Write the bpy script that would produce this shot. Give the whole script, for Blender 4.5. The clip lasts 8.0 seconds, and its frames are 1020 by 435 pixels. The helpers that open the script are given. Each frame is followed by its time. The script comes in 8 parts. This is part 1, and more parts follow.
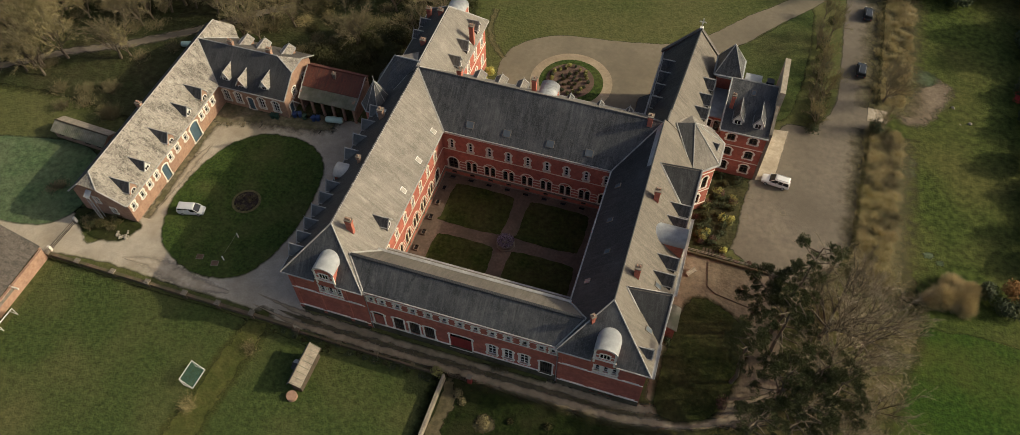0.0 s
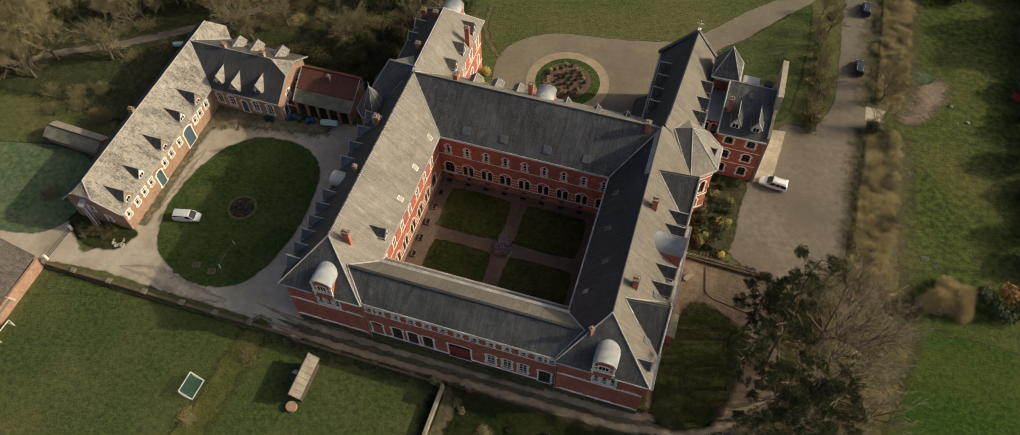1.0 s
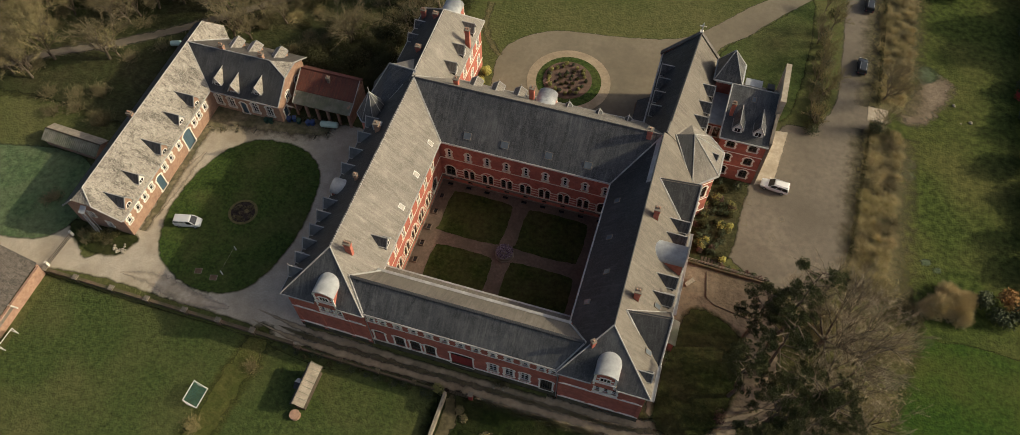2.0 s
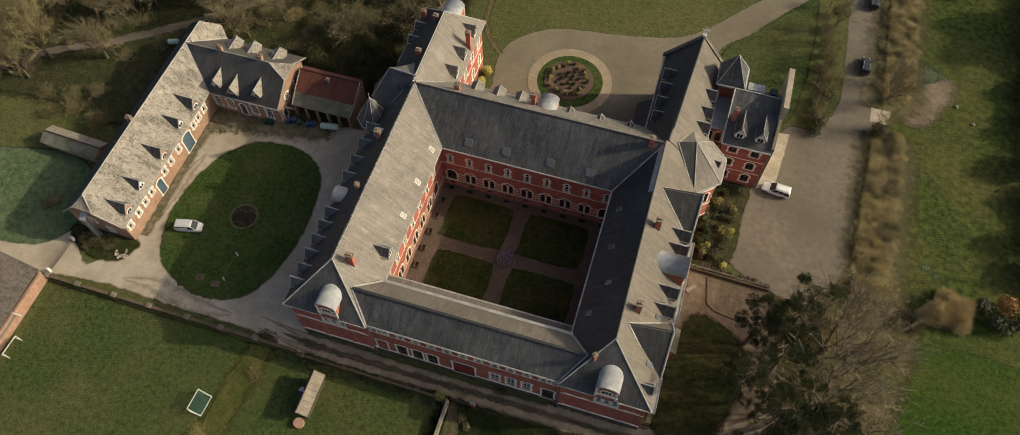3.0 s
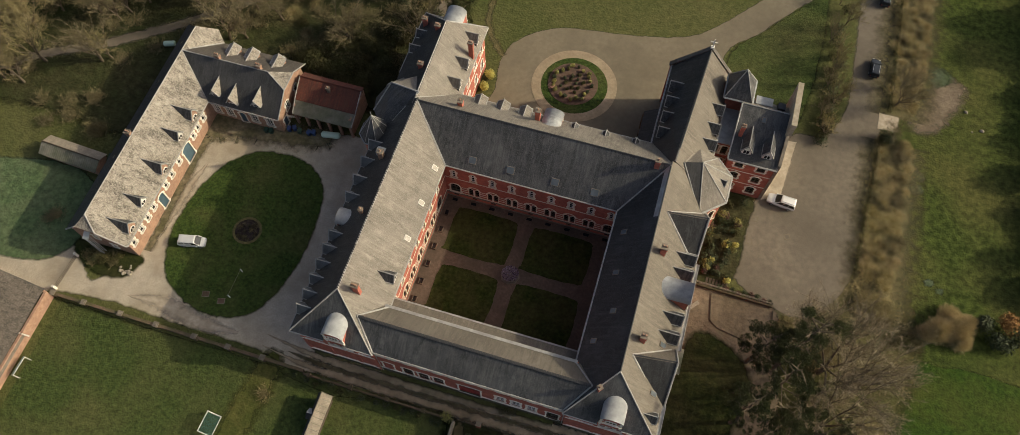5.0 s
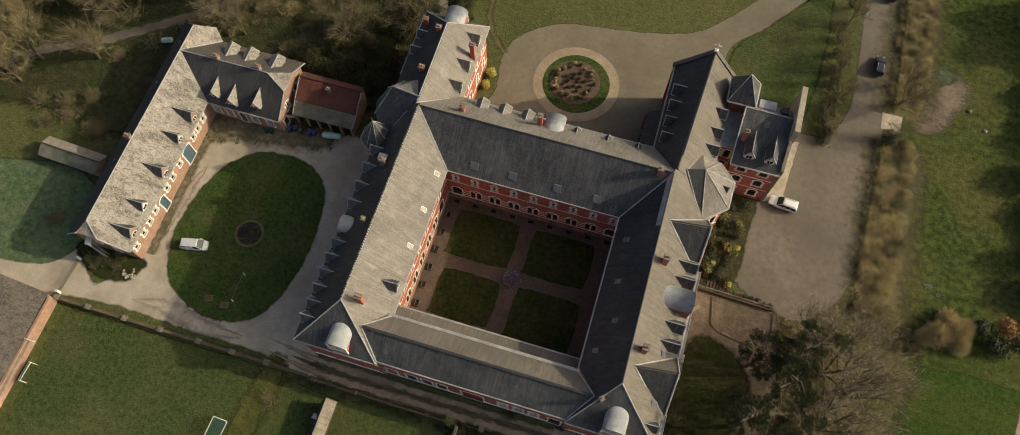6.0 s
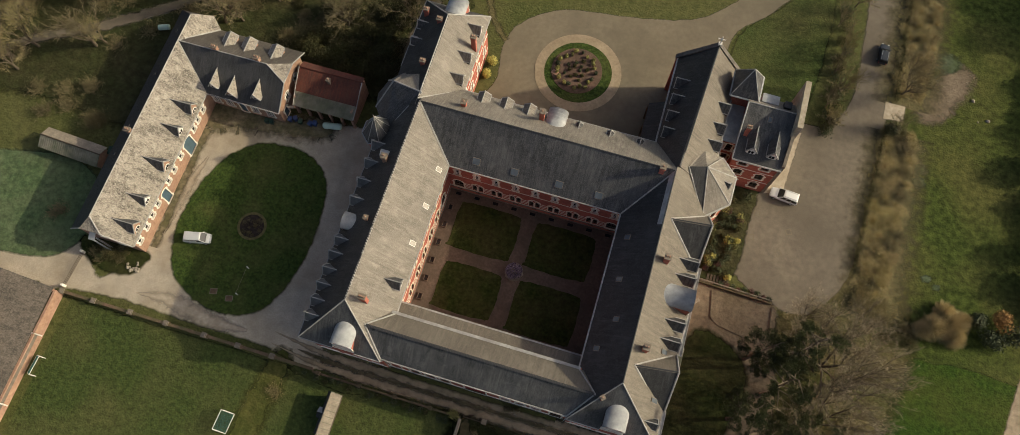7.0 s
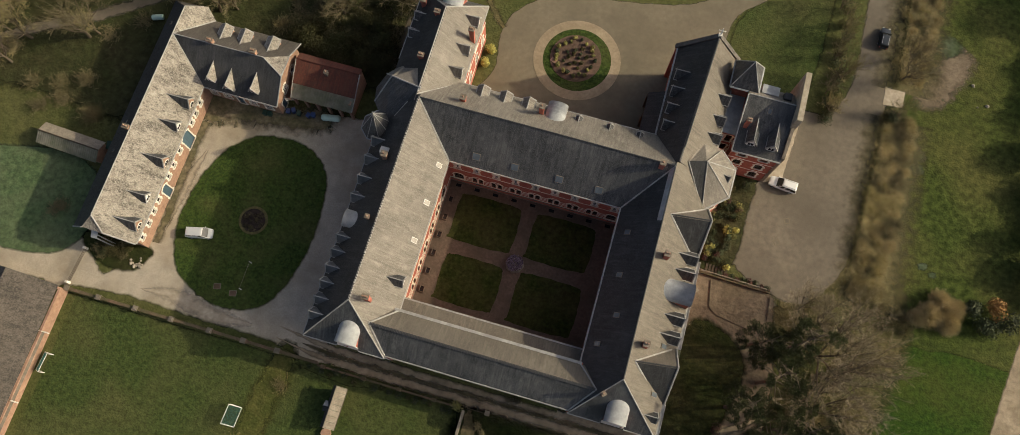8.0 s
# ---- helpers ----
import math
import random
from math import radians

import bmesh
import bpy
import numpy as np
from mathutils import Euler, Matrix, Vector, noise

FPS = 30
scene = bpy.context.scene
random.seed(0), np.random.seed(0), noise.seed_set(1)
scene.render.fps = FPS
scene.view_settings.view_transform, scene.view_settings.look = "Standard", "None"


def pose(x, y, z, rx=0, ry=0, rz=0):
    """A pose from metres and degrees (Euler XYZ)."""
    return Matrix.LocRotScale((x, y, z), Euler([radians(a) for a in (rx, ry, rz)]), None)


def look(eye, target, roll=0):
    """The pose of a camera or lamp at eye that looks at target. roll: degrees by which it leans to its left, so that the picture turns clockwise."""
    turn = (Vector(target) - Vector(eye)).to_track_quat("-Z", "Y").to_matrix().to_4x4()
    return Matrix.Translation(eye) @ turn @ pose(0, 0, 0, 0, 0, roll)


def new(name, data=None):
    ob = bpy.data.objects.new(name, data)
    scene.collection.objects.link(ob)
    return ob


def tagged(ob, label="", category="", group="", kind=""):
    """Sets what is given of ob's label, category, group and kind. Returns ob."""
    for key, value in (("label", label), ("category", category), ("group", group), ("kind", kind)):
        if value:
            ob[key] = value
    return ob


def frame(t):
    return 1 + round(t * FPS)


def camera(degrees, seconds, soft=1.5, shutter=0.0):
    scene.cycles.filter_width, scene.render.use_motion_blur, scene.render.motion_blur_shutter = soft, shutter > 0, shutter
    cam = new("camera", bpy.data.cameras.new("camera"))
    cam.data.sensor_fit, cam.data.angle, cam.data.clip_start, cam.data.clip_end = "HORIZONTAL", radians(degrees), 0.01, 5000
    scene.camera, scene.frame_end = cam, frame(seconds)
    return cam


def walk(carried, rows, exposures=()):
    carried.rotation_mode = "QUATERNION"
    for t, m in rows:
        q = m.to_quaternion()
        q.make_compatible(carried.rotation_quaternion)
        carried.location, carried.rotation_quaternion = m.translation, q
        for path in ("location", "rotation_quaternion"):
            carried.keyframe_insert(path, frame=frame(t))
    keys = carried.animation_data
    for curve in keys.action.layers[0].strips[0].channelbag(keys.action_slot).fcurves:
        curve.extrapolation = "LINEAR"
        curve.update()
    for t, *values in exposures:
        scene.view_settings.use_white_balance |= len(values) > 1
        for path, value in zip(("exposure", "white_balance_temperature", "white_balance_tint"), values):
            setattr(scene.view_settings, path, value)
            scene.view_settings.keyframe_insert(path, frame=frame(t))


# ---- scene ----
cam = camera(66.0, 8.0, 0.62)
PATH = [
    (0, (44.77, -54.062, 109.379), (44.403, -52.948, 107.758), -0.5),
    (0.5, (43.959, -52.05, 110.626), (43.605, -50.958, 108.988), -0.5),
    (1, (43.084, -49.989, 112.076), (42.745, -48.922, 110.419), -0.4),
    (1.5, (42.308, -47.859, 113.451), (41.978, -46.819, 111.775), -0.5),
    (3, (39.372, -40.847, 118.057), (39.076, -39.898, 116.322), -0.3),
    (3.5, (38.318, -38.288, 119.431), (38.034, -37.371, 117.677), -0.3),
    (4, (37.339, -35.594, 120.846), (37.064, -34.709, 119.074), -0.3),
    (4.5, (36.302, -32.764, 122.267), (36.037, -31.913, 120.477), -0.4),
    (6, (32.724, -23.832, 126.633), (32.5, -23.1, 124.785), -0.2),
    (6.5, (31.466, -21.01, 128.028), (31.261, -20.329, 126.159), -0.0),
    (7, (30.322, -17.933, 129.52), (30.135, -17.308, 127.629), 0.1),
    (7.5, (29.132, -14.985, 130.876), (28.965, -14.415, 128.966), 0.2),
    (8, (27.991, -12.156, 132.134), (27.844, -11.638, 130.208), 0.3),
]
walk(cam, [(t, look(eye, target, roll)) for t, eye, target, roll in PATH], [(0, -0.08, 6600, 5), (8, -0.08, 6600, 5)])

# ---- light ----
SUN_AZ, SUN_EL = radians(16.4), radians(28.4)
world = bpy.data.worlds.new("sky")
scene.world = world
world.use_nodes = True
wn = world.node_tree
sky = wn.nodes.new("ShaderNodeTexSky")
sky.sky_type, sky.sun_disc = "NISHITA", False
sky.sun_elevation, sky.sun_rotation = SUN_EL, radians(90) - SUN_AZ
sky.air_density, sky.dust_density, sky.ozone_density = 0.6, 5.0, 0.1
wn.links.new(sky.outputs[0], wn.nodes["Background"].inputs[0])
wn.nodes["Background"].inputs[1].default_value = 0.136
sun_data = bpy.data.lights.new("sun", "SUN")
sun_data.energy, sun_data.angle, sun_data.color = 3.25, radians(0.8), (1.0, 0.86, 0.62)
sun = new("sun", sun_data)
sun.matrix_world = look((math.cos(SUN_AZ) * 200, math.sin(SUN_AZ) * 200, math.tan(SUN_EL) * 200), (0, 0, 0))

# ---- materials ----


def mk(name, c1, c2, s1=1.0, c3=None, s2=0.15, amount=0.5, rough=0.85, bump=0.0, bs=20.0, metal=0.0, vary=0.0, edge=(0.35, 0.65), mottle=0.0, ms=0.7, bd=0.1, frayed=False):
    """Noise-mixed surface in world metres: grain of c1 and c2 at s1, patches of c3 at s2, bump at bs, vary: brightness by object."""
    m = bpy.data.materials.new(name)
    m.use_nodes = True
    nt = m.node_tree
    b = nt.nodes["Principled BSDF"]
    b.inputs["Roughness"].default_value, b.inputs["Metallic"].default_value = rough, metal
    if rough >= 0.9 and c1[0] < 0.1:
        b.inputs["Specular IOR Level"].default_value = 0.12
    geo = nt.nodes.new("ShaderNodeNewGeometry")

    def noise_at(scale, detail=6.0, lo=0.35, hi=0.65):
        n = nt.nodes.new("ShaderNodeTexNoise")
        n.inputs["Scale"].default_value, n.inputs["Detail"].default_value = scale, detail
        nt.links.new(geo.outputs["Position"], n.inputs["Vector"])
        r = nt.nodes.new("ShaderNodeMapRange")
        r.inputs[1].default_value, r.inputs[2].default_value = lo, hi
        nt.links.new(n.outputs["Fac"], r.inputs[0])
        return r.outputs[0], n.outputs["Fac"]

    def mix(fac, a, c, blend="MIX"):
        x = nt.nodes.new("ShaderNodeMix")
        x.data_type, x.blend_type = "RGBA", blend
        for k, v in ((0, fac), (6, a), (7, c)):
            if isinstance(v, (tuple, float)):
                x.inputs[k].default_value = (*v, 1) if isinstance(v, tuple) else v
            else:
                nt.links.new(v, x.inputs[k])
        return x.outputs[2]

    f1, _ = noise_at(s1)
    col = mix(f1, c1, c2)
    if c3:
        f2, _ = noise_at(s2, 8.0, *edge)
        k = nt.nodes.new("ShaderNodeMath")
        k.operation = "MULTIPLY"
        k.inputs[1].default_value = amount
        nt.links.new(f2, k.inputs[0])
        col = mix(k.outputs[0], col, c3)
    if mottle:
        n = nt.nodes.new("ShaderNodeTexNoise")
        n.inputs["Scale"].default_value, n.inputs["Detail"].default_value, n.inputs["Roughness"].default_value = ms, 10.0, 0.72
        nt.links.new(geo.outputs["Position"], n.inputs["Vector"])
        r = nt.nodes.new("ShaderNodeMapRange")
        for i, v in ((1, 0.3), (2, 0.7), (3, 1 - mottle), (4, 1 + mottle)):
            r.inputs[i].default_value = v
        nt.links.new(n.outputs["Fac"], r.inputs[0])
        hsv = nt.nodes.new("ShaderNodeHueSaturation")
        nt.links.new(r.outputs[0], hsv.inputs["Value"])
        nt.links.new(col, hsv.inputs["Color"])
        col = hsv.outputs[0]
    if vary:
        info = nt.nodes.new("ShaderNodeObjectInfo")
        r = nt.nodes.new("ShaderNodeMapRange")
        r.inputs[3].default_value, r.inputs[4].default_value = 1 - vary, 1 + vary
        nt.links.new(info.outputs["Random"], r.inputs[0])
        hsv = nt.nodes.new("ShaderNodeHueSaturation")
        nt.links.new(r.outputs[0], hsv.inputs["Value"])
        nt.links.new(col, hsv.inputs["Color"])
        col = hsv.outputs[0]
    nt.links.new(col, b.inputs["Base Color"])
    if frayed:
        # thins out towards the border of its patch of ground
        at = nt.nodes.new("ShaderNodeAttribute")
        at.attribute_name = "fade"
        _, grit = noise_at(0.9, 8.0)
        k = nt.nodes.new("ShaderNodeMath")
        k.operation = "MULTIPLY_ADD"
        k.inputs[1].default_value = 0.9
        nt.links.new(grit, k.inputs[0])
        nt.links.new(at.outputs["Fac"], k.inputs[2])
        r = nt.nodes.new("ShaderNodeMapRange")
        for i, v in ((1, 0.58), (2, 1.32), (3, 1.0), (4, 0.0)):
            r.inputs[i].default_value = v
        nt.links.new(k.outputs[0], r.inputs[0])
        # full cover wherever no border is given
        g = nt.nodes.new("ShaderNodeMath")
        g.operation = "LESS_THAN"
        g.inputs[1].default_value = 0.01
        nt.links.new(at.outputs["Fac"], g.inputs[0])
        o = nt.nodes.new("ShaderNodeMath")
        o.operation = "MAXIMUM"
        nt.links.new(r.outputs[0], o.inputs[0])
        nt.links.new(g.outputs[0], o.inputs[1])
        nt.links.new(o.outputs[0], b.inputs["Alpha"])
    if bump:
        _, h = noise_at(bs, 4.0)
        bp = nt.nodes.new("ShaderNodeBump")
        bp.inputs["Strength"].default_value, bp.inputs["Distance"].default_value = min(bump, 1.0), bd
        nt.links.new(h, bp.inputs["Height"])
        nt.links.new(bp.outputs[0], b.inputs["Normal"])
    return m


def slate_material(name, c1, c2, c3, moss, rough=0.55, row=0.3, blotched=False):
    """Slates laid in rows by the slope's own metres, with run-off streaks down the slope and lichen patches."""
    m = bpy.data.materials.new(name)
    m.use_nodes = True
    nt = m.node_tree
    b = nt.nodes["Principled BSDF"]
    uv = nt.nodes.new("ShaderNodeUVMap")
    br = nt.nodes.new("ShaderNodeTexBrick")
    br.inputs["Scale"].default_value = 1.0
    br.inputs["Brick Width"].default_value, br.inputs["Row Height"].default_value = row * 0.9, row
    br.inputs["Mortar Size"].default_value = 0.02
    br.inputs["Color1"].default_value, br.inputs["Color2"].default_value = (*c1, 1), (*c2, 1)
    br.inputs["Mortar"].default_value = (*[v * 0.86 for v in c1], 1)
    nt.links.new(uv.outputs[0], br.inputs["Vector"])

    def noise_of(sx, sy, scale, lo, hi, gain):
        mp = nt.nodes.new("ShaderNodeMapping")
        mp.inputs["Scale"].default_value = (sx, sy, 1)
        nt.links.new(uv.outputs[0], mp.inputs[0])
        n = nt.nodes.new("ShaderNodeTexNoise")
        n.inputs["Scale"].default_value, n.inputs["Detail"].default_value, n.inputs["Roughness"].default_value = scale, 9, 0.62
        nt.links.new(mp.outputs[0], n.inputs["Vector"])
        r = nt.nodes.new("ShaderNodeMapRange")
        r.inputs[1].default_value, r.inputs[2].default_value, r.inputs[4].default_value = lo, hi, gain
        nt.links.new(n.outputs["Fac"], r.inputs[0])
        return r.outputs[0]

    col = br.outputs["Color"]
    layers = ((noise_of(1.8, 0.1, 1.0, 0.42, 0.66, 0.85), c3), (noise_of(1, 1, 0.2, 0.42, 0.62, 0.6), c2), (noise_of(0.8, 0.5, 0.28, 0.5, 0.66, 0.55), tuple(0.75 * v for v in moss)), (noise_of(1.0, 0.12, 2.2, 0.52, 0.7, 0.55), moss), (noise_of(1.0, 0.6, 1.1, 0.52, 0.72, 0.6), moss), (noise_of(2.6, 0.16, 1.6, 0.5, 0.68, 0.6), c3), (noise_of(1, 0.7, 0.09, 0.45, 0.62, 0.45), c3), (noise_of(1, 1, 5.5, 0.5, 0.68, 0.5), moss))
    if blotched:
        layers = ((noise_of(1, 1, 0.3, 0.4, 0.62, 0.6), c2), (noise_of(1.2, 0.45, 0.4, 0.48, 0.62, 0.8), c3), (noise_of(1.4, 0.6, 1.6, 0.5, 0.64, 0.75), c3), (noise_of(1, 0.8, 4.5, 0.46, 0.72, 0.7), moss), (noise_of(1, 1, 1.0, 0.52, 0.7, 0.5), moss), (noise_of(2.0, 0.5, 3.0, 0.52, 0.7, 0.6), c3))
    for fac, c in layers:
        x = nt.nodes.new("ShaderNodeMix")
        x.data_type = "RGBA"
        x.inputs[7].default_value = (*c, 1)
        nt.links.new(fac, x.inputs[0])
        nt.links.new(col, x.inputs[6])
        col = x.outputs[2]
    nt.links.new(col, b.inputs["Base Color"])
    b.inputs["Roughness"].default_value = rough
    bp = nt.nodes.new("ShaderNodeBump")
    bp.inputs["Strength"].default_value, bp.inputs["Distance"].default_value = 0.5, 0.03
    nt.links.new(br.outputs["Fac"], bp.inputs["Height"])
    bp.invert = True
    nt.links.new(bp.outputs[0], b.inputs["Normal"])
    return m


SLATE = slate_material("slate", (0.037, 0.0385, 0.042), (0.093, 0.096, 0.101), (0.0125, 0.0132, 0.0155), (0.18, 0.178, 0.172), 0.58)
# Darkened copy of the slate for slopes turned from the sun.
SHADE_SIDE_SLATE = slate_material("shade-darkened slate", (0.0165, 0.017, 0.018), (0.036, 0.0372, 0.039), (0.0075, 0.0078, 0.0086), (0.092, 0.092, 0.091), 0.58)
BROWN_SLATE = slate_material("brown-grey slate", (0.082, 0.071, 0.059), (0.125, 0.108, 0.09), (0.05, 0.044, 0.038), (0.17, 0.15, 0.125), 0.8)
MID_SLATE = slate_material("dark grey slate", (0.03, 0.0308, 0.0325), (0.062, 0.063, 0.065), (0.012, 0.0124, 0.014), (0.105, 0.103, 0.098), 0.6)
# Next two: slate lightened in colour for slopes that face the sun.
SUN_SIDE_SLATE = slate_material("sun-lightened lichen-grey slate", (0.175, 0.155, 0.129), (0.25, 0.224, 0.19), (0.108, 0.097, 0.083), (0.35, 0.32, 0.275), 0.75)
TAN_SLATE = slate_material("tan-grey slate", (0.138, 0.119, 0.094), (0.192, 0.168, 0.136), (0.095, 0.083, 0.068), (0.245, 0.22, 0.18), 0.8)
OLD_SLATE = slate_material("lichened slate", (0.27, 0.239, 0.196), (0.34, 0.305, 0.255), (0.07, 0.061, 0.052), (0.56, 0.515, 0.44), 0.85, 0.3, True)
PANTILE = slate_material("clay pantile", (0.1, 0.028, 0.019), (0.18, 0.05, 0.03), (0.05, 0.02, 0.016), (0.12, 0.06, 0.04), 0.85, 0.34)
BRICK = mk("red brick", (0.39, 0.118, 0.08), (0.5, 0.165, 0.113), 1.8, (0.29, 0.088, 0.066), 0.35, 0.6, 0.9, 0.3, 10, mottle=0.26, ms=1.2)
OLD_BRICK = mk("weathered brick", (0.35, 0.21, 0.14), (0.45, 0.285, 0.2), 2.0, (0.28, 0.17, 0.125), 0.4, 0.6, 0.9, 0.3, 10, mottle=0.22, ms=1.2)
MOSSY_BRICK = mk("mossy garden-wall brick", (0.13, 0.085, 0.055), (0.19, 0.125, 0.085), 2.0, (0.075, 0.08, 0.035), 0.5, 0.8, 0.95, 0.4, 8)
STONE = mk("pale stone", (0.82, 0.775, 0.69), (0.9, 0.86, 0.78), 2.5, (0.66, 0.61, 0.52), 0.5, 0.5, 0.85, 0.2, 12)
BUFF_STONE = mk("weathered buff cornice stone", (0.4, 0.34, 0.25), (0.5, 0.43, 0.33), 2.0, (0.26, 0.22, 0.16), 0.6, 0.6, 0.9, 0.3, 8)
GREY_STONE = mk("brown-grey plinth stone", (0.19, 0.158, 0.122), (0.27, 0.228, 0.18), 1.5, (0.125, 0.108, 0.082), 0.4, 0.6, 0.9, 0.3, 6, mottle=0.25)
ZINC = mk("weathered zinc", (0.36, 0.375, 0.385), (0.46, 0.475, 0.48), 0.8, (0.28, 0.29, 0.3), 0.7, 0.7, 0.6, 0.05, 3, mottle=0.18, ms=1.5)
LEAD = mk("pale lead flashing", (0.34, 0.335, 0.32), (0.45, 0.44, 0.42), 1.5, (0.24, 0.23, 0.22), 0.6, 0.6, 0.6, mottle=0.2)
ZINC_GREY = mk("dark grey zinc sheet", (0.12, 0.127, 0.133), (0.18, 0.188, 0.194), 1.2, (0.08, 0.085, 0.09), 0.8, 0.6, 0.55, mottle=0.2)
WHITE = mk("white paint", (0.72, 0.7, 0.66), (0.8, 0.78, 0.74), 2.0, rough=0.6)
GLASS = mk("dark window glass", (0.012, 0.014, 0.017), (0.02, 0.023, 0.027), 0.6, rough=0.12)
BLUE = mk("blue-grey painted door", (0.07, 0.12, 0.16), (0.09, 0.15, 0.19), 1.0, rough=0.6)
RED_DOOR = mk("red painted door", (0.26, 0.03, 0.03), (0.3, 0.04, 0.035), 1.0, rough=0.6)
DARK_WOOD = mk("dark timber", (0.06, 0.045, 0.03), (0.1, 0.075, 0.05), 3.0, rough=0.85)
PALE_WOOD = mk("bleached grey timber", (0.26, 0.22, 0.17), (0.36, 0.31, 0.25), 4.0, (0.18, 0.155, 0.12), 0.8, 0.6, 0.85, 0.3, 10, mottle=0.2)
FELT = slate_material("brown-grey roof tile", (0.062, 0.052, 0.043), (0.125, 0.105, 0.086), (0.035, 0.03, 0.026), (0.165, 0.145, 0.12), 0.85, 0.36, True)
CORRUGATED = mk("mossy corrugated sheet", (0.19, 0.185, 0.145), (0.26, 0.245, 0.195), 1.2, (0.11, 0.12, 0.07), 0.4, 0.8, 0.85, mottle=0.25)
GRASS = mk("meadow grass", (0.055, 0.0685, 0.0205), (0.089, 0.1025, 0.0335), 1.5, (0.124, 0.1165, 0.0475), 0.06, 0.7, 0.95, 1.0, 2.4, mottle=0.34, ms=0.9, bd=0.16, frayed=True)
FIELD = mk("mown field grass", (0.04, 0.06, 0.018), (0.068, 0.09, 0.026), 1.8, (0.115, 0.105, 0.043), 0.07, 0.6, 0.95, 1.0, 3.2, mottle=0.44, ms=1.1, bd=0.14, edge=(0.42, 0.68), frayed=True)
LAWN = mk("lawn grass", (0.03, 0.0535, 0.013), (0.059, 0.0865, 0.02), 2.4, (0.101, 0.0985, 0.0355), 0.16, 0.6, 0.95, 1.0, 3.4, mottle=0.46, ms=1.3, bd=0.14, edge=(0.45, 0.7), frayed=True)
RANK = mk("rank green grass", (0.0205, 0.048, 0.0071), (0.04, 0.077, 0.0107), 1.6, (0.072, 0.081, 0.0195), 0.1, 0.7, 0.95, 0.8, 3.0, mottle=0.5, ms=1.2, bd=0.16, edge=(0.45, 0.7), frayed=True)
DAMP_GRASS = mk("blue-green damp grass", (0.062, 0.102, 0.046), (0.097, 0.142, 0.065), 1.2, (0.122, 0.147, 0.08), 0.2, 0.7, 0.95, 0.9, 2.2, mottle=0.46, ms=0.9, bd=0.15, frayed=True)
PASTURE = mk("olive pasture grass", (0.037, 0.0555, 0.0123), (0.063, 0.0825, 0.019), 0.9, (0.117, 0.1085, 0.0365), 0.05, 0.7, 0.95, 1.0, 3.0, mottle=0.46, ms=0.9, bd=0.14, edge=(0.42, 0.68), frayed=True)
DRY_GRASS = mk("worn straw-coloured grass", (0.1, 0.083, 0.034), (0.15, 0.122, 0.054), 1.4, (0.075, 0.073, 0.024), 0.3, 0.7, 0.95, 0.8, 2.5, mottle=0.4, ms=0.9, bd=0.2, frayed=True)
WOOD_FLOOR = mk("leaf litter and moss", (0.038, 0.037, 0.0175), (0.071, 0.064, 0.031), 0.9, (0.037, 0.049, 0.0165), 0.1, 0.9, 0.95, 1.0, 2.0, mottle=0.45, ms=0.7, bd=0.2, frayed=True)
EARTH = mk("bare brown earth", (0.168, 0.128, 0.087), (0.235, 0.18, 0.126), 0.8, (0.11, 0.085, 0.053), 0.2, 0.8, 0.95, 0.8, 2.0, mottle=0.34, ms=1.0, bd=0.12, frayed=True)
GRAVEL = mk("pale gravel", (0.41, 0.352, 0.273), (0.49, 0.427, 0.336), 4.5, (0.3, 0.245, 0.17), 0.13, 0.75, 0.95, 0.3, 9.0, mottle=0.18, ms=0.45, edge=(0.44, 0.68), frayed=True)
LANE = mk("mossy lane mud", (0.08, 0.068, 0.04), (0.132, 0.111, 0.069), 1.3, (0.042, 0.042, 0.019), 0.22, 0.9, 0.95, 0.6, 3.0, mottle=0.4, ms=0.9, frayed=True)
TRACK = mk("worn wheel track", (0.42, 0.355, 0.27), (0.49, 0.42, 0.33), 1.4, (0.34, 0.285, 0.21), 0.4, 0.8, 0.95, 0.3, 6.0, mottle=0.15, ms=1.4, frayed=True)
DIRT = mk("damp brown dirt", (0.33, 0.26, 0.178), (0.42, 0.34, 0.24), 1.4, (0.21, 0.17, 0.11), 0.35, 0.8, 0.95, 0.4, 5.0, mottle=0.3, ms=1.2, frayed=True)
TARMAC = mk("dusty tarmac", (0.155, 0.13, 0.098), (0.205, 0.172, 0.131), 1.0, (0.12, 0.101, 0.075), 0.07, 0.9, 0.92, 0.3, 6.0, mottle=0.13, ms=0.4, frayed=True)
DRIVE = mk("smooth buff drive", (0.18, 0.151, 0.103), (0.212, 0.18, 0.125), 1.2, (0.145, 0.122, 0.082), 0.12, 0.8, 0.92, 0.2, 7.0, mottle=0.1, ms=0.4, frayed=True)
PAVING = mk("brick paving", (0.115, 0.078, 0.058), (0.16, 0.11, 0.083), 2.2, (0.08, 0.061, 0.045), 0.25, 0.7, 0.92, 0.3, 8.0, mottle=0.25)
RING_PAVING = mk("sandy paving", (0.32, 0.25, 0.165), (0.4, 0.32, 0.22), 2.0, (0.25, 0.195, 0.125), 0.3, 0.7, 0.92, 0.3, 8.0, mottle=0.15, frayed=True)
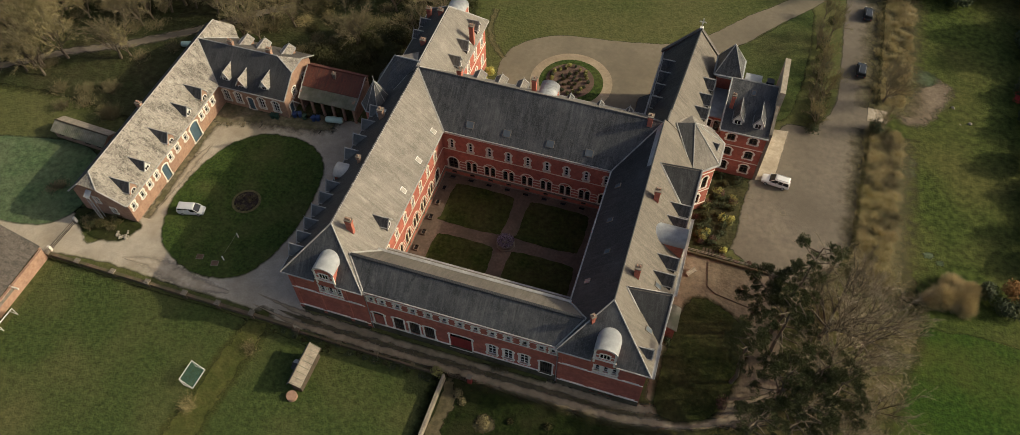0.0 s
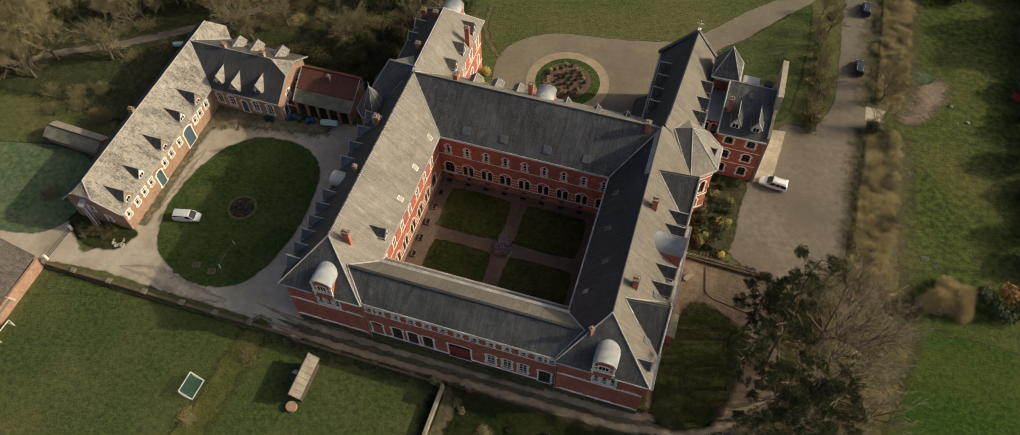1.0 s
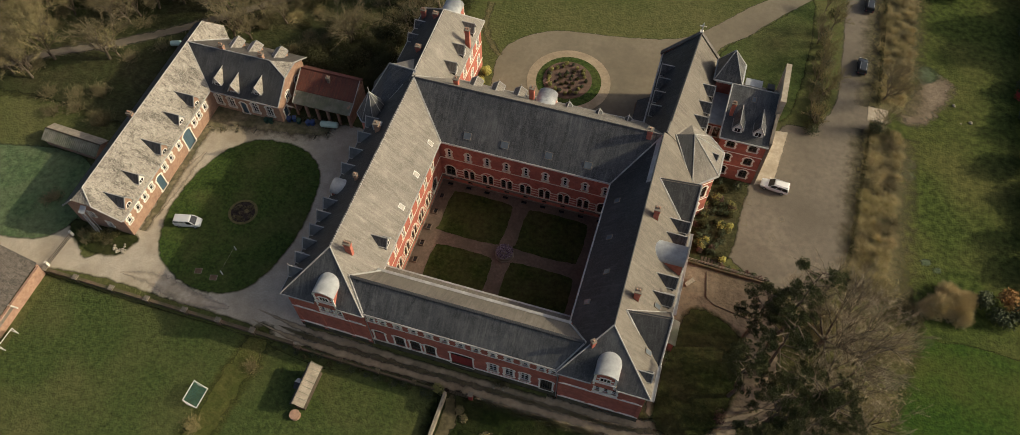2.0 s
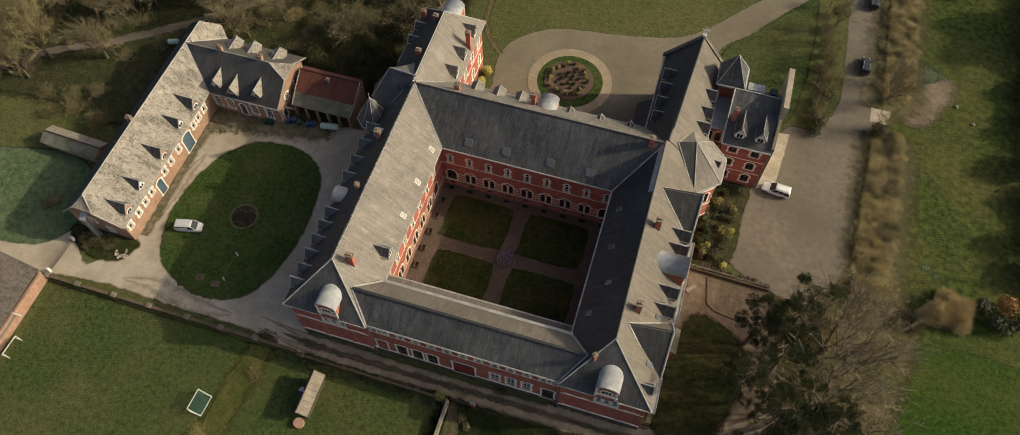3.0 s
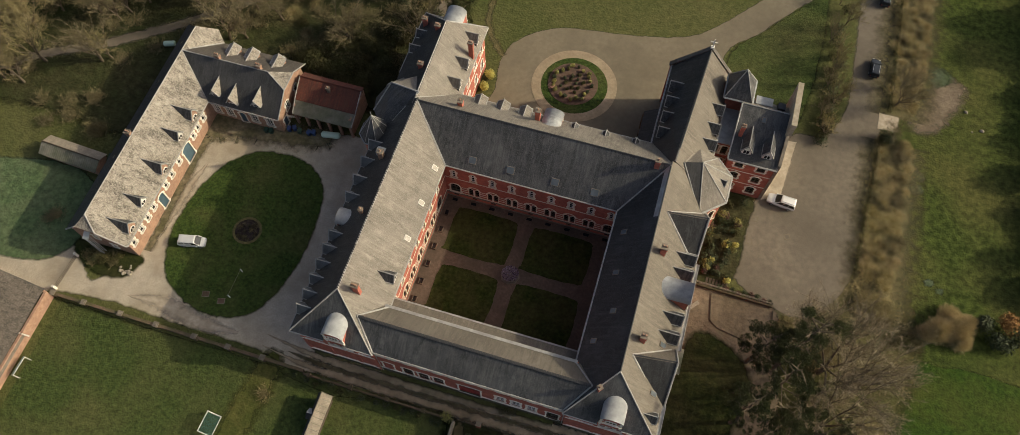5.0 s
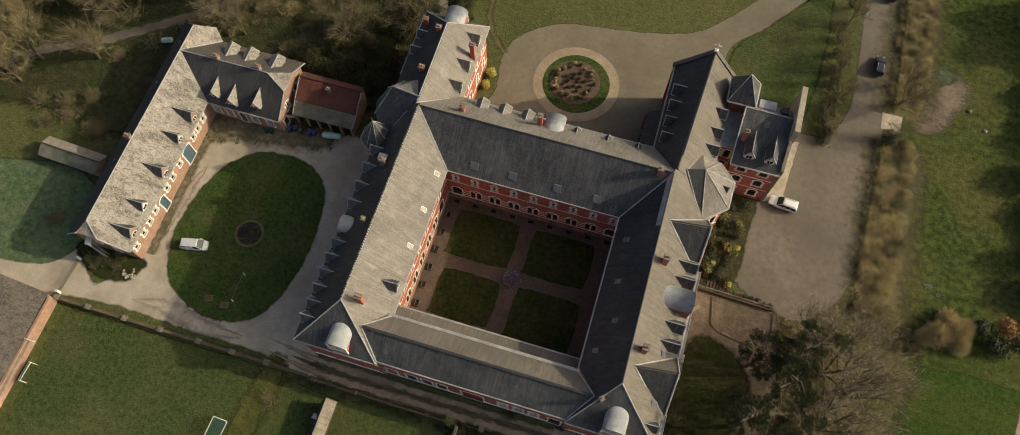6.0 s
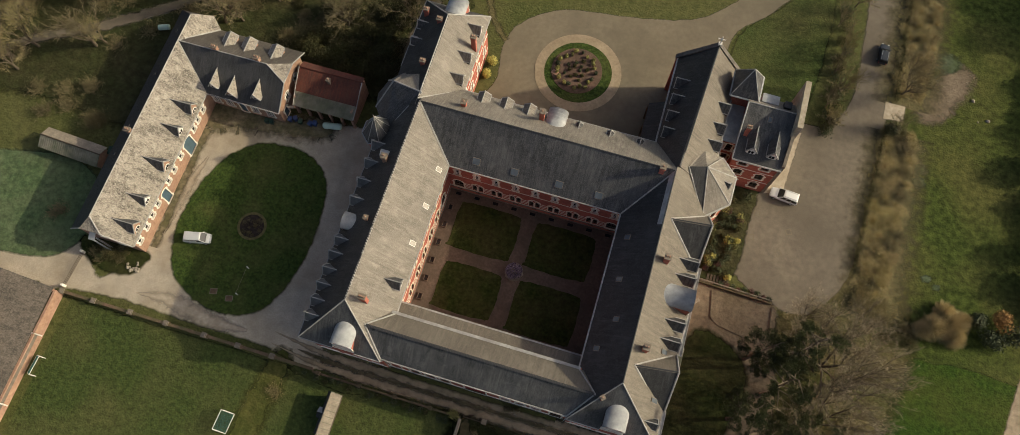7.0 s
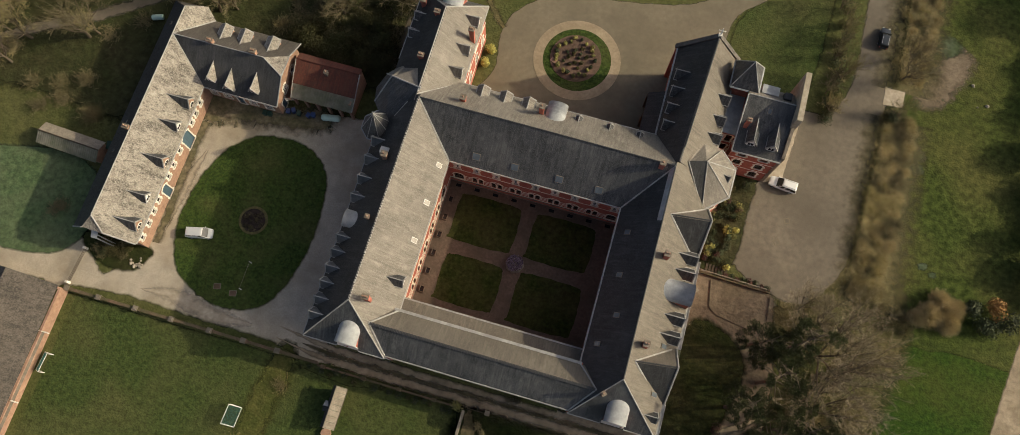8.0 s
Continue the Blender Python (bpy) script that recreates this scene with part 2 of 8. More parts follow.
SOIL = mk("planting soil", (0.115, 0.07, 0.05), (0.17, 0.105, 0.077), 1.8, (0.075, 0.05, 0.036), 0.5, 0.6, 0.95, 0.8, 5.0, frayed=True)
BARK = mk("grey-brown bark", (0.13, 0.1, 0.068), (0.19, 0.15, 0.105), 2.0, (0.07, 0.058, 0.04), 0.5, 0.6, 0.95, vary=0.2)
TWIG = mk("brown twigs", (0.175, 0.145, 0.08), (0.24, 0.2, 0.113), 0.8, (0.15, 0.14, 0.062), 0.2, 0.6, 0.95, vary=0.25)
OLIVE_TWIG = mk("budding olive twigs", (0.25, 0.205, 0.1), (0.33, 0.27, 0.135), 0.6, (0.2, 0.185, 0.08), 0.15, 0.7, 0.95, vary=0.22)
PALE_TWIG = mk("pale grey-brown twigs", (0.36, 0.3, 0.215), (0.46, 0.385, 0.28), 0.7, (0.28, 0.25, 0.14), 0.15, 0.6, 0.95, vary=0.2)
HEDGE_TWIG = mk("tan hedge twigs", (0.42, 0.335, 0.175), (0.54, 0.435, 0.24), 0.7, (0.36, 0.31, 0.13), 0.12, 0.7, 0.95, vary=0.2)
WILLOW_TWIG = mk("tawny willow twigs", (0.52, 0.43, 0.25), (0.66, 0.55, 0.33), 0.6, (0.42, 0.36, 0.19), 0.3, 0.6, 0.95, vary=0.12)
NEEDLE = mk("pine needles", (0.027, 0.038, 0.0145), (0.059, 0.071, 0.027), 0.8, (0.088, 0.085, 0.038), 0.3, 0.6, 0.9, vary=0.2)
LEAF = mk("evergreen leaves", (0.021, 0.034, 0.0105), (0.04, 0.058, 0.0175), 1.2, (0.06, 0.068, 0.026), 0.4, 0.5, 0.75, vary=0.25)
GOLD_LEAF = mk("golden shrub leaves", (0.2, 0.19, 0.05), (0.3, 0.275, 0.085), 1.5, (0.12, 0.13, 0.045), 0.5, 0.5, 0.8, vary=0.2)
BRIGHT_GOLD = mk("bright golden leaves", (0.42, 0.39, 0.09), (0.55, 0.5, 0.14), 1.5, (0.3, 0.3, 0.08), 0.5, 0.5, 0.8)
RUST_LEAF = mk("purple-brown shrub leaves", (0.085, 0.042, 0.036), (0.13, 0.062, 0.045), 1.5, rough=0.85, vary=0.25)
ORANGE_LEAF = mk("orange-brown shrub leaves", (0.24, 0.12, 0.035), (0.34, 0.18, 0.055), 1.5, rough=0.85)
THICKET = mk("brown-green ivy and twigs", (0.041, 0.039, 0.0165), (0.08, 0.07, 0.032), 0.9, (0.05, 0.06, 0.021), 0.3, 0.6, 0.95, vary=0.25)
# Turf colour lowered to carry the tree shade over the side lawn.
SHADED_MOSS_TURF = mk("mossy turf darkened for shade", (0.017, 0.027, 0.0065), (0.034, 0.046, 0.0115), 1.2, (0.045, 0.042, 0.018), 0.16, 0.8, 0.95, 0.9, 2.6, mottle=0.5, ms=0.9, bd=0.12, frayed=True)
DARK_SOIL = mk("wet black soil", (0.025, 0.019, 0.017), (0.05, 0.038, 0.034), 2.0, rough=0.95, bump=0.8, bs=4.0)
RED_LEAF = mk("red blossom", (0.4, 0.03, 0.04), (0.5, 0.06, 0.06), 2.0, rough=0.8)
PURPLE = mk("purple and white blossom", (0.012, 0.011, 0.012), (0.5, 0.4, 0.5), 5.0, (0.06, 0.018, 0.055), 3.0, 0.7, 0.85)
TYRE = mk("black rubber", (0.02, 0.02, 0.02), (0.03, 0.03, 0.03), 4.0, rough=0.9)
SILVER = mk("silver car paint", (0.62, 0.62, 0.62), (0.68, 0.68, 0.67), 0.5, rough=0.35, metal=0.1)
WHITE_CAR = mk("white car paint", (0.78, 0.78, 0.77), (0.82, 0.82, 0.81), 0.5, rough=0.25)
DARK_CAR = mk("dark blue-grey car paint", (0.03, 0.036, 0.045), (0.04, 0.047, 0.058), 0.5, rough=0.25)
LAMP_GLASS = mk("clear lamp glass", (0.5, 0.5, 0.48), (0.6, 0.6, 0.57), 2.0, rough=0.2)
PALE_GREEN = mk("pale green tank paint", (0.5, 0.68, 0.58), (0.58, 0.74, 0.65), 1.0, (0.38, 0.5, 0.42), 1.0, 0.5, 0.5)
BIN_BLUE = mk("blue plastic", (0.02, 0.05, 0.16), (0.03, 0.07, 0.2), 1.0, rough=0.5)
BIN_GREEN = mk("green plastic", (0.015, 0.05, 0.035), (0.02, 0.065, 0.045), 1.0, rough=0.5)
NET = mk("green goal net", (0.05, 0.13, 0.11), (0.075, 0.17, 0.145), 6.0, rough=0.9)
# Lawn colour cut down to hold the enclosed courtyard's shade.
COURT_TURF = mk("court turf darkened for shade", (0.02, 0.031, 0.0066), (0.039, 0.051, 0.0115), 2.0, (0.066, 0.059, 0.023), 0.22, 0.7, 0.95, 0.9, 3.0, mottle=0.5, ms=1.2)
ROUGH_TURF = mk("olive-brown rough turf", (0.083, 0.07, 0.031), (0.127, 0.105, 0.051), 1.2, (0.056, 0.062, 0.019), 0.14, 0.9, 0.95, 1.0, 2.0, mottle=0.45, ms=0.8, bd=0.2, frayed=True)
MUD = mk("mossy trodden mud", (0.15, 0.125, 0.075), (0.23, 0.19, 0.125), 1.1, (0.085, 0.085, 0.036), 0.35, 0.9, 0.95, 0.6, 3.0, mottle=0.35, ms=1.1, frayed=True)
# Near-black green: the shadow south of the building is in this colour.
SHADOWED_TURF = mk("rank grass darkened for shadow", (0.0085, 0.0155, 0.0035), (0.02, 0.029, 0.0068), 1.5, (0.036, 0.033, 0.0155), 0.22, 0.6, 0.95, 0.9, 2.6, mottle=0.5, ms=0.9, bd=0.16, edge=(0.46, 0.72), frayed=True)
DAMP_STONE = mk("moss-stained plinth stone", (0.085, 0.074, 0.053), (0.13, 0.112, 0.082), 1.5, (0.05, 0.052, 0.03), 0.5, 0.7, 0.9, 0.3, 6, mottle=0.3)
COURT_STONE = mk("buff court stone", (0.76, 0.69, 0.57), (0.84, 0.775, 0.65), 2.5, (0.58, 0.52, 0.42), 0.5, 0.6, 0.85, 0.2, 12)
COPING = mk("dark weathered coping stone", (0.11, 0.1, 0.088), (0.17, 0.155, 0.135), 1.6, (0.07, 0.065, 0.058), 0.5, 0.6, 0.9, 0.2, 8)
FROSTY = mk("pale bluish grass", (0.075, 0.1, 0.062), (0.11, 0.135, 0.088), 1.5, (0.055, 0.075, 0.028), 0.5, 0.8, 0.95, 0.6, 3.0, mottle=0.4, frayed=True)
TRODDEN = mk("trodden olive-straw grass", (0.07, 0.075, 0.02), (0.115, 0.108, 0.036), 1.6, (0.055, 0.068, 0.017), 0.3, 0.8, 0.95, 0.8, 2.5, mottle=0.4, ms=1.0, bd=0.15, frayed=True)
ROCK = mk("brown-grey stones", (0.27, 0.235, 0.185), (0.36, 0.315, 0.25), 2.0, rough=0.9, vary=0.2)

# ---- building helpers ----


def part(name, bm, material, parent=None, label="", m=None):
    """Links a bmesh as one mesh object, under a thing where one is given."""
    me = bm if isinstance(bm, bpy.types.Mesh) else None
    if me is None:
        me = bpy.data.meshes.new(name)
        bm.to_mesh(me)
        bm.free()
    if not me.materials:
        me.materials.append(material)
    ob = new(name, me)
    if m is not None:
        ob.matrix_world = m
    if parent is not None:
        ob.parent = parent
        ob.matrix_parent_inverse = parent_world(parent).inverted()
    if label:
        ob["label"] = label
    return ob


def parent_world(ob):
    m = ob.matrix_basis.copy()
    while ob.parent is not None:
        m = ob.parent.matrix_basis @ ob.matrix_parent_inverse @ m
        ob = ob.parent
    return m


def thing(name, x, y, z=0.0, label="", category="", group="", kind=""):
    e = new(name)
    e.matrix_basis = Matrix.Translation((x, y, z))
    e.empty_display_size = 0.3
    return tagged(e, label, category, group, kind)


def quad(bm, *pts):
    return bm.faces.new([bm.verts.new(p) for p in pts])


def box(bm, x0, x1, y0, y1, z0, z1, m=None):
    vs = [Vector((x, y, z)) for z in (z0, z1) for x, y in ((x0, y0), (x1, y0), (x1, y1), (x0, y1))]
    if m is not None:
        vs = [m @ v for v in vs]
    vs = [bm.verts.new(v) for v in vs]
    for f in ((3, 2, 1, 0), (4, 5, 6, 7), (0, 1, 5, 4), (1, 2, 6, 5), (2, 3, 7, 6), (3, 0, 4, 7)):
        bm.faces.new([vs[i] for i in f])


def boxes(*dims, m=None):
    bm = bmesh.new()
    for d in dims:
        box(bm, *d, m=m)
    return bm


def tube(bm, p, q, r0, r1, n=5, caps=False):
    p, q = Vector(p), Vector(q)
    d = (q - p).normalized()
    a = d.orthogonal().normalized()
    b = d.cross(a)
    rings = [[bm.verts.new(c + r * (math.cos(k * math.tau / n) * a + math.sin(k * math.tau / n) * b)) for k in range(n)] for c, r in ((p, r0), (q, r1))]
    for k in range(n):
        bm.faces.new((rings[0][k], rings[0][(k + 1) % n], rings[1][(k + 1) % n], rings[1][k]))
    if caps:
        bm.faces.new(rings[0][::-1])
        bm.faces.new(rings[1])


def slab(pts, thick=0.22, bm=None):
    """A sloping plate with its own metres in a UV map: u along the eave, v up the slope."""
    own = bm is None
    bm = bm or bmesh.new()
    uvl = bm.loops.layers.uv.verify()
    ps = [Vector(p) for p in pts]
    n = sum(((ps[i] - ps[0]).cross(ps[i + 1] - ps[0]) for i in range(1, len(ps) - 1)), Vector())
    if n.z < 0:
        ps.reverse()
        n = -n
    n.normalize()
    u = Vector((0, 0, 1)).cross(n)
    u = u.normalized() if u.length > 1e-4 else Vector((1, 0, 0))
    v = n.cross(u)
    top = [bm.verts.new(p) for p in ps]
    low = [bm.verts.new(p - n * thick) for p in ps]
    faces = [bm.faces.new(top), bm.faces.new(low[::-1])]
    k = len(ps)
    faces += [bm.faces.new((top[i], low[i], low[(i + 1) % k], top[(i + 1) % k])) for i in range(k)]
    for f in faces:
        for lp in f.loops:
            lp[uvl].uv = (lp.vert.co.dot(u), lp.vert.co.dot(v))
    return bm


def slope(parent, pts, material=None, label="", thick=0.22, name="roof_slope"):
    return part(name, slab(pts, thick), material or SLATE, parent, label)


def cap(parent, p, q, r=0.16, material=None, name="ridge_cap"):
    bm = bmesh.new()
    tube(bm, p, q, r, r, 6, True)
    return part(name, bm, material or LEAD, parent)


def outline(w, zb, zt, arch):
    """The edge of an opening, from the lower left, anticlockwise as seen from outside; arch is the rise of its head."""
    h = w / 2
    pts = [(-h, zb), (h, zb)]
    if arch <= 0:
        return pts + [(h, zt), (-h, zt)]
    r = (h * h + arch * arch) / (2 * arch)
    a = math.asin(min(1.0, h / r)) if arch <= h else math.pi / 2
    return pts + [(r * math.sin(a - k * 2 * a / 10), zt - r + r * math.cos(a - k * 2 * a / 10)) for k in range(11)]


def wall_panel(length, z0, z1, openings, depth=0.4):
    """A wall from (0,0) along u, facing -v, with openings (u, width, sill, head, rise) through its face."""
    bm = bmesh.new()
    cuts = sorted({0.0, length, *[o[0] - o[1] / 2 for o in openings], *[o[0] + o[1] / 2 for o in openings]})
    for a, b in zip(cuts, cuts[1:]):
        mid, z = (a + b) / 2, z0
        for o in sorted((o for o in openings if abs(mid - o[0]) < o[1] / 2), key=lambda o: o[2]):
            if o[2] > z:
                quad(bm, (a, 0, z), (b, 0, z), (b, 0, o[2]), (a, 0, o[2]))
            z = o[3]
        if z1 > z:
            quad(bm, (a, 0, z), (b, 0, z), (b, 0, z1), (a, 0, z1))
    for u, w, zb, zt, arch in openings:
        pts = outline(w, zb, zt, arch)
        if arch > 0:
            arc = pts[2:]
            for sgn, run in ((1, arc[:6]), (-1, arc[5:])):
                corner = (u + sgn * w / 2, 0, zt)
                for p, q in zip(run, run[1:]):
                    if abs(p[0] - q[0]) + abs(p[1] - q[1]) > 1e-6:
                        ps = [corner, (u + q[0], 0, q[1]), (u + p[0], 0, p[1])]
                        if (Vector(ps[1]) - Vector(ps[0])).cross(Vector(ps[2]) - Vector(ps[0])).length > 1e-6:
                            quad(bm, *ps)
        for p, q in zip(pts, pts[1:] + pts[:1]):
            quad(bm, (u + p[0], 0, p[1]), (u + p[0], depth, p[1]), (u + q[0], depth, q[1]), (u + q[0], 0, q[1]))
    # back, top and ends give the wall its thickness
    quad(bm, (0, 0, z1), (length, 0, z1), (length, depth, z1), (0, depth, z1))
    for x in (0.008, length - 0.008):
        quad(bm, (x, 0.008, z0), (x, depth, z0), (x, depth, z1), (x, 0.008, z1))
    return bm


MESHES = {}


def ring(bm, inner, grow, v0, v1, open_base=False):
    """A band of stone round an outline, grow wide, from v0 to v1."""
    c = (sum(p[0] for p in inner) / len(inner), sum(p[1] for p in inner) / len(inner))
    outer = []
    k = len(inner)
    for i, p in enumerate(inner):
        a, b = inner[i - 1], inner[(i + 1) % k]
        e1, e2 = Vector((p[0] - a[0], p[1] - a[1])), Vector((b[0] - p[0], b[1] - p[1]))
        n = Vector((e1.y + 0.0, -e1.x)).normalized() + Vector((e2.y, -e2.x)).normalized()
        n = n / max(n.length_squared / 2, 0.3)
        outer.append((p[0] + n.x * grow, p[1] + n.y * grow))
    for i in range(k):
        j = (i + 1) % k
        if open_base and i == 0:
            continue
        a, b, c2, d = inner[i], inner[j], outer[j], outer[i]
        quad(bm, (a[0], v0, a[1]), (d[0], v0, d[1]), (c2[0], v0, c2[1]), (b[0], v0, b[1]))
        quad(bm, (d[0], v0, d[1]), (d[0], v1, d[1]), (c2[0], v1, c2[1]), (c2[0], v0, c2[1]))
        quad(bm, (a[0], v0, a[1]), (b[0], v0, b[1]), (b[0], v1, b[1]), (a[0], v1, a[1]))


def window_meshes(w, h, arch, style):
    key = (round(w, 2), round(h, 2), round(arch, 2), style)
    if key in MESHES:
        return MESHES[key]
    pts = outline(w, 0, h, arch)
    fr = bmesh.new()
    ring(fr, outline(w - 0.3, 0.15, h - 0.15, max(0, arch - 0.07)), 0.145, 0.1, 0.18)
    if style != "door":
        n = 2 if w > 1.0 else 1
        for k in range(1, n):
            box(fr, -w / 2 + k * w / n - 0.06, -w / 2 + k * w / n + 0.06, 0.105, 0.16, 0.08, h - 0.1)
        for z in ((h * 0.62,) if h > 1.4 else ()):
            box(fr, -w / 2 + 0.08, w / 2 - 0.08, 0.11, 0.155, z - 0.06, z + 0.06)
        if h > 2:
            box(fr, -w / 2 + 0.08, w / 2 - 0.08, 0.112, 0.152, h * 0.3 - 0.03, h * 0.3 + 0.03)
    else:
        for k in range(1, 5):
            x = -w / 2 + k * w / 5
            box(fr, x - 0.02, x + 0.02, 0.12, 0.16, 0.08, h - max(arch, 0.1))
    pane = bmesh.new()
    pane.faces.new([pane.verts.new((p[0], 0.17, p[1])) for p in pts])
    sur = bmesh.new()
    ring(sur, pts, 0.24, -0.06, 0.05, False)
    ear = min(0.42, h * 0.28)
    for z in (0.0, h - arch - ear) if h > 1.0 else ():
        for sd in (-1, 1):
            a, b = sd * (w / 2 + 0.24), sd * (w / 2 + 0.38)
            box(sur, min(a, b), max(a, b), -0.055, 0.04, z, z + ear)
    box(sur, -w / 2 - 0.22, w / 2 + 0.22, -0.14, 0.04, -0.16, 0.0)
    out = []
    for nm, bm in (("window", fr), ("pane", pane), ("surround", sur)):
        me = bpy.data.meshes.new(nm)
        bm.to_mesh(me)
        bm.free()
        out.append(me)
    MESHES[key] = out
    return out


MAT_FRAME = {"white": WHITE, "dark": DARK_WOOD, "door": DARK_WOOD, "red": RED_DOOR, "blue": BLUE}


def facade(parent, x, y, a, length, z0, z1, openings, wall=None, surround=None, depth=0.4, name="wall"):
    """A wall with windows. openings: (u, width, sill, head, rise, style); style with '-' has no stone surround."""
    m = pose(x, y, 0, 0, 0, a)
    part(name, wall_panel(length, z0, z1, [o[:5] for o in openings], depth), wall or BRICK, parent, m=m)
    for u, w, zb, zt, arch, style in openings:
        st = style.strip("-")
        f, p, s = window_meshes(w, zt - zb, arch, "door" if st in ("door", "red", "blue") else st)
        at = m @ Matrix.Translation((u, 0, zb))
        if st in ("red", "blue"):
            f = f.copy()
            f.materials.clear()
            p = p.copy()
            p.materials.clear()
        win = part("door" if st in ("door", "red", "blue") else "window", f, MAT_FRAME[st], parent, m=at)
        part("leaf" if st in ("door", "red", "blue") else "pane", p, MAT_FRAME[st] if st in ("red", "blue") else GLASS, win, m=at)
        if not style.endswith("-"):
            part("surround", s, surround or STONE, parent, m=at)


def band(parent, x, y, a, u0, u1, z, h=0.22, out=0.07, material=None, name="string_course"):
    return part(name, boxes((u0, u1, -out, 0.05, z - h / 2, z + h / 2)), material or STONE, parent, m=pose(x, y, 0, 0, 0, a))


def gutter(parent, p, q, r=0.11):
    bm = bmesh.new()
    tube(bm, p, q, r, r, 6, True)
    return part("gutter", bm, LEAD, parent)


def dormer(parent, x, y, z, a, w=1.3, h=1.0, rise=0.9, run=2.2, pitch=1.0, front=None, roof=None, arched=False, glazed=True):
    """A gabled dormer whose front stands at (x, y, z), facing -v; run: how far its ridge reaches back into the slope."""
    key = ("dormer", w, h, rise, run, pitch, arched, front.name if front else "", roof.name if roof else "")
    m = pose(x, y, z, 0, 0, a)
    if key not in MESHES:
        fb, rb, vb, wb, gb = (bmesh.new() for _ in range(5))
        hw = w / 2
        fb.faces.new([fb.verts.new(p) for p in ((-hw, 0, -0.3), (hw, 0, -0.3), (hw, 0, h), (0, 0, h + rise), (-hw, 0, h))])
        back = h / pitch
        for s in (-1, 1):
            quad(fb, (s * hw, 0, -0.3), (s * hw, back + 0.3, h), (s * hw, 0.0, h))
            o = hw + 0.18
            top, low = h + rise + 0.05, h - rise * 0.18 / hw + 0.05
            slab([(0, -0.22, top), (s * o, -0.22, low), (s * o, low / pitch + 0.3, low), (0, run + 0.2, top)], 0.1, rb)
            tube(vb, (0, -0.22, top), (s * o, -0.22, low), 0.11, 0.11, 4)
            tube(vb, (s * o, -0.2, low), (s * o, low / pitch + 0.2, low), 0.09, 0.09, 4)
        tube(vb, (0, -0.22, top + 0.02), (0, run, top + 0.02), 0.09, 0.09, 4)
        tube(vb, (0, -0.2, top), (0, -0.2, top + 0.5), 0.06, 0.02, 4)
        ww, wh = w * 0.56, h * 0.85
        ring(wb, outline(ww, 0.05, 0.05 + wh, ww / 2 if arched else 0.0), 0.13, -0.06, 0.02)
        box(wb, -0.035, 0.035, -0.04, 0.0, 0.05, wh)
        gb.faces.new([gb.verts.new((p[0], -0.03, p[1])) for p in outline(ww, 0.05, 0.05 + wh, ww / 2 if arched else 0.0)])
        ms = []
        for nm, bm in (("dormer", fb), ("dormer_roof", rb), ("verge", vb), ("window_frame", wb), ("pane", gb)):
            me = bpy.data.meshes.new(nm)
            bm.to_mesh(me)
            bm.free()
            ms.append(me)
        MESHES[key] = ms
    ms = MESHES[key]
    d = part("dormer", ms[0], front or SLATE, parent, m=m)
    part("dormer_roof", ms[1], roof or SLATE, d, m=m)
    part("verge", ms[2], LEAD, d, m=m)
    part("window_frame", ms[3], WHITE, d, m=m)
    part("pane", ms[4], GLASS, d, m=m)
    return d


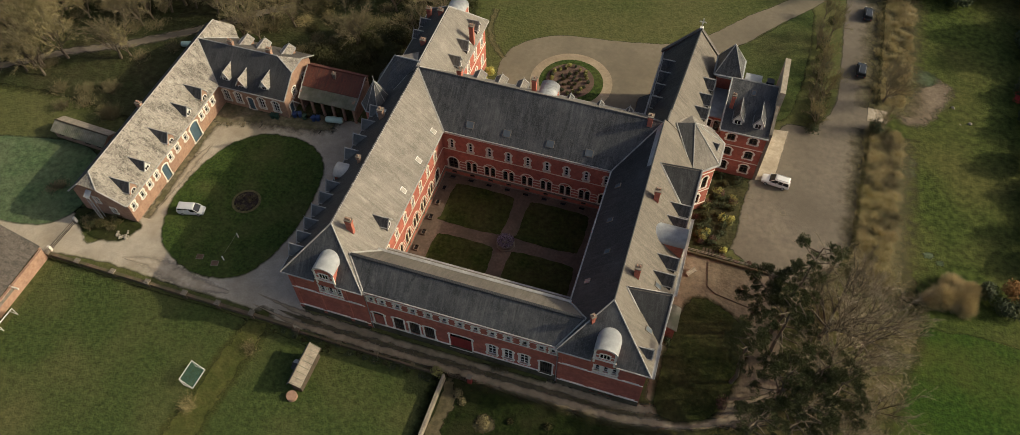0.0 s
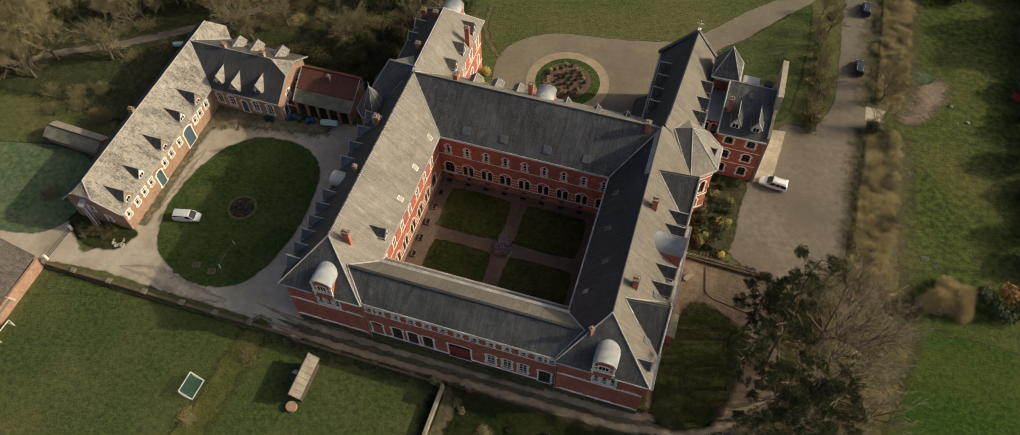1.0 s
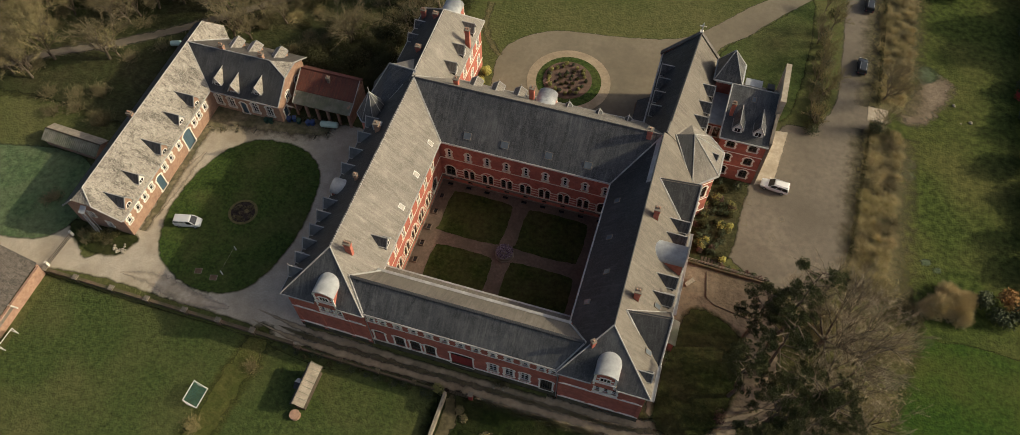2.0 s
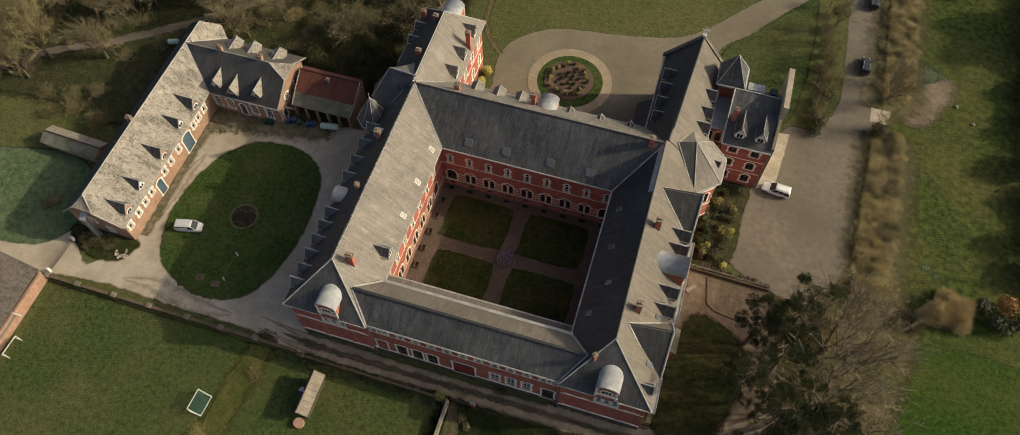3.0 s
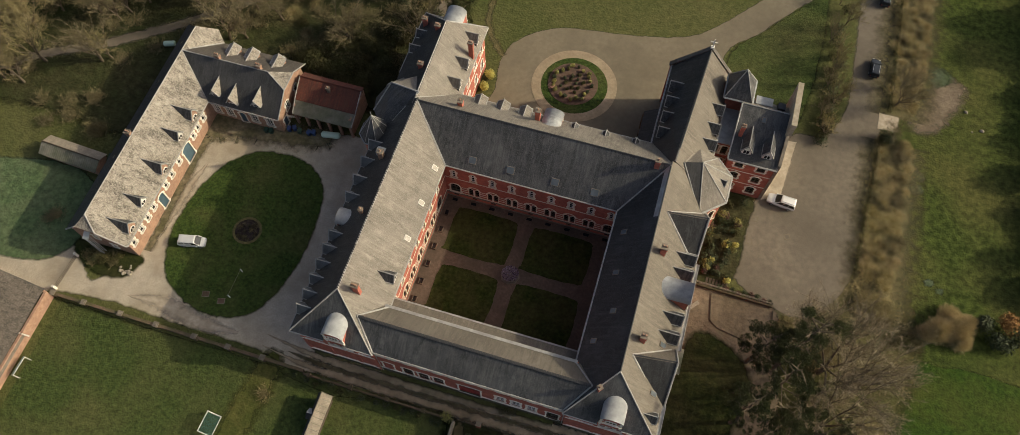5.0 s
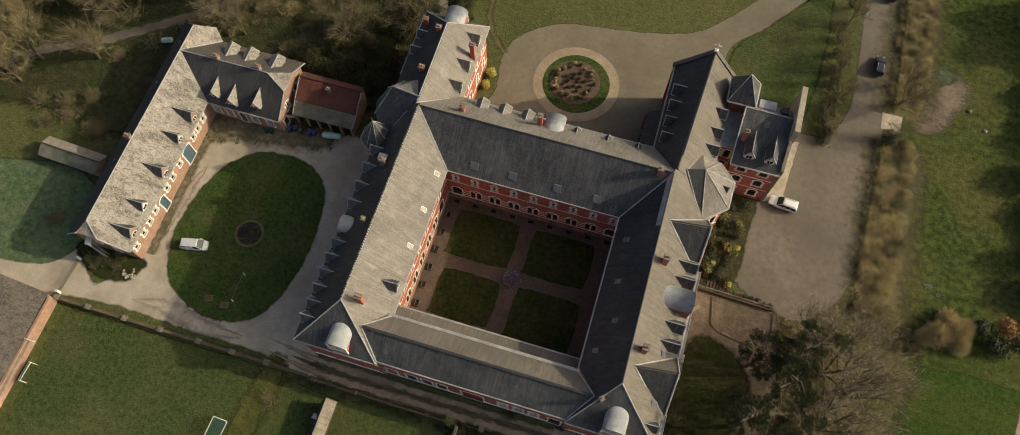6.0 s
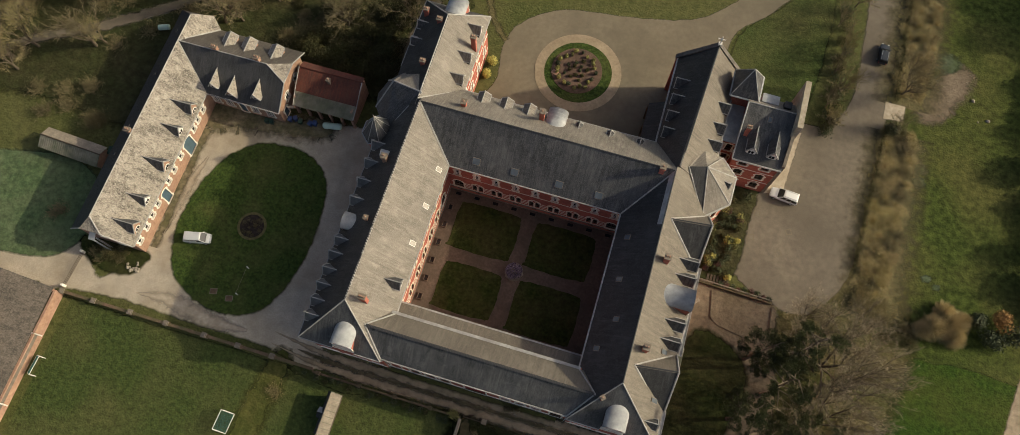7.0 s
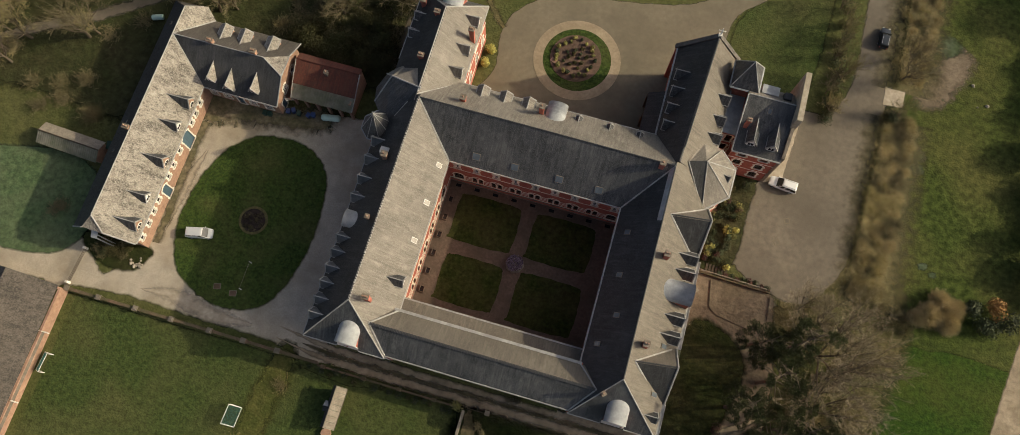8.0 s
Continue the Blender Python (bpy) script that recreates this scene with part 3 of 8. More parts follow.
def barrel_dormer(parent, x, y, z, a, w=3.2, h=1.6, run=3.4, pitch=1.0, front=None, seams=0):
    """A dormer with a half-round zinc roof and an arched brick front with a window."""
    m = pose(x, y, z, 0, 0, a)
    r = w / 2
    fb = bmesh.new()
    arc = [(r * math.cos(k * math.pi / 16), h + 0.72 * r * math.sin(k * math.pi / 16)) for k in range(17)]
    fb.faces.new([fb.verts.new(p) for p in [(-r, 0, -0.9), (r, 0, -0.9), *[(u, 0, v) for u, v in arc]]])
    for s in (-1, 1):
        quad(fb, (s * r, 0, -0.4), (s * r, h / pitch + 0.5, h), (s * r, 0, h))
    d = part("barrel_dormer", fb, front or BRICK, parent, m=m)
    rb = bmesh.new()
    ro = r + 0.14
    arc2 = [(ro * math.cos(k * math.pi / 16), h + 0.74 * ro * math.sin(k * math.pi / 16)) for k in range(17)]
    for p, q in zip(arc2, arc2[1:]):
        quad(rb, (p[0], -0.12, p[1]), (q[0], -0.12, q[1]), (q[0], q[1] / pitch + 0.5, q[1]), (p[0], p[1] / pitch + 0.5, p[1]))
        quad(rb, (p[0], -0.12, p[1]), (q[0], -0.12, q[1]), (q[0] * 0.93, -0.12, q[1] - 0.1), (p[0] * 0.93, -0.12, p[1] - 0.1))
    for f in rb.faces:
        f.smooth = True
    bmesh.ops.remove_doubles(rb, verts=rb.verts, dist=1e-4)
    part("barrel_roof", rb, ZINC, d, "dull silvery half-round zinc roof", m=m)
    for k in range(seams):
        sb = bmesh.new()
        yy = 0.2 + k * 0.6
        for p, q in zip(arc2[3:14], arc2[4:14]):
            tube(sb, (p[0], yy, p[1] + 0.02), (q[0], yy, q[1] + 0.02), 0.03, 0.03, 4)
        part("standing_seam", sb, ZINC, d, m=m)
    wb = bmesh.new()
    sill = h * 0.52
    ring(wb, outline(1.3, sill, sill + 1.15, 0.12), 0.17, -0.1, 0.02)
    for u in (-0.22, 0.22):
        box(wb, u - 0.05, u + 0.05, -0.06, 0.0, sill, sill + 1.1)
    for z1 in (sill - 0.32, sill + 0.55):
        for s in (-1, 1):
            box(wb, min(s * 0.8, s * r), max(s * 0.8, s * r), -0.06, 0.03, z1, z1 + 0.16)
    box(wb, -r - 0.1, r + 0.1, -0.16, 0.03, sill - 0.75, sill - 0.5)
    for p, q in zip(arc, arc[1:]):
        quad(wb, (p[0], -0.07, p[1]), (q[0], -0.07, q[1]), (q[0] * 0.84, -0.07, h + (q[1] - h) * 0.8), (p[0] * 0.84, -0.07, h + (p[1] - h) * 0.8))
    for s in (-1, 1):
        box(wb, s * (r - 0.12) - 0.16, s * (r - 0.12) + 0.16, -0.08, 0.05, -0.2, h)
    part("window_frame", wb, STONE, d, m=m)
    gb = bmesh.new()
    gb.faces.new([gb.verts.new((p[0], -0.03, p[1])) for p in outline(1.3, sill, sill + 1.15, 0.12)])
    part("pane", gb, GLASS, d, m=m)
    return d


def chimney(parent, x, y, z0, z1, a=0.0, w=0.85, d=0.6, pots=2, material=None):
    m = pose(x, y, 0, 0, 0, a)
    c = part("chimney", boxes((-w / 2, w / 2, -d / 2, d / 2, z0, z1), (-w / 2 - 0.07, w / 2 + 0.07, -d / 2 - 0.07, d / 2 + 0.07, z1 - 0.5, z1 - 0.3)), material or BRICK, parent, m=m)
    part("chimney_cap", boxes((-w / 2 - 0.12, w / 2 + 0.12, -d / 2 - 0.12, d / 2 + 0.12, z1, z1 + 0.14)), GREY_STONE, c, m=m)
    for k in range(pots):
        bm = bmesh.new()
        u = (k - (pots - 1) / 2) * w / max(pots, 1)
        tube(bm, (u, 0, z1 + 0.14), (u, 0, z1 + 0.5), 0.15, 0.12, 8, True)
        part("chimney_pot", bm, OLD_BRICK, c, m=m)
    return c


def skylight(parent, x, y, z, nx, ny, pitch=1.0, w=0.8, h=1.1, frame_mat=None):
    """A roof window lying on a slope that falls towards (nx, ny)."""
    n = Vector((nx * pitch, ny * pitch, 1)).normalized()
    v = Vector((-nx, -ny, pitch)).normalized()
    u = v.cross(n)
    m = Matrix.Translation((x, y, z)) @ Matrix((u, v, n)).transposed().to_4x4()
    bm = boxes((-w / 2, w / 2, -h / 2, h / 2, -0.05, 0.09))
    s = part("skylight", bm, frame_mat or GREY_STONE, parent, m=m)
    part("pane", boxes((-w / 2 + 0.07, w / 2 - 0.07, -h / 2 + 0.07, h / 2 - 0.07, 0.09, 0.105)), SKY_GLARE_GLASS if frame_mat else SKY_GLASS, s, m=m)
    return s


SKY_GLASS = mk("roof-window glass", (0.1, 0.12, 0.14), (0.14, 0.16, 0.18), 0.8, rough=0.08)
# Glass paled in colour to stand in for the sky it reflects.
SKY_GLARE_GLASS = mk("roof-window glass with sky glare in its colour", (0.36, 0.34, 0.29), (0.46, 0.43, 0.37), 1.5, rough=0.15)

# ---- ground ----
from mathutils.geometry import delaunay_2d_cdt


def smooth_loop(pts, per=6, wobble=0.0, seed=1):
    """A closed curve through a few plan points."""
    rnd = random.Random(seed)
    n, out = len(pts), []
    for i in range(n):
        p0, p1, p2, p3 = (Vector(pts[(i + k) % n]) for k in (-1, 0, 1, 2))
        for k in range(per):
            t = k / per
            q = 0.5 * ((2 * p1) + (p2 - p0) * t + (2 * p0 - 5 * p1 + 4 * p2 - p3) * t * t + (3 * p1 - p0 - 3 * p2 + p3) * t ** 3)
            out.append((q.x + rnd.uniform(-wobble, wobble), q.y + rnd.uniform(-wobble, wobble)))
    return out


def offset_loop(loop, d):
    """The loop moved outwards (inwards: minus) by d metres; it runs anticlockwise."""
    out, n = [], len(loop)
    for i in range(n):
        t = Vector(loop[(i + 1) % n]) - Vector(loop[i - 1])
        t = t.normalized() if t.length > 1e-6 else Vector((1, 0))
        out.append((loop[i][0] + t.y * d, loop[i][1] - t.x * d))
    return out


def patch(name, pts, z, material, label="", smooth=True, wobble=0.12, kind="structure", category="", soft=0.0):
    """A sheet of ground; soft: metres over which its border frays out."""
    loop = smooth_loop(pts, 8, wobble) if smooth else pts
    if sum(a[0] * b[1] - b[0] * a[1] for a, b in zip(loop, loop[1:] + loop[:1])) < 0:
        loop = loop[::-1]
    bm = bmesh.new()
    fade = bm.verts.layers.float.new("fade")
    top = [bm.verts.new((x, y, z)) for x, y in loop]
    verts, _, faces, _, _, _ = delaunay_2d_cdt([Vector(p) for p in loop], [], [list(range(len(loop)))], 1, 1e-5)
    inside = [bm.verts.new((v.x, v.y, z)) for v in verts]
    for f in faces:
        q = bm.faces.new([inside[i] for i in f])
        q.normal_update()
        if q.normal.z < 0:
            q.normal_flip()
    low = [bm.verts.new((x, y, z - 0.015 if soft else -0.05)) for x, y in (offset_loop(loop, 1.3 * soft) if soft else loop)]
    for i in range(len(loop)):
        j = (i + 1) % len(loop)
        bm.faces.new((top[i], low[i], low[j], top[j]))
        low[i][fade] = 1.0 if soft else 0.0
    return tagged(part(name, bm, material), label, category or name.split("_")[0], kind=kind)


def strip(name, pts, half, z, material, label, wobble=0.1, taper=0, soft=0.5):
    """A ribbon of ground along a line, with uneven, frayed edges."""
    rnd = random.Random(len(pts))
    bm = bmesh.new()
    fade = bm.verts.layers.float.new("fade")
    line = []
    for (x0, y0), (x1, y1) in zip(pts, pts[1:]):
        n = max(2, int(math.hypot(x1 - x0, y1 - y0) / 0.8))
        line += [Vector((x0 + (x1 - x0) * k / n, y0 + (y1 - y0) * k / n)) for k in range(n)]
    for _ in range(6):
        line = [line[0]] + [(a + 2 * b + c) / 4 for a, b, c in zip(line, line[1:], line[2:])] + [line[-1]]
    rows = []
    for i, (a, b) in enumerate(zip(line, line[1:])):
        d = (b - a).normalized()
        n = Vector((-d.y, d.x))
        k = min(1.0, (i + 0.5) / taper, (len(line) - i - 0.5) / taper) if taper else 1.0
        w0, w1 = half * k + rnd.uniform(-wobble, wobble), half * k + rnd.uniform(-wobble, wobble)
        s = min(soft, max(0.02, 0.85 * half * k))
        row = [bm.verts.new((*(a + n * u), z)) for u in (-w0 - s, -max(w0 - s, 0.01), max(w1 - s, 0.01), w1 + s)]
        row[0][fade] = row[3][fade] = 1.0
        rows.append(row)
    for r, q in zip(rows, rows[1:]):
        for k in range(3):
            bm.faces.new((r[k], q[k], q[k + 1], r[k + 1]))
    return tagged(part(name, bm, material), label, name.split("_")[0], kind="structure")


def disc(name, x, y, r, z, material, label="", inner=0.0, kind="structure", category=""):
    bm = bmesh.new()
    n = 64
    a = [bm.verts.new((x + r * math.cos(k * math.tau / n), y + r * math.sin(k * math.tau / n), z)) for k in range(n)]
    b = [bm.verts.new((v.co.x, v.co.y, -0.05)) for v in a]
    if inner:
        c = [bm.verts.new((x + inner * math.cos(k * math.tau / n), y + inner * math.sin(k * math.tau / n), z)) for k in range(n)]
    for k in range(n):
        j = (k + 1) % n
        bm.faces.new((a[k], b[k], b[j], a[j]))
        if inner:
            bm.faces.new((a[k], a[j], c[j], c[k]))
    if not inner:
        bm.faces.new(a)
    return tagged(part(name, bm, material), label, category or name.split("_")[0], kind=kind)


bm = bmesh.new()
quad(bm, (-2500, -2500, 0), (2500, -2500, 0), (2500, 2500, 0), (-2500, 2500, 0))
tagged(part("ground", bm, GRASS), "rough green and straw-coloured grass ground", "ground", kind="structure")
patch("field_grass", [(-49, -10.2), (20, -9.6), (19.5, -60), (-49, -60)], 0.03, FIELD, "mown green playing field beside the brick wall", False)
patch("woodland_floor", [(-140, 20), (-95, 22), (-72, 24), (-53, 24), (-52, 44), (-28, 43), (-13, 41), (-8, 44), (-9, 60), (-6, 75), (-30, 140), (-140, 140)], 0.02, WOOD_FLOOR, "brown leaf-littered woodland floor with patches of moss", soft=2.5)
patch("west_grass", [(-90, 5), (-64.5, 12.5), (-54, 9.5), (-53, -1), (-62, -5.5), (-90, -5)], 0.05, DAMP_GRASS, "fresh green grass plot beside the yard entrance", soft=0.7)
patch("yard_gravel", [(-95, -12), (-64, -4.5), (-58.5, -3.5), (-52, -1), (-46, -6), (-41.4, 2.6), (-40.6, 16), (-40.6, 30.8), (-27.5, 31), (-19, 32.5), (-12, 33), (-8, 31.5), (-5.7, 27), (-5.8, 10), (-6, -5.9), (-3, -7.4), (-6, -9.3), (-13, -9.1), (-40, -9), (-52, -9.2), (-62, -9.6), (-95, -18)], 0.04, GRAVEL, "pale gravel yard and lane with worn wheel tracks", wobble=0.2, soft=0.6)
LANE_LINE = [(-14, -6.5), (-8, -7.4), (-3, -7.75), (0, -7.75), (15, -7.6), (30, -7.5), (46, -7.4), (54, -6.0), (60, -3.6), (66, 0.6), (70, 5.0)]
strip("lane", [(-9.5, -7.2)] + LANE_LINE[2:], 2.0, 0.055, LANE, "muddy brown lane below the entrance front", 0.08, 26, 1.4)
for off, w in ((0.95, 0.62), (-1.0, 0.58)):
    strip("wheel_track", [(x, y + off) for x, y in LANE_LINE], w, 0.075, DIRT, "paler worn wheel track in the lane", 0.07, 16, 0.45)
strip("wall_foot_grass", [(6, -5.8), (20, -5.85), (36, -5.8)], 0.45, 0.09, GRASS, "ragged grass strip along the wall's foot")
patch("oval_lawn", [(-29.2, 25.3), (-23.4, 26.1), (-18.7, 24.8), (-15.5, 21.0), (-14.3, 15.1), (-14.3, 7.8), (-15.9, 0.8), (-18.5, -3.2), (-22.5, -4.9), (-27.2, -4.8), (-32.3, -2.7), (-35.3, 0.5), (-37.1, 6.0), (-37.0, 12.2), (-35.7, 17.7), (-33.2, 22.2)], 0.12, LAWN, "oval mown lawn in the gravel yard", category="lawn", soft=0.45)
patch("lane_verge", [(-49, -9.0), (-40, -8.2), (-28, -8.5), (-16, -8.6), (-12, -9.2), (-12, -9.9), (-49, -9.9)], 0.08, GRASS, "grass verge along the brick wall", wobble=0.15, soft=0.5)
patch("south_verge", [(-12, -9.6), (6, -9.6), (20, -9.6), (40, -9.8), (58, -8.6), (70, -4.5), (80, -30), (40, -50), (20, -50), (19, -10.5), (0, -11.5)], 0.035, FIELD, "rough grass below the lane", soft=0.8)
# This sheet's dark grass stands in for shadow on the ground.
patch("rough_grass", [(20.6, -10.4), (30, -10.2), (42, -10.3), (52, -10.6), (55, -14), (50, -22), (40, -27), (30, -27), (22, -25)], 0.043, SHADOWED_TURF, "tall rough grass below the lane, shadow in its colour", wobble=0.4, soft=2.2)
patch("fence_foot", [(20.4, -10.9), (21.4, -11.4), (22.4, -13.5), (21.6, -16), (22, -20), (20.6, -24)], 0.049, LANE, "trampled straw and earth beside the fence", wobble=0.3, soft=0.7)
patch("court_paving", [(5.9, 3.0), (35.9, 3.0), (35.9, 27.3), (5.9, 27.3)], 0.05, PAVING, "red-brown brick paving of the inner courtyard", False)
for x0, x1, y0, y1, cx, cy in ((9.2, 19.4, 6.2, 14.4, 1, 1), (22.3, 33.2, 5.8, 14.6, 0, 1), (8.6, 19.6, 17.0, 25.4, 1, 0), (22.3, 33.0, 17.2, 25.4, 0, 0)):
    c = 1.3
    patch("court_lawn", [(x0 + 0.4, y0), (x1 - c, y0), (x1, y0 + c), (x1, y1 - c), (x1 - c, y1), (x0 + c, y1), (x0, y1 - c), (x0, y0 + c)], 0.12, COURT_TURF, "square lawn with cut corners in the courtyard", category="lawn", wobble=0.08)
patch("entrance_drive", [(6.4, 41), (7.4, 50), (6.6, 58), (8.7, 63.4), (15.8, 68.2), (29, 70.3), (39.2, 73), (45, 77.5), (52, 86), (61, 96), (80, 125), (85, 123), (66, 95), (59, 86.5), (53, 78.5), (47.5, 72), (46, 60), (39, 57.5), (38.2, 41)], 0.04, DRIVE, "dusty buff entrance drive", wobble=0.1, soft=0.3)
disc("entrance_ring", 21.4, 55.9, 8.1, 0.09, RING_PAVING, "sandy paved ring round the flower bed", 6.3)
disc("ring_lawn", 21.4, 55.9, 6.3, 0.13, LAWN, "ring of lawn round the planting bed", category="lawn")
disc("flower_bed", 21.1, 56.1, 4.75, 0.2, SOIL, "round bed of dark soil set in grass", category="bed")
patch("car_park", [(53, 29), (57.5, 34), (58.2, 41), (60, 45.5), (62.5, 56.5), (68, 58), (71.6, 67), (71.6, 87), (71.6, 140), (78.4, 140), (78.3, 88), (78.2, 78), (77.5, 62), (76.8, 50), (76.2, 40), (75.4, 31), (70, 23), (62.6, 23.4), (57.5, 26)], 0.05, TARMAC, "dusty tarmac car park and avenue", wobble=0.15, soft=0.5)
patch("house_lawn", [(48.5, 60), (49, 72.2), (54.5, 79.2), (60.5, 87.2), (64.2, 92), (64.8, 80), (64, 68), (62.5, 59.5), (59, 57.4), (52, 57)], 0.03, FIELD, "smooth green lawn beside the chapel and avenue", category="lawn", soft=0.8)
patch("pale_apron", [(58.9, 42.0), (62, 43.3), (63.2, 55.5), (59.3, 55)], 0.09, TRACK, "pale sandy strip beside the red house", False, soft=0.3)
patch("east_field", [(80, 140), (80, 60), (79, 40), (82, 26), (86, 22), (98, 22), (160, 28), (160, 140)], 0.03, PASTURE, "green pasture beyond the hedge", wobble=0.3, soft=2.0)
patch("lower_field", [(82, 24), (90, 24), (98, 23), (112, 26), (112, -40), (80, -60), (79, -8), (82, 6), (84, 16)], 0.025, RANK, "lush green grass field", wobble=0.5, soft=4.0)
strip("hedge_bank", [(80.6, 24), (80.4, 45), (80.4, 62)], 4.6, 0.06, DRY_GRASS, "straw-coloured bank beneath the hedge", 0.5, 0, 3.0)
strip("hedge_bank", [(80.8, 66), (81.0, 90), (82, 130)], 4.4, 0.06, DRY_GRASS, "straw-coloured bank beneath the hedge", 0.5, 0, 3.0)
patch("east_woodland", [(66, 20), (72, 26), (79, 36), (84, 28), (86, 20), (83, 6), (80, -6), (78, -40), (60, -40), (60, -9), (66, -3), (67, 8), (63, 16)], 0.045, ROUGH_TURF, "olive-brown rough turf beneath pines and bare trees", soft=2.5)
patch("plot_earth", [(49.6, 23.2), (56, 22.6), (63.8, 22.6), (65, 18), (67, 6), (66, -2), (60, -4.5), (58, 0), (61, 9), (56.5, 13.5), (52.5, 13), (51, 4), (49.6, -4), (49.4, 12)], 0.06, EARTH, "trodden brown earth path round a sunken plot", soft=0.7)
patch("side_lawn", [(52.2, 13.0), (55, 14.8), (60, 12.5), (62, 8.5), (60.5, 1), (58, -4.2), (51.5, -5.8), (50.6, 2)], 0.1, SHADED_MOSS_TURF, "thin mossy lawn beside the east wing, tree shade in its colour", category="lawn", soft=0.9)
patch("garden_bed", [(49.5, 24.2), (52, 24), (56, 25), (57.2, 30), (57.2, 36), (57.6, 41.0), (52.4, 41.4), (51.6, 37), (49.6, 31)], 0.1, WOOD_FLOOR, "earthy garden plot crowded with shrubs", category="bed", soft=0.5)
patch("ploughed_field", [(90.7, -60), (100, -8), (103.2, 10.1), (105.6, 23.6), (107.5, 33), (150, 40), (150, -60)], 0.06, DIRT, "pale ploughed field corner", False, category="field", soft=0.4)
patch("bare_patch", [(84.2, 66), (86.5, 66.5), (89, 70.5), (90.6, 75.5), (88.5, 76), (86.6, 72), (84.4, 69)], 0.045, EARTH, "worn earthy patch in the pasture", wobble=0.5, soft=2.0)
patch("field_track", [(-12.5, -10.2), (-10.5, -10.2), (-11.5, -24), (-13.5, -45), (-16.5, -45), (-14.5, -25)], 0.05, TRODDEN, "straw-coloured footworn track across the field", wobble=0.25, soft=1.6)
for pts, w in (([(-39, -6.2), (-33, -5.6), (-25, -7.2), (-17, -6.6)], 1.3), ([(-39.0, 4), (-38.9, 14), (-37.2, 22)], 0.9)):
    strip("wheel_track", pts, w, 0.049, TRACK, "pale worn wheel track in the gravel", 0.03, 10, 1.2)
for x, y, r in ((87.2, 77.6, 1.6), (84.6, 54.5, 0.9), (84.9, 52.0, 0.8), (82.0, 47.5, 1.0), (88.4, 34.6, 0.5), (90.2, 33.6, 0.4)):
    patch("frosty_patch", [(x - r, y), (x, y - r * 0.7), (x + r, y), (x, y + r * 0.8)], 0.055, FROSTY, "pale bluish patch of grass in the pasture", wobble=0.3, soft=r * 0.8)
patch("gate_apron", [(77.3, 62.9), (80.6, 63.2), (80.6, 66.1), (77.3, 66.2)], 0.08, TRACK, "concrete apron at a field gate", False, soft=0.35)

strip("gravel_path", [(-9.8, 41), (-10.2, 50), (-9.6, 60), (-7, 72), (-6, 95)], 1.3, 0.06, TARMAC, "grey gravel path past the north block", 0.15)
strip("footpath", [(6.6, 58.5), (3.5, 61.5), (1.0, 66), (0.5, 74)], 0.6, 0.05, DRY_GRASS, "faint trodden path across the lawn", 0.15)

strip("woodland_path", [(-120, 4), (-89, 26), (-78, 34), (-67.5, 39.6), (-56, 48), (-47, 56), (-38, 63.3), (-25, 76)], 1.05, 0.05, TARMAC, "narrow grey path through the bare wood", 0.2)
strip("mossy_yard_edge", [(-39.6, 2), (-39.9, 14), (-39.9, 27)], 0.7, 0.059, MUD, "weedy strip along the stable wall", 0.3, 0, 1.0)
patch("muddy_yard", [(-39.8, 30.3), (-39.5, 26.5), (-37, 27.6), (-33, 28.4), (-27, 29.3), (-20, 30.5), (-20, 32), (-27, 30.5)], 0.054, MUD, "muddy mossy ground before the stable doors", wobble=0.3, soft=2.2)

# ---- the quadrangle ----
RZ, EZ = 18.1, 11.8

west = thing("west_wing", 0, 14, 0, "red brick abbey wing with a steep slate roof", "building")
# East slope coloured as sunlit, west slope as shaded.
slope(west, [(0, 0, RZ), (6.6, -6.4, EZ), (6.6, 26.7, EZ), (0, 33.5, RZ)], SUN_SIDE_SLATE, "sun-lightened lichen-grey slate slope above the courtyard")
slope(west, [(0, 0, RZ), (0, 34, RZ), (-6.4, 34, EZ), (-6.4, -6.4, EZ)], SHADE_SIDE_SLATE, "shade-darkened slate slope with a row of dormers")
slope(west, [(0, 0, RZ), (-5.900, -5.9, EZ + 0.5 / 6.4 * 6.3), (6.084, -5.9, EZ + 0.5 / 6.4 * 6.3)])
slope(west, [(-5.900, -5.9, EZ + 0.5 / 6.4 * 6.3), (-6.4, -6.4, EZ), (-1.00, -6.4, EZ), (-1.00, -5.9, EZ + 0.5 / 6.4 * 6.3)])
slope(west, [(6.084, -5.9, EZ + 0.5 / 6.4 * 6.3), (6.6, -6.4, EZ), (2.50, -6.4, EZ), (2.50, -5.9, EZ + 0.5 / 6.4 * 6.3)])
for q in ((6.6, -6.4, EZ), (-6.4, -6.4, EZ)):
    cap(west, (0, 0, RZ), q, 0.11)
bm = bmesh.new()
rnd = random.Random(61)
for k in range(84):
    e = rnd.uniform(0, 0.04)
    box(bm, -0.1 - e, 0.1 + e, 0.1 + k * 0.395, 0.1 + k * 0.395 + rnd.uniform(0.22, 0.34), RZ - 0.05, RZ + 0.03 + e)
tagged(part("ridge_tile", bm, LEAD, west), kind="stuff")
cap(west, (0, 0, RZ), (0, 33.4, RZ), 0.07, SLATE)
cap(west, (6.6, 26.7, EZ + 0.05), (0, 33.5, RZ + 0.05), 0.13, name="valley_flashing")
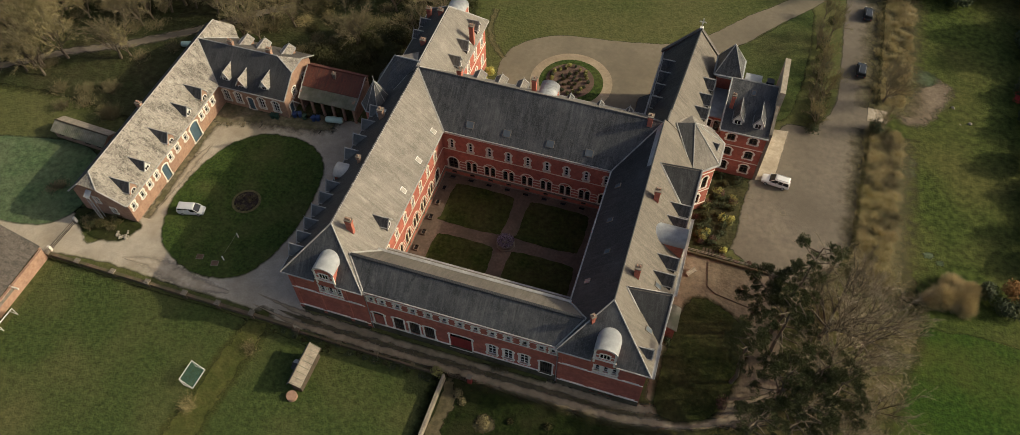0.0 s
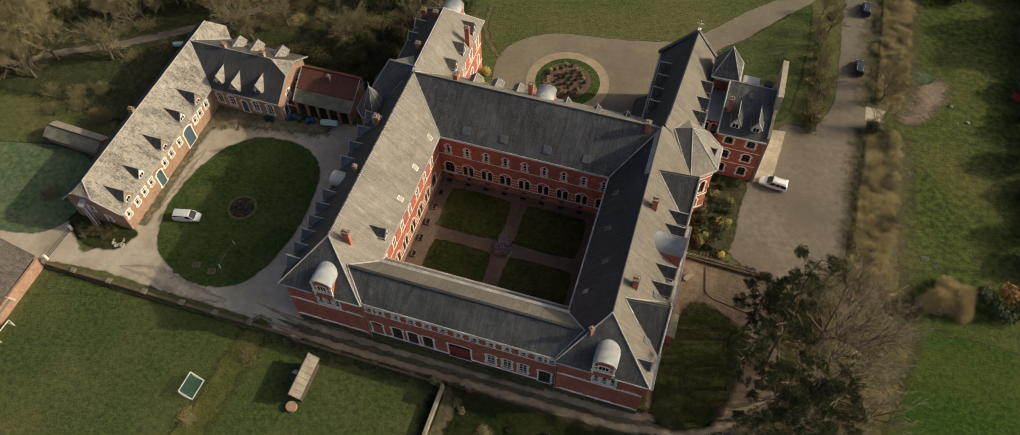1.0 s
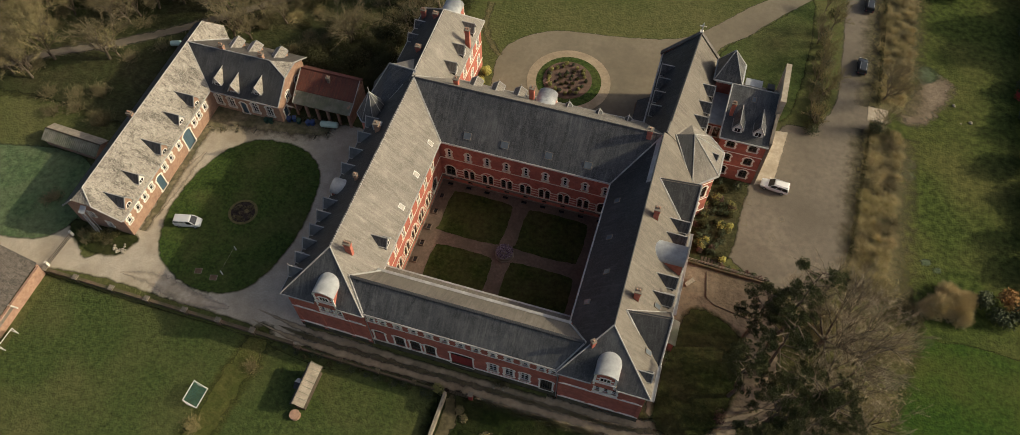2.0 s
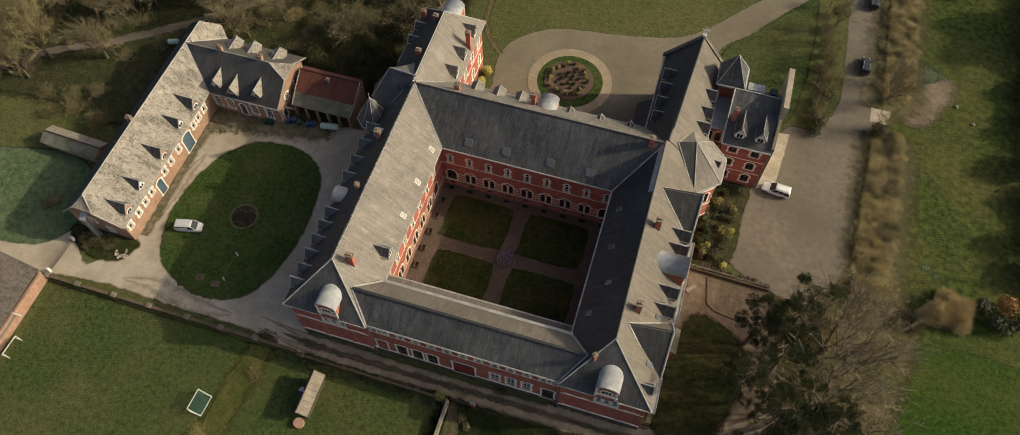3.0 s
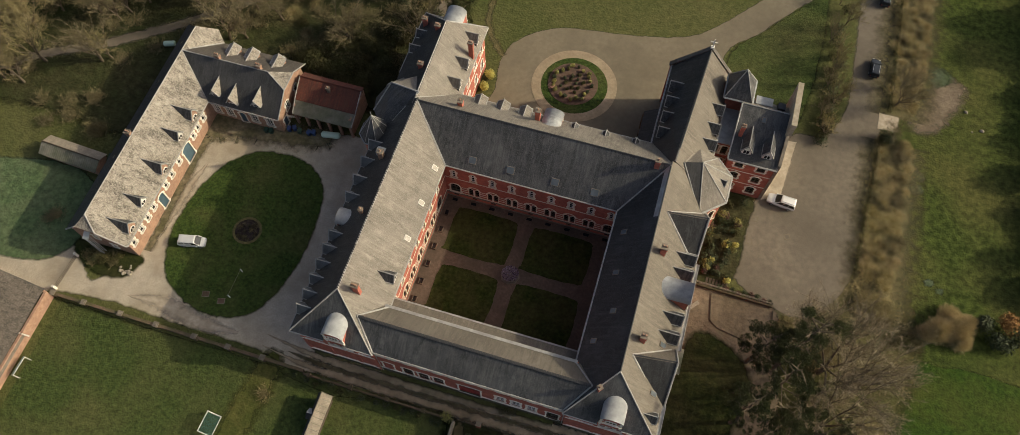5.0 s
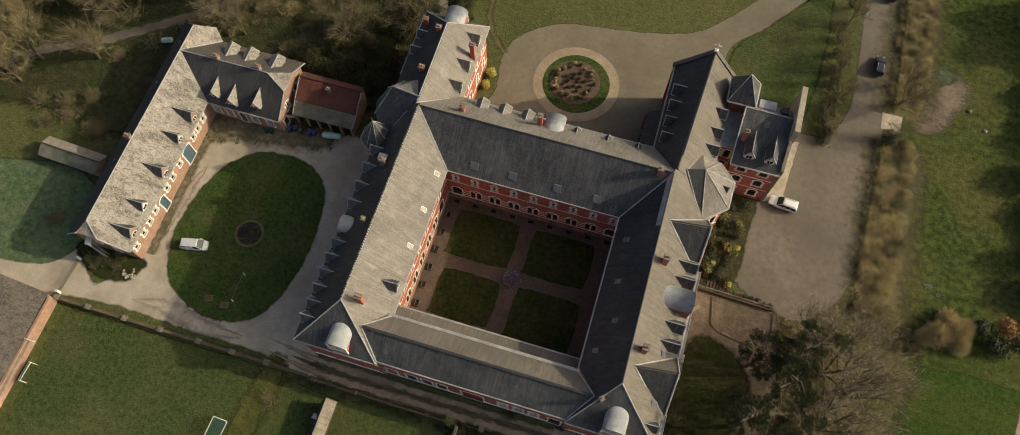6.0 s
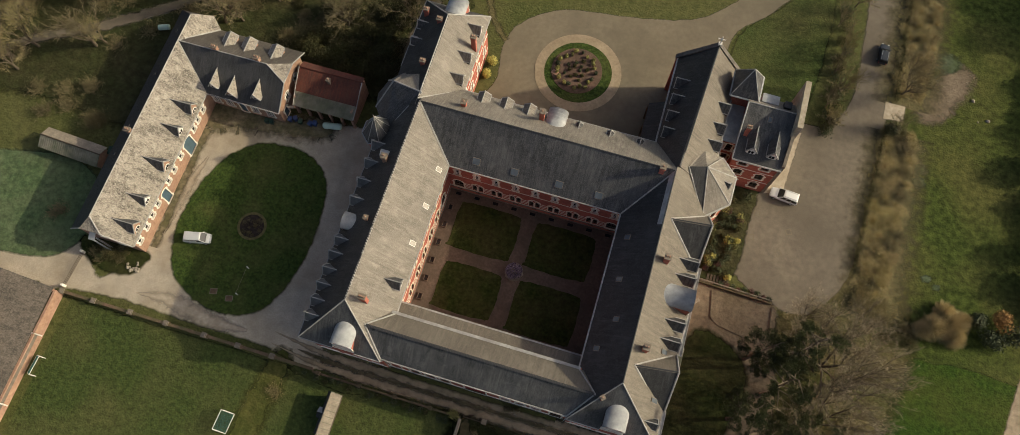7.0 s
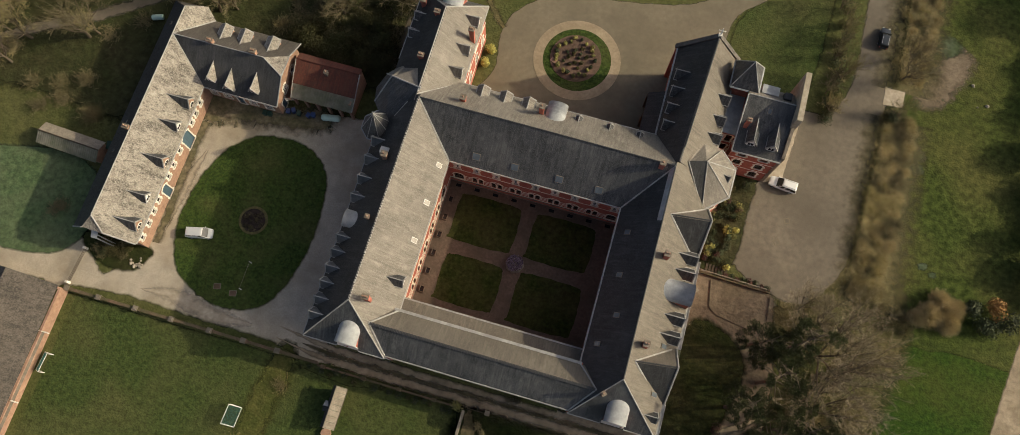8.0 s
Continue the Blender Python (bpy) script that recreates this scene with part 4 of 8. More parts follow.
gutter(west, (6.65, 0.5, EZ - 0.1), (6.65, 26.7, EZ - 0.1))
gutter(west, (-6.45, -6.4, EZ - 0.1), (-6.45, 26, EZ - 0.1))
gutter(west, (-6.4, -6.45, EZ - 0.1), (-1.0, -6.45, EZ - 0.1))
gutter(west, (2.5, -6.45, EZ - 0.1), (6.6, -6.45, EZ - 0.1))
gutter(west, (6.7, -6.4, EZ - 0.1), (6.7, -4.6, EZ - 0.1))
# south end, with its group of three windows
trio = [(u, 0.75, 8.0, 10.3, 0.3, "white") for u in (5.3, 6.65, 8.0)]
facade(west, -5.9, -5.7, 0, 12.0, 0, EZ - 0.1, trio)
for z in (7.1, 1.75):
    band(west, -5.9, -5.7, 0, 0, 12.0, z, 0.2, 0.19)
band(west, -5.9, -5.7, 0, 4.6, 8.7, 7.75, 0.3, 0.12)
band(west, -5.9, -5.7, 0, 0, 12.0, 11.4, 0.5, 0.3, OLD_BRICK, "cornice")
band(west, -5.9, -5.7, 0, 0, 12.0, 0.8, 1.6, 0.1, DAMP_STONE, "plinth")
for u in (0.25, 4.3, 8.95, 11.75):
    part("pilaster", boxes((u - 0.3, u + 0.3, -0.11, 0.05, 0.8, 11.2)), BRICK, west, m=pose(-5.9, -5.7, 0, 0, 0, 0))
facade(west, -5.9, 40, -90, 45.7, 0, EZ - 0.1, [(u, 1.0, 6.2, 8.4, 0.4, "white") for u in (16, 20, 24, 28, 32, 36, 40)])
facade(west, 6.1, -5.7, 90, 4.0, 0, EZ - 0.1, [])
barrel_dormer(west, 0.75, -6.05, 11.2, 0, 3.1, 3.0, 3.6)
for y in (26.3, 23.0, 19.6, 16.4, 9.5, 7.1, 4.5, 2.0, -0.5, -2.9):
    dormer(west, -5.9, y, 11.8, -90, 1.5, 1.1, 1.4, 2.6, 0.985, ZINC_GREY, ZINC_GREY)
barrel_dormer(west, -5.9, 12.6, 11.6, -90, 2.6, 1.7, 2.8)
chimney(west, 2.3, 1.0, 15.2, 18.5, 0, 0.95, 0.6, 3)
chimney(west, -2.4, 23.1, 15, 17.6, 0, 0.8, 0.7, 1, OLD_BRICK)
chimney(west, -1.6, 12.8, 16, 17.8, 0, 0.5, 0.5, 1, OLD_BRICK)
part("metal_hood", boxes((-3.6, -2.2, 23.6, 24.7, 14.9, 16.1)), ZINC, west)
dormer(west, 6.0, 5.3, 12.6, 90, 1.5, 1.0, 1.1, 2.4, 0.955)
# Panes here use the glass paled for sky glare.
for y in (25.1, 18.6, 12.2):
    skylight(west, 5.5, y, RZ - 0.9545 * 5.5 + 0.03, 1, 0, 0.955, 0.8, 1.1, WHITE)


def court_facade(parent, x, y, a, length, us, name="wall"):
    """Two storeys round the courtyard: single windows above, paired arches below, pale bands between."""
    ops = []
    for i, u in enumerate(us):
        ops.append((u, 0.74, 7.0, 9.3, 0.3, "white"))
        if u - us[0] < 0.1 or us[-1] - u < 0.1:
            ops.append((u, 1.7, 1.75, 4.6, 0.8, "dark"))
        else:
            ops += [(u - 0.55, 0.8, 1.9, 4.3, 0.4, "dark-"), (u + 0.55, 0.8, 1.9, 4.3, 0.4, "dark-")]
        ops.append((u, 0.9, 0.35, 0.95, 0.0, "dark-"))
    facade(parent, x, y, a, length, 0, EZ - 0.1, ops, surround=COURT_STONE)
    for z, h in ((10.55, 0.14), (6.65, 0.16), (1.72, 0.18)):
        band(parent, x, y, a, 0, length, z, h, 0.06, COURT_STONE)
    m = pose(x, y, 0, 0, 0, a)
    for i, u in enumerate(us):
        if 0 < i < len(us) - 1:
            key = "twin arch"
            if key not in MESHES:
                bm = bmesh.new()
                for s in (-0.55, 0.55):
                    sub = bmesh.new()
                    ring(sub, outline(0.8, 0, 2.4, 0.4), 0.11, -0.055, 0.03, True)
                    for v in sub.verts:
                        v.co.x += s
                    tmp = bpy.data.meshes.new("arch")
                    sub.to_mesh(tmp)
                    sub.free()
                    bm.from_mesh(tmp)
                ring(bm, outline(2.1, 1.9, 2.95, 0.75), 0.15, -0.075, 0.03, True)
                box(bm, -0.1, 0.1, -0.09, 0.05, 0.0, 1.98)
                me = bpy.data.meshes.new("arch_surround")
                bm.to_mesh(me)
                bm.free()
                MESHES[key] = me
            part("arch_surround", MESHES[key], COURT_STONE, parent, m=m @ Matrix.Translation((u, 0, 1.9)))
        if i + 1 < len(us):
            mid = (u + us[i + 1]) / 2
            gap = (us[i + 1] - u) / 2
            for z, w in ((3.9, 1.2), (3.2, 1.0), (2.5, 1.0)):
                band(parent, x, y, a, mid - gap + w, mid + gap - w, z, 0.13, 0.055, COURT_STONE)
    band(parent, x, y, a, 0, length, 11.25, 0.4, 0.28, OLD_BRICK, "cornice")
    band(parent, x, y, a, 0, length, 11.55, 0.2, 0.4, COURT_STONE, "eave_course")
    band(parent, x, y, a, 0, length, 0.1, 0.2, 0.12, GREY_STONE, "plinth")
    band(parent, x, y, a, 0, length, 1.35, 0.5, 0.05, GREY_STONE, "plinth_course")


court_facade(west, 5.9, 3.0, 90, 24.3, [0.75 + 3.32 * i for i in range(7)])

north = thing("north_wing", 20, 33, 0, "red brick abbey wing with arcaded windows and a weathered slate roof", "building")
slope(north, [(0, 33.5, RZ), (6.6, 26.7, EZ), (35.4, 26.7, EZ), (41.5, 33.5, RZ)], label="dark streaked slate slope above the courtyard")
slope(north, [(0, 33.5, RZ), (41.5, 33.5, RZ), (41.5, 40.4, EZ), (0, 40.4, EZ)], SUN_SIDE_SLATE)
cap(north, (0, 33.5, RZ), (41.5, 33.5, RZ), 0.12, SLATE)
court_facade(north, 5.9, 27.3, 0, 30.0, [1.7 + 3.385 * i for i in range(9)])
facade(north, 38, 39.8, 180, 33.5, 0, EZ - 0.1, [])
gutter(north, (6.6, 26.6, EZ - 0.08), (35.4, 26.6, EZ - 0.08))
gutter(north, (4.8, 40.45, EZ - 0.08), (38, 40.45, EZ - 0.08))
for x in (8.7, 12.6, 16.5):
    dormer(north, x, 39.9, 12.0, 180, 1.8, 1.3, 0.7, 2.4, 0.93, None, SUN_SIDE_SLATE)
for x in (25.1, 30.3, 35.3):
    dormer(north, x, 39.2, 12.7, 180, 0.8, 0.6, 0.5, 1.5, 0.93)
barrel_dormer(north, 21.3, 40.1, 11.7, 180, 3.0, 2.2, 3.4, 0.93, None, 5)
for x, y, z in ((6.6, 35.6, 17.6), (19.0, 37.9, 16.9), (39.4, 33.0, 19.4)):
    chimney(north, x, y, 14.0, z, 0, 0.75, 0.75, 1)
for x in (10.9, 17.3, 24.7, 31.2):
    skylight(north, x, 28.1, RZ - 0.926 * 5.4 + 0.03, 0, -1, 0.926, 1.3, 1.2)

east = thing("east_wing", 42, 14, 0, "red brick abbey wing with cross gables and a slate roof", "building")
EE = 10.9
# Court side darkened for shade, east side lightened for sun, in colour.
slope(east, [(41.5, 0, RZ), (35.4, -6.4, EZ), (35.4, 26.7, EZ), (41.5, 33.5, RZ)], SHADE_SIDE_SLATE, "shade-darkened slate slope above the courtyard")
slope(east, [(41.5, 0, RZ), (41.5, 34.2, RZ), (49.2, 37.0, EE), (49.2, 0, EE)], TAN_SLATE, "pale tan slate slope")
slope(east, [(41.5, 0, RZ), (35.877, -5.9, EZ + 0.5 / 6.4 * 6.3), (48.138, -5.9, EZ + 0.5 / 6.4 * 6.3)])
slope(east, [(35.877, -5.9, EZ + 0.5 / 6.4 * 6.3), (35.4, -6.4, EZ), (40.45, -6.4, EZ), (40.45, -5.9, EZ + 0.5 / 6.4 * 6.3)])
slope(east, [(48.138, -5.9, EZ + 0.5 / 6.4 * 6.3), (48.7, -6.4, EZ), (43.95, -6.4, EZ), (43.95, -5.9, EZ + 0.5 / 6.4 * 6.3)])
slope(east, [(41.5, 0.05, RZ), (48.7, -6.4, EZ), (48.7, -0.5, EZ), (41.5, 3.0, RZ)], TAN_SLATE)
for q in ((35.4, -6.4, EZ), (48.7, -6.4, EZ)):
    cap(east, (41.5, 0, RZ), q, 0.11)
cap(east, (41.5, 0, RZ), (41.5, 34.2, RZ), 0.12, SLATE)
cap(east, (35.4, 26.7, EZ + 0.05), (41.5, 33.5, RZ + 0.05), 0.13, name="valley_flashing")
part("valley_gutter", slab([(41.55, 24.5, RZ + 0.06), (41.55, 34.0, RZ + 0.06), (40.75, 33.2, RZ - 0.72), (40.75, 24.5, RZ - 0.72)], 0.05), LEAD, east)
for yr, z in ((4.0, 16.6), (27.0, 16.6)):
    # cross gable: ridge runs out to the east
    # South side takes the shade-dark slate, north side the sun-pale one.
    slope(east, [(42.6, yr - 0.9, z + 0.5), (48.9, yr, z), (48.9, yr - 5.4, 11.6), (48.3, yr - 5.4, 11.7)], SHADE_SIDE_SLATE)
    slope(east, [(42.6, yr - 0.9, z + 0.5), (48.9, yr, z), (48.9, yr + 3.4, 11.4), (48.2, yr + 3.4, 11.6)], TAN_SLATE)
    cap(east, (42.6, yr - 0.9, z + 0.5), (48.3, yr - 5.4, 11.8), 0.15, name="valley_flashing")
    cap(east, (42.6, yr - 0.9, z + 0.5), (48.2, yr + 3.0, 11.9), 0.15, name="valley_flashing")
    cap(east, (42.6, yr - 0.9, z + 0.5), (48.9, yr, z), 0.1, SLATE)
    cap(east, (48.95, yr, z), (48.95, yr - 5.4, 11.6), 0.16, name="coping")
    cap(east, (48.95, yr, z), (48.95, yr + 3.4, 11.4), 0.16, name="coping")
    bm = bmesh.new()
    ps = [(yr - 5.2, 9), (yr + 3.3, 9), (yr + 3.3, 11.4), (yr, z - 0.2), (yr - 5.2, 11.5)]
    fr = [bm.verts.new((48.8, a, b)) for a, b in ps]
    bk = [bm.verts.new((48.4, a, b)) for a, b in ps]
    bm.faces.new(fr)
    bm.faces.new(bk[::-1])
    for k in range(5):
        bm.faces.new((fr[k], bk[k], bk[(k + 1) % 5], fr[(k + 1) % 5]))
    part("gable_wall", bm, BRICK, east)
court_facade(east, 35.9, 27.3, -90, 24.3, [0.75 + 3.32 * i for i in range(7)])
trio = [(u, 0.75, 7.9, 10.2, 0.3, "white") for u in (5.5, 6.7, 7.9)]
facade(east, 35.9, -5.7, 0, 12.2, 0, EZ - 0.1, trio + [(u, 0.9, 0.4, 1.1, 0.0, "dark-") for u in (5.4, 6.7, 8.0)])
for z in (7.1, 1.75):
    band(east, 35.9, -5.7, 0, 0, 12.2, z, 0.2, 0.19)
band(east, 35.9, -5.7, 0, 4.9, 8.5, 7.65, 0.3, 0.12)
band(east, 35.9, -5.7, 0, 0, 12.2, 11.4, 0.5, 0.3, OLD_BRICK, "cornice")
for u0, u1, z, h in ((0, 12.2, 0.2, 0.4), (0, 12.2, 1.37, 0.5), (0, 4.95, 0.76, 0.72), (5.85, 6.25, 0.76, 0.72), (7.15, 7.55, 0.76, 0.72), (8.45, 12.2, 0.76, 0.72)):
    band(east, 35.9, -5.7, 0, u0, u1, z, h, 0.14, DAMP_STONE, "plinth")
for u in (0.25, 4.5, 8.9, 11.95):
    part("pilaster", boxes((u - 0.3, u + 0.3, -0.11, 0.05, 0.3, 11.2)), BRICK, east, m=pose(35.9, -5.7, 0, 0, 0, 0))
facade(east, 48.1, -5.7, 90, 43.7, 0, EE - 0.1, [(u, 1.1, 5.6, 8.0, 0.4, "white") for u in (4, 13, 17, 24, 27, 30, 33)])
facade(east, 35.9, -2.0, -90, 3.7, 0, EZ - 0.1, [])
barrel_dormer(east, 42.2, -6.05, 11.2, 0, 3.1, 3.0, 3.6)
gutter(east, (35.4, -6.45, EZ - 0.1), (40.45, -6.45, EZ - 0.1))
gutter(east, (43.95, -6.45, EZ - 0.1), (48.7, -6.45, EZ - 0.1))
for x0, y0, y1, z in ((48.6, -6.5, -1.2, EZ - 0.06), (49.1, 7.5, 21.8, EE - 0.05)):
    part("eave_ledge", boxes((x0, x0 + 0.62, y0, y1, z - 0.16, z), (x0 + 0.54, x0 + 0.62, y0, y1, z, z + 0.12)), LEAD, east, "wide pale lead eaves gutter")
gutter(east, (35.35, 1.0, EZ - 0.1), (35.35, 26.7, EZ - 0.1), 0.17)
for y in (21.4, 18.8, 11.6, 8.6):
    dormer(east, 48.5, y, 11.6, 90, 1.7, 1.3, 1.4, 3.4, 0.935)
dormer(east, 48.0, -3.6, 12.2, 90, 1.3, 0.8, 1.0, 2.6, 0.89)
barrel_dormer(east, 49.0, 15.4, 11.2, 90, 3.2, 2.9, 3.8, 0.935)
skylight(east, 46.7, 6.9, RZ - 0.935 * 5.2 + 0.05, 1, 0, 0.935, 0.8, 1.3)
skylight(east, 46.9, -0.4, RZ - 0.89 * 5.4 + 0.1, 1, 0, 0.89, 0.8, 1.3)
for x, y, z in ((43.4, 19.6, 18.6), (43.5, 5.8, 18.4)):
    chimney(east, x, y, 15, z, 0, 0.8, 0.8, 2)
chimney(east, 39.4, -2.6, 14.5, 16.9, 45, 0.5, 0.5, 1)
for y, x in ((22.5, 37.2), (15.5, 37.6), (9.2, 38.6), (4.5, 37.0)):
    skylight(east, x, y, RZ - 1.033 * (41.5 - x) + 0.05, -1, 0, 1.033, 0.8, 1.1)
# glazed lean-to at the garden door
porch = part("porch", boxes((49.3, 50.9, 6.6, 10.4, 0, 2.8)), BRICK, east)
part("porch_roof", slab([(49.2, 6.4, 3.9), (49.2, 10.6, 3.9), (51.2, 10.6, 2.9), (51.2, 6.4, 2.9)], 0.1), CORRUGATED, porch, "dull translucent sheet roof")

south = thing("south_wing", 20.8, -2.3, 0, "low red brick entrance range with pale window surrounds and slate roof", "building")
slope(south, [(1, -2.2, 15.0), (40.5, -2.2, 15.0), (40.5, -5.95, 11.95), (1, -5.95, 11.95)], label="dark rain-streaked slate slope")
slope(south, [(1, -2.2, 15.0), (40.5, -2.2, 15.0), (40.5, 1.0, 12.5), (1, 1.0, 12.5)], TAN_SLATE)
bm = bmesh.new()
rnd = random.Random(3)
for k in range(150):
    box(bm, 3 + k * 0.236, 3.2 + k * 0.236, -2.4 - rnd.uniform(0, 0.09), -2.02, 14.8, 15.06)
part("ridge_tile", bm, SLATE, south)
part("parapet_gutter", boxes((6.0, 35.6, 0.95, 1.38, 12.2, 12.6)), LEAD, south)
part("wall", boxes((6.0, 35.9, 0.8, 1.3, 0, 12.2)), BRICK, south)
part("cloister_roof", slab([(6.0, 1.3, 9.9), (35.9, 1.3, 9.9), (35.9, 3.6, 9.2), (6.0, 3.6, 9.2)], 0.25), TAN_SLATE, south, "low lean-to roof over the cloister walk")
part("cloister_gutter", boxes((6.0, 35.9, 3.5, 3.75, 9.0, 9.25)), LEAD, south)
facade(south, 35.9, 3.3, 180, 30.0, 0, 9.1, [(2.2 + 3.2 * k, 1.5, 1.0, 4.2, 0.7, "dark") for k in range(9)])
SX = 6.1
ops = [(x - SX, 0.8, 8.55, 9.75, 0.0, "white") for x in (7.1, 8.85, 11.3, 13.7, 16.15, 18.6, 21.0, 23.4, 25.9, 28.3, 30.75, 33.2, 34.95)]
ops += [(7.7 - SX, 1.7, 1.9, 5.4, 0.14, "door")]
ops += [(x - SX, 1.6, 2.0, 5.5, 0.14, "door") for x in (10.95, 13.5, 15.9)]
ops += [(20.9 - SX, 3.4, 1.5, 5.6, 0.12, "red")]
ops += [(x - SX, 1.35, 2.7, 5.6, 0.12, "white") for x in (25.8, 28.3, 30.75)]
ops += [(34.05 - SX, 1.8, 1.6, 5.3, 0.12, "door")]
facade(south, SX, -5.45, 0, 29.8, 0, EZ - 0.15, ops)
infill = pose(SX, -5.45, 0, 0, 0, 0)
part("brick_infill", boxes((0.83, 2.37, 0.08, 0.165, 1.95, 4.45)), BRICK, south, "red brick filling of a former door", m=infill)
part("transom_light", boxes((13.2, 16.4, 0.085, 0.165, 4.6, 5.5)), GLASS, south, "dark transom over the red door", m=infill)
for u0, u1 in ((0, 0.55), (2.65, 3.85), (5.85, 6.4), (8.4, 8.8), (10.8, 12.9), (16.7, 27.0)):
    band(south, SX, -5.45, 0, u0, u1, 1.9, 0.2, 0.15)
band(south, SX, -5.45, 0, 0, 29.8, 11.35, 0.45, 0.3, BUFF_STONE, "cornice")
for z in (10.15, 8.25):
    band(south, SX, -5.45, 0, 0, 29.8, z, 0.17, 0.05)
band(south, SX, -5.45, 0, 0, 29.8, 0.85, 1.7, 0.1, DAMP_STONE, "plinth")
gutter(south, (6.5, -6.05, EZ + 0.05), (35.5, -6.05, EZ + 0.05))
for a, b in (((3.3, -2.2, 15.06), (6.6, 1.0, 12.62)), ((3.3, -2.2, 15.06), (6.55, -5.95, 12.0)), ((38.4, -2.2, 15.06), (35.4, 1.0, 12.62)), ((38.4, -2.2, 15.06), (35.45, -5.95, 12.0))):
    cap(south, a, b, 0.13, name="valley_flashing")
for x in (6.35, 35.65):
    bm = bmesh.new()
    tube(bm, (x, -5.62, 0.2), (x, -5.62, 11.5), 0.07, 0.07, 6, True)
    part("downpipe", bm, LEAD, south)

nblock = thing("north_block", -1, 47, 0, "tall red brick block with steep slate roof and dormers", "building")
BR, BE = 17.6, 11.3
# Sun on the east slope, shade on the west: both in the slate colour.
slope(nblock, [(-0.6, 33, BR), (4.7, 33, BE), (4.7, 55.7, BE), (-0.8, 50.2, BR)], SUN_SIDE_SLATE, "sun-lightened lichened slate slope")
slope(nblock, [(-0.6, 33, BR), (-7.0, 33, BE), (-7.0, 55.7, BE), (-0.8, 50.2, BR)], SHADE_SIDE_SLATE)
slope(nblock, [(-0.8, 50.2, BR), (4.7, 55.7, BE), (-7.0, 55.7, BE)])
for q in ((4.7, 55.7, BE), (-7.0, 55.7, BE)):
    cap(nblock, (-0.8, 50.2, BR), q, 0.13)
cap(nblock, (-0.6, 34.5, BR), (-0.8, 50.2, BR), 0.1)
cap(nblock, (-0.6, 34.1, BR), (4.7, 40.5, BE + 0.2), 0.12, name="valley_flashing")
facade(nblock, 4.1, 40.0, 90, 15.2, 0, BE - 0.1, [(u, 1.1, zb, zb + 2.4, 0.4, "white") for u in (2.2, 5.6, 9.4, 13.0) for zb in (2.4, 7.2)])
for z in (10.4, 6.3, 2.0):
    band(nblock, 4.1, 40.0, 90, 0, 15.2, z)
facade(nblock, 4.1, 55.2, 180, 10.5, 0, BE - 0.1, [])
facade(nblock, -6.4, 55.2, -90, 16, 0, BE - 0.1, [])
gutter(nblock, (4.75, 40.5, BE - 0.08), (4.75, 55.7, BE - 0.08))
gutter(nblock, (-7.05, 42, BE - 0.08), (-7.05, 55.7, BE - 0.08))
for y in (51.4, 45.9, 41.6):
    dormer(nblock, 4.2, y, 12.0, 90, 1.5, 1.2, 1.2, 2.3, 1.17, None, SUN_SIDE_SLATE)
for y in (50.0, 46.6):
    dormer(nblock, -6.3, y, 11.9, -90, 1.4, 0.8, 1.0, 2.4, 1.0)
barrel_dormer(nblock, -0.6, 55.1, 11.6, 180, 3.2, 3.0, 3.4, 1.13)
for x, y, z in ((4.1, 48.3, 15.9), (-2.2, 41.0, 17.2), (-2.0, 49.2, 17.3), (-5.6, 52.0, 14.6)):
    chimney(nblock, x, y, 11.6, z, 0, 0.8, 0.6, 2)
# western cross roof with a hipped end, and the octagonal stair turret
A, B, Z = (-0.3, 35.2, 17.7), (-5.6, 36.4, 16.6), 11.9
slope(nblock, [A, B, (-7.9, 38.5, Z), (-5.4, 41.2, Z), (-1.2, 40.0, 16.2)], SUN_SIDE_SLATE)
slope(nblock, [A, B, (-8.3, 33.2, Z), (-5.4, 29.4, 12.6), (-3.0, 31.4, 15.0)])
slope(nblock, [B, (-7.9, 38.5, Z), (-8.8, 35.6, Z), (-8.3, 33.2, Z)])
for p, q in ((A, B), (B, (-7.9, 38.5, Z)), (B, (-8.3, 33.2, Z)), (A, (-5.4, 41.2, Z)), (A, (-3.6, 30.6, 14.4))):
    cap(nblock, p, q, 0.15)
bm = bmesh.new()
ps = [(-7.8, 38.3), (-5.4, 40.8), (-5.4, 30.4), (-8.1, 33.3), (-8.6, 35.6)]
lo = [bm.verts.new((x, y, 0)) for x, y in ps]
hi = [bm.verts.new((x, y, Z - 0.1)) for x, y in ps]
for k in range(5):
    bm.faces.new((lo[k], lo[(k + 1) % 5], hi[(k + 1) % 5], hi[k]))
part("bay_wall", bm, BRICK, nblock)
OX, OY = -6.2, 29.0
octa = [(OX + 2.75 * math.cos(math.tau * (k + 0.5) / 8), OY + 2.75 * math.sin(math.tau * (k + 0.5) / 8)) for k in range(8)]
bm = bmesh.new()
lo = [bm.verts.new((OX + (x - OX) * 0.87, OY + (y - OY) * 0.87, 0)) for x, y in octa]
hi = [bm.verts.new((OX + (x - OX) * 0.87, OY + (y - OY) * 0.87, 12.4)) for x, y in octa]
for k in range(8):
    bm.faces.new((lo[k], lo[(k + 1) % 8], hi[(k + 1) % 8], hi[k]))
turret = part("turret", bm, BRICK, nblock)
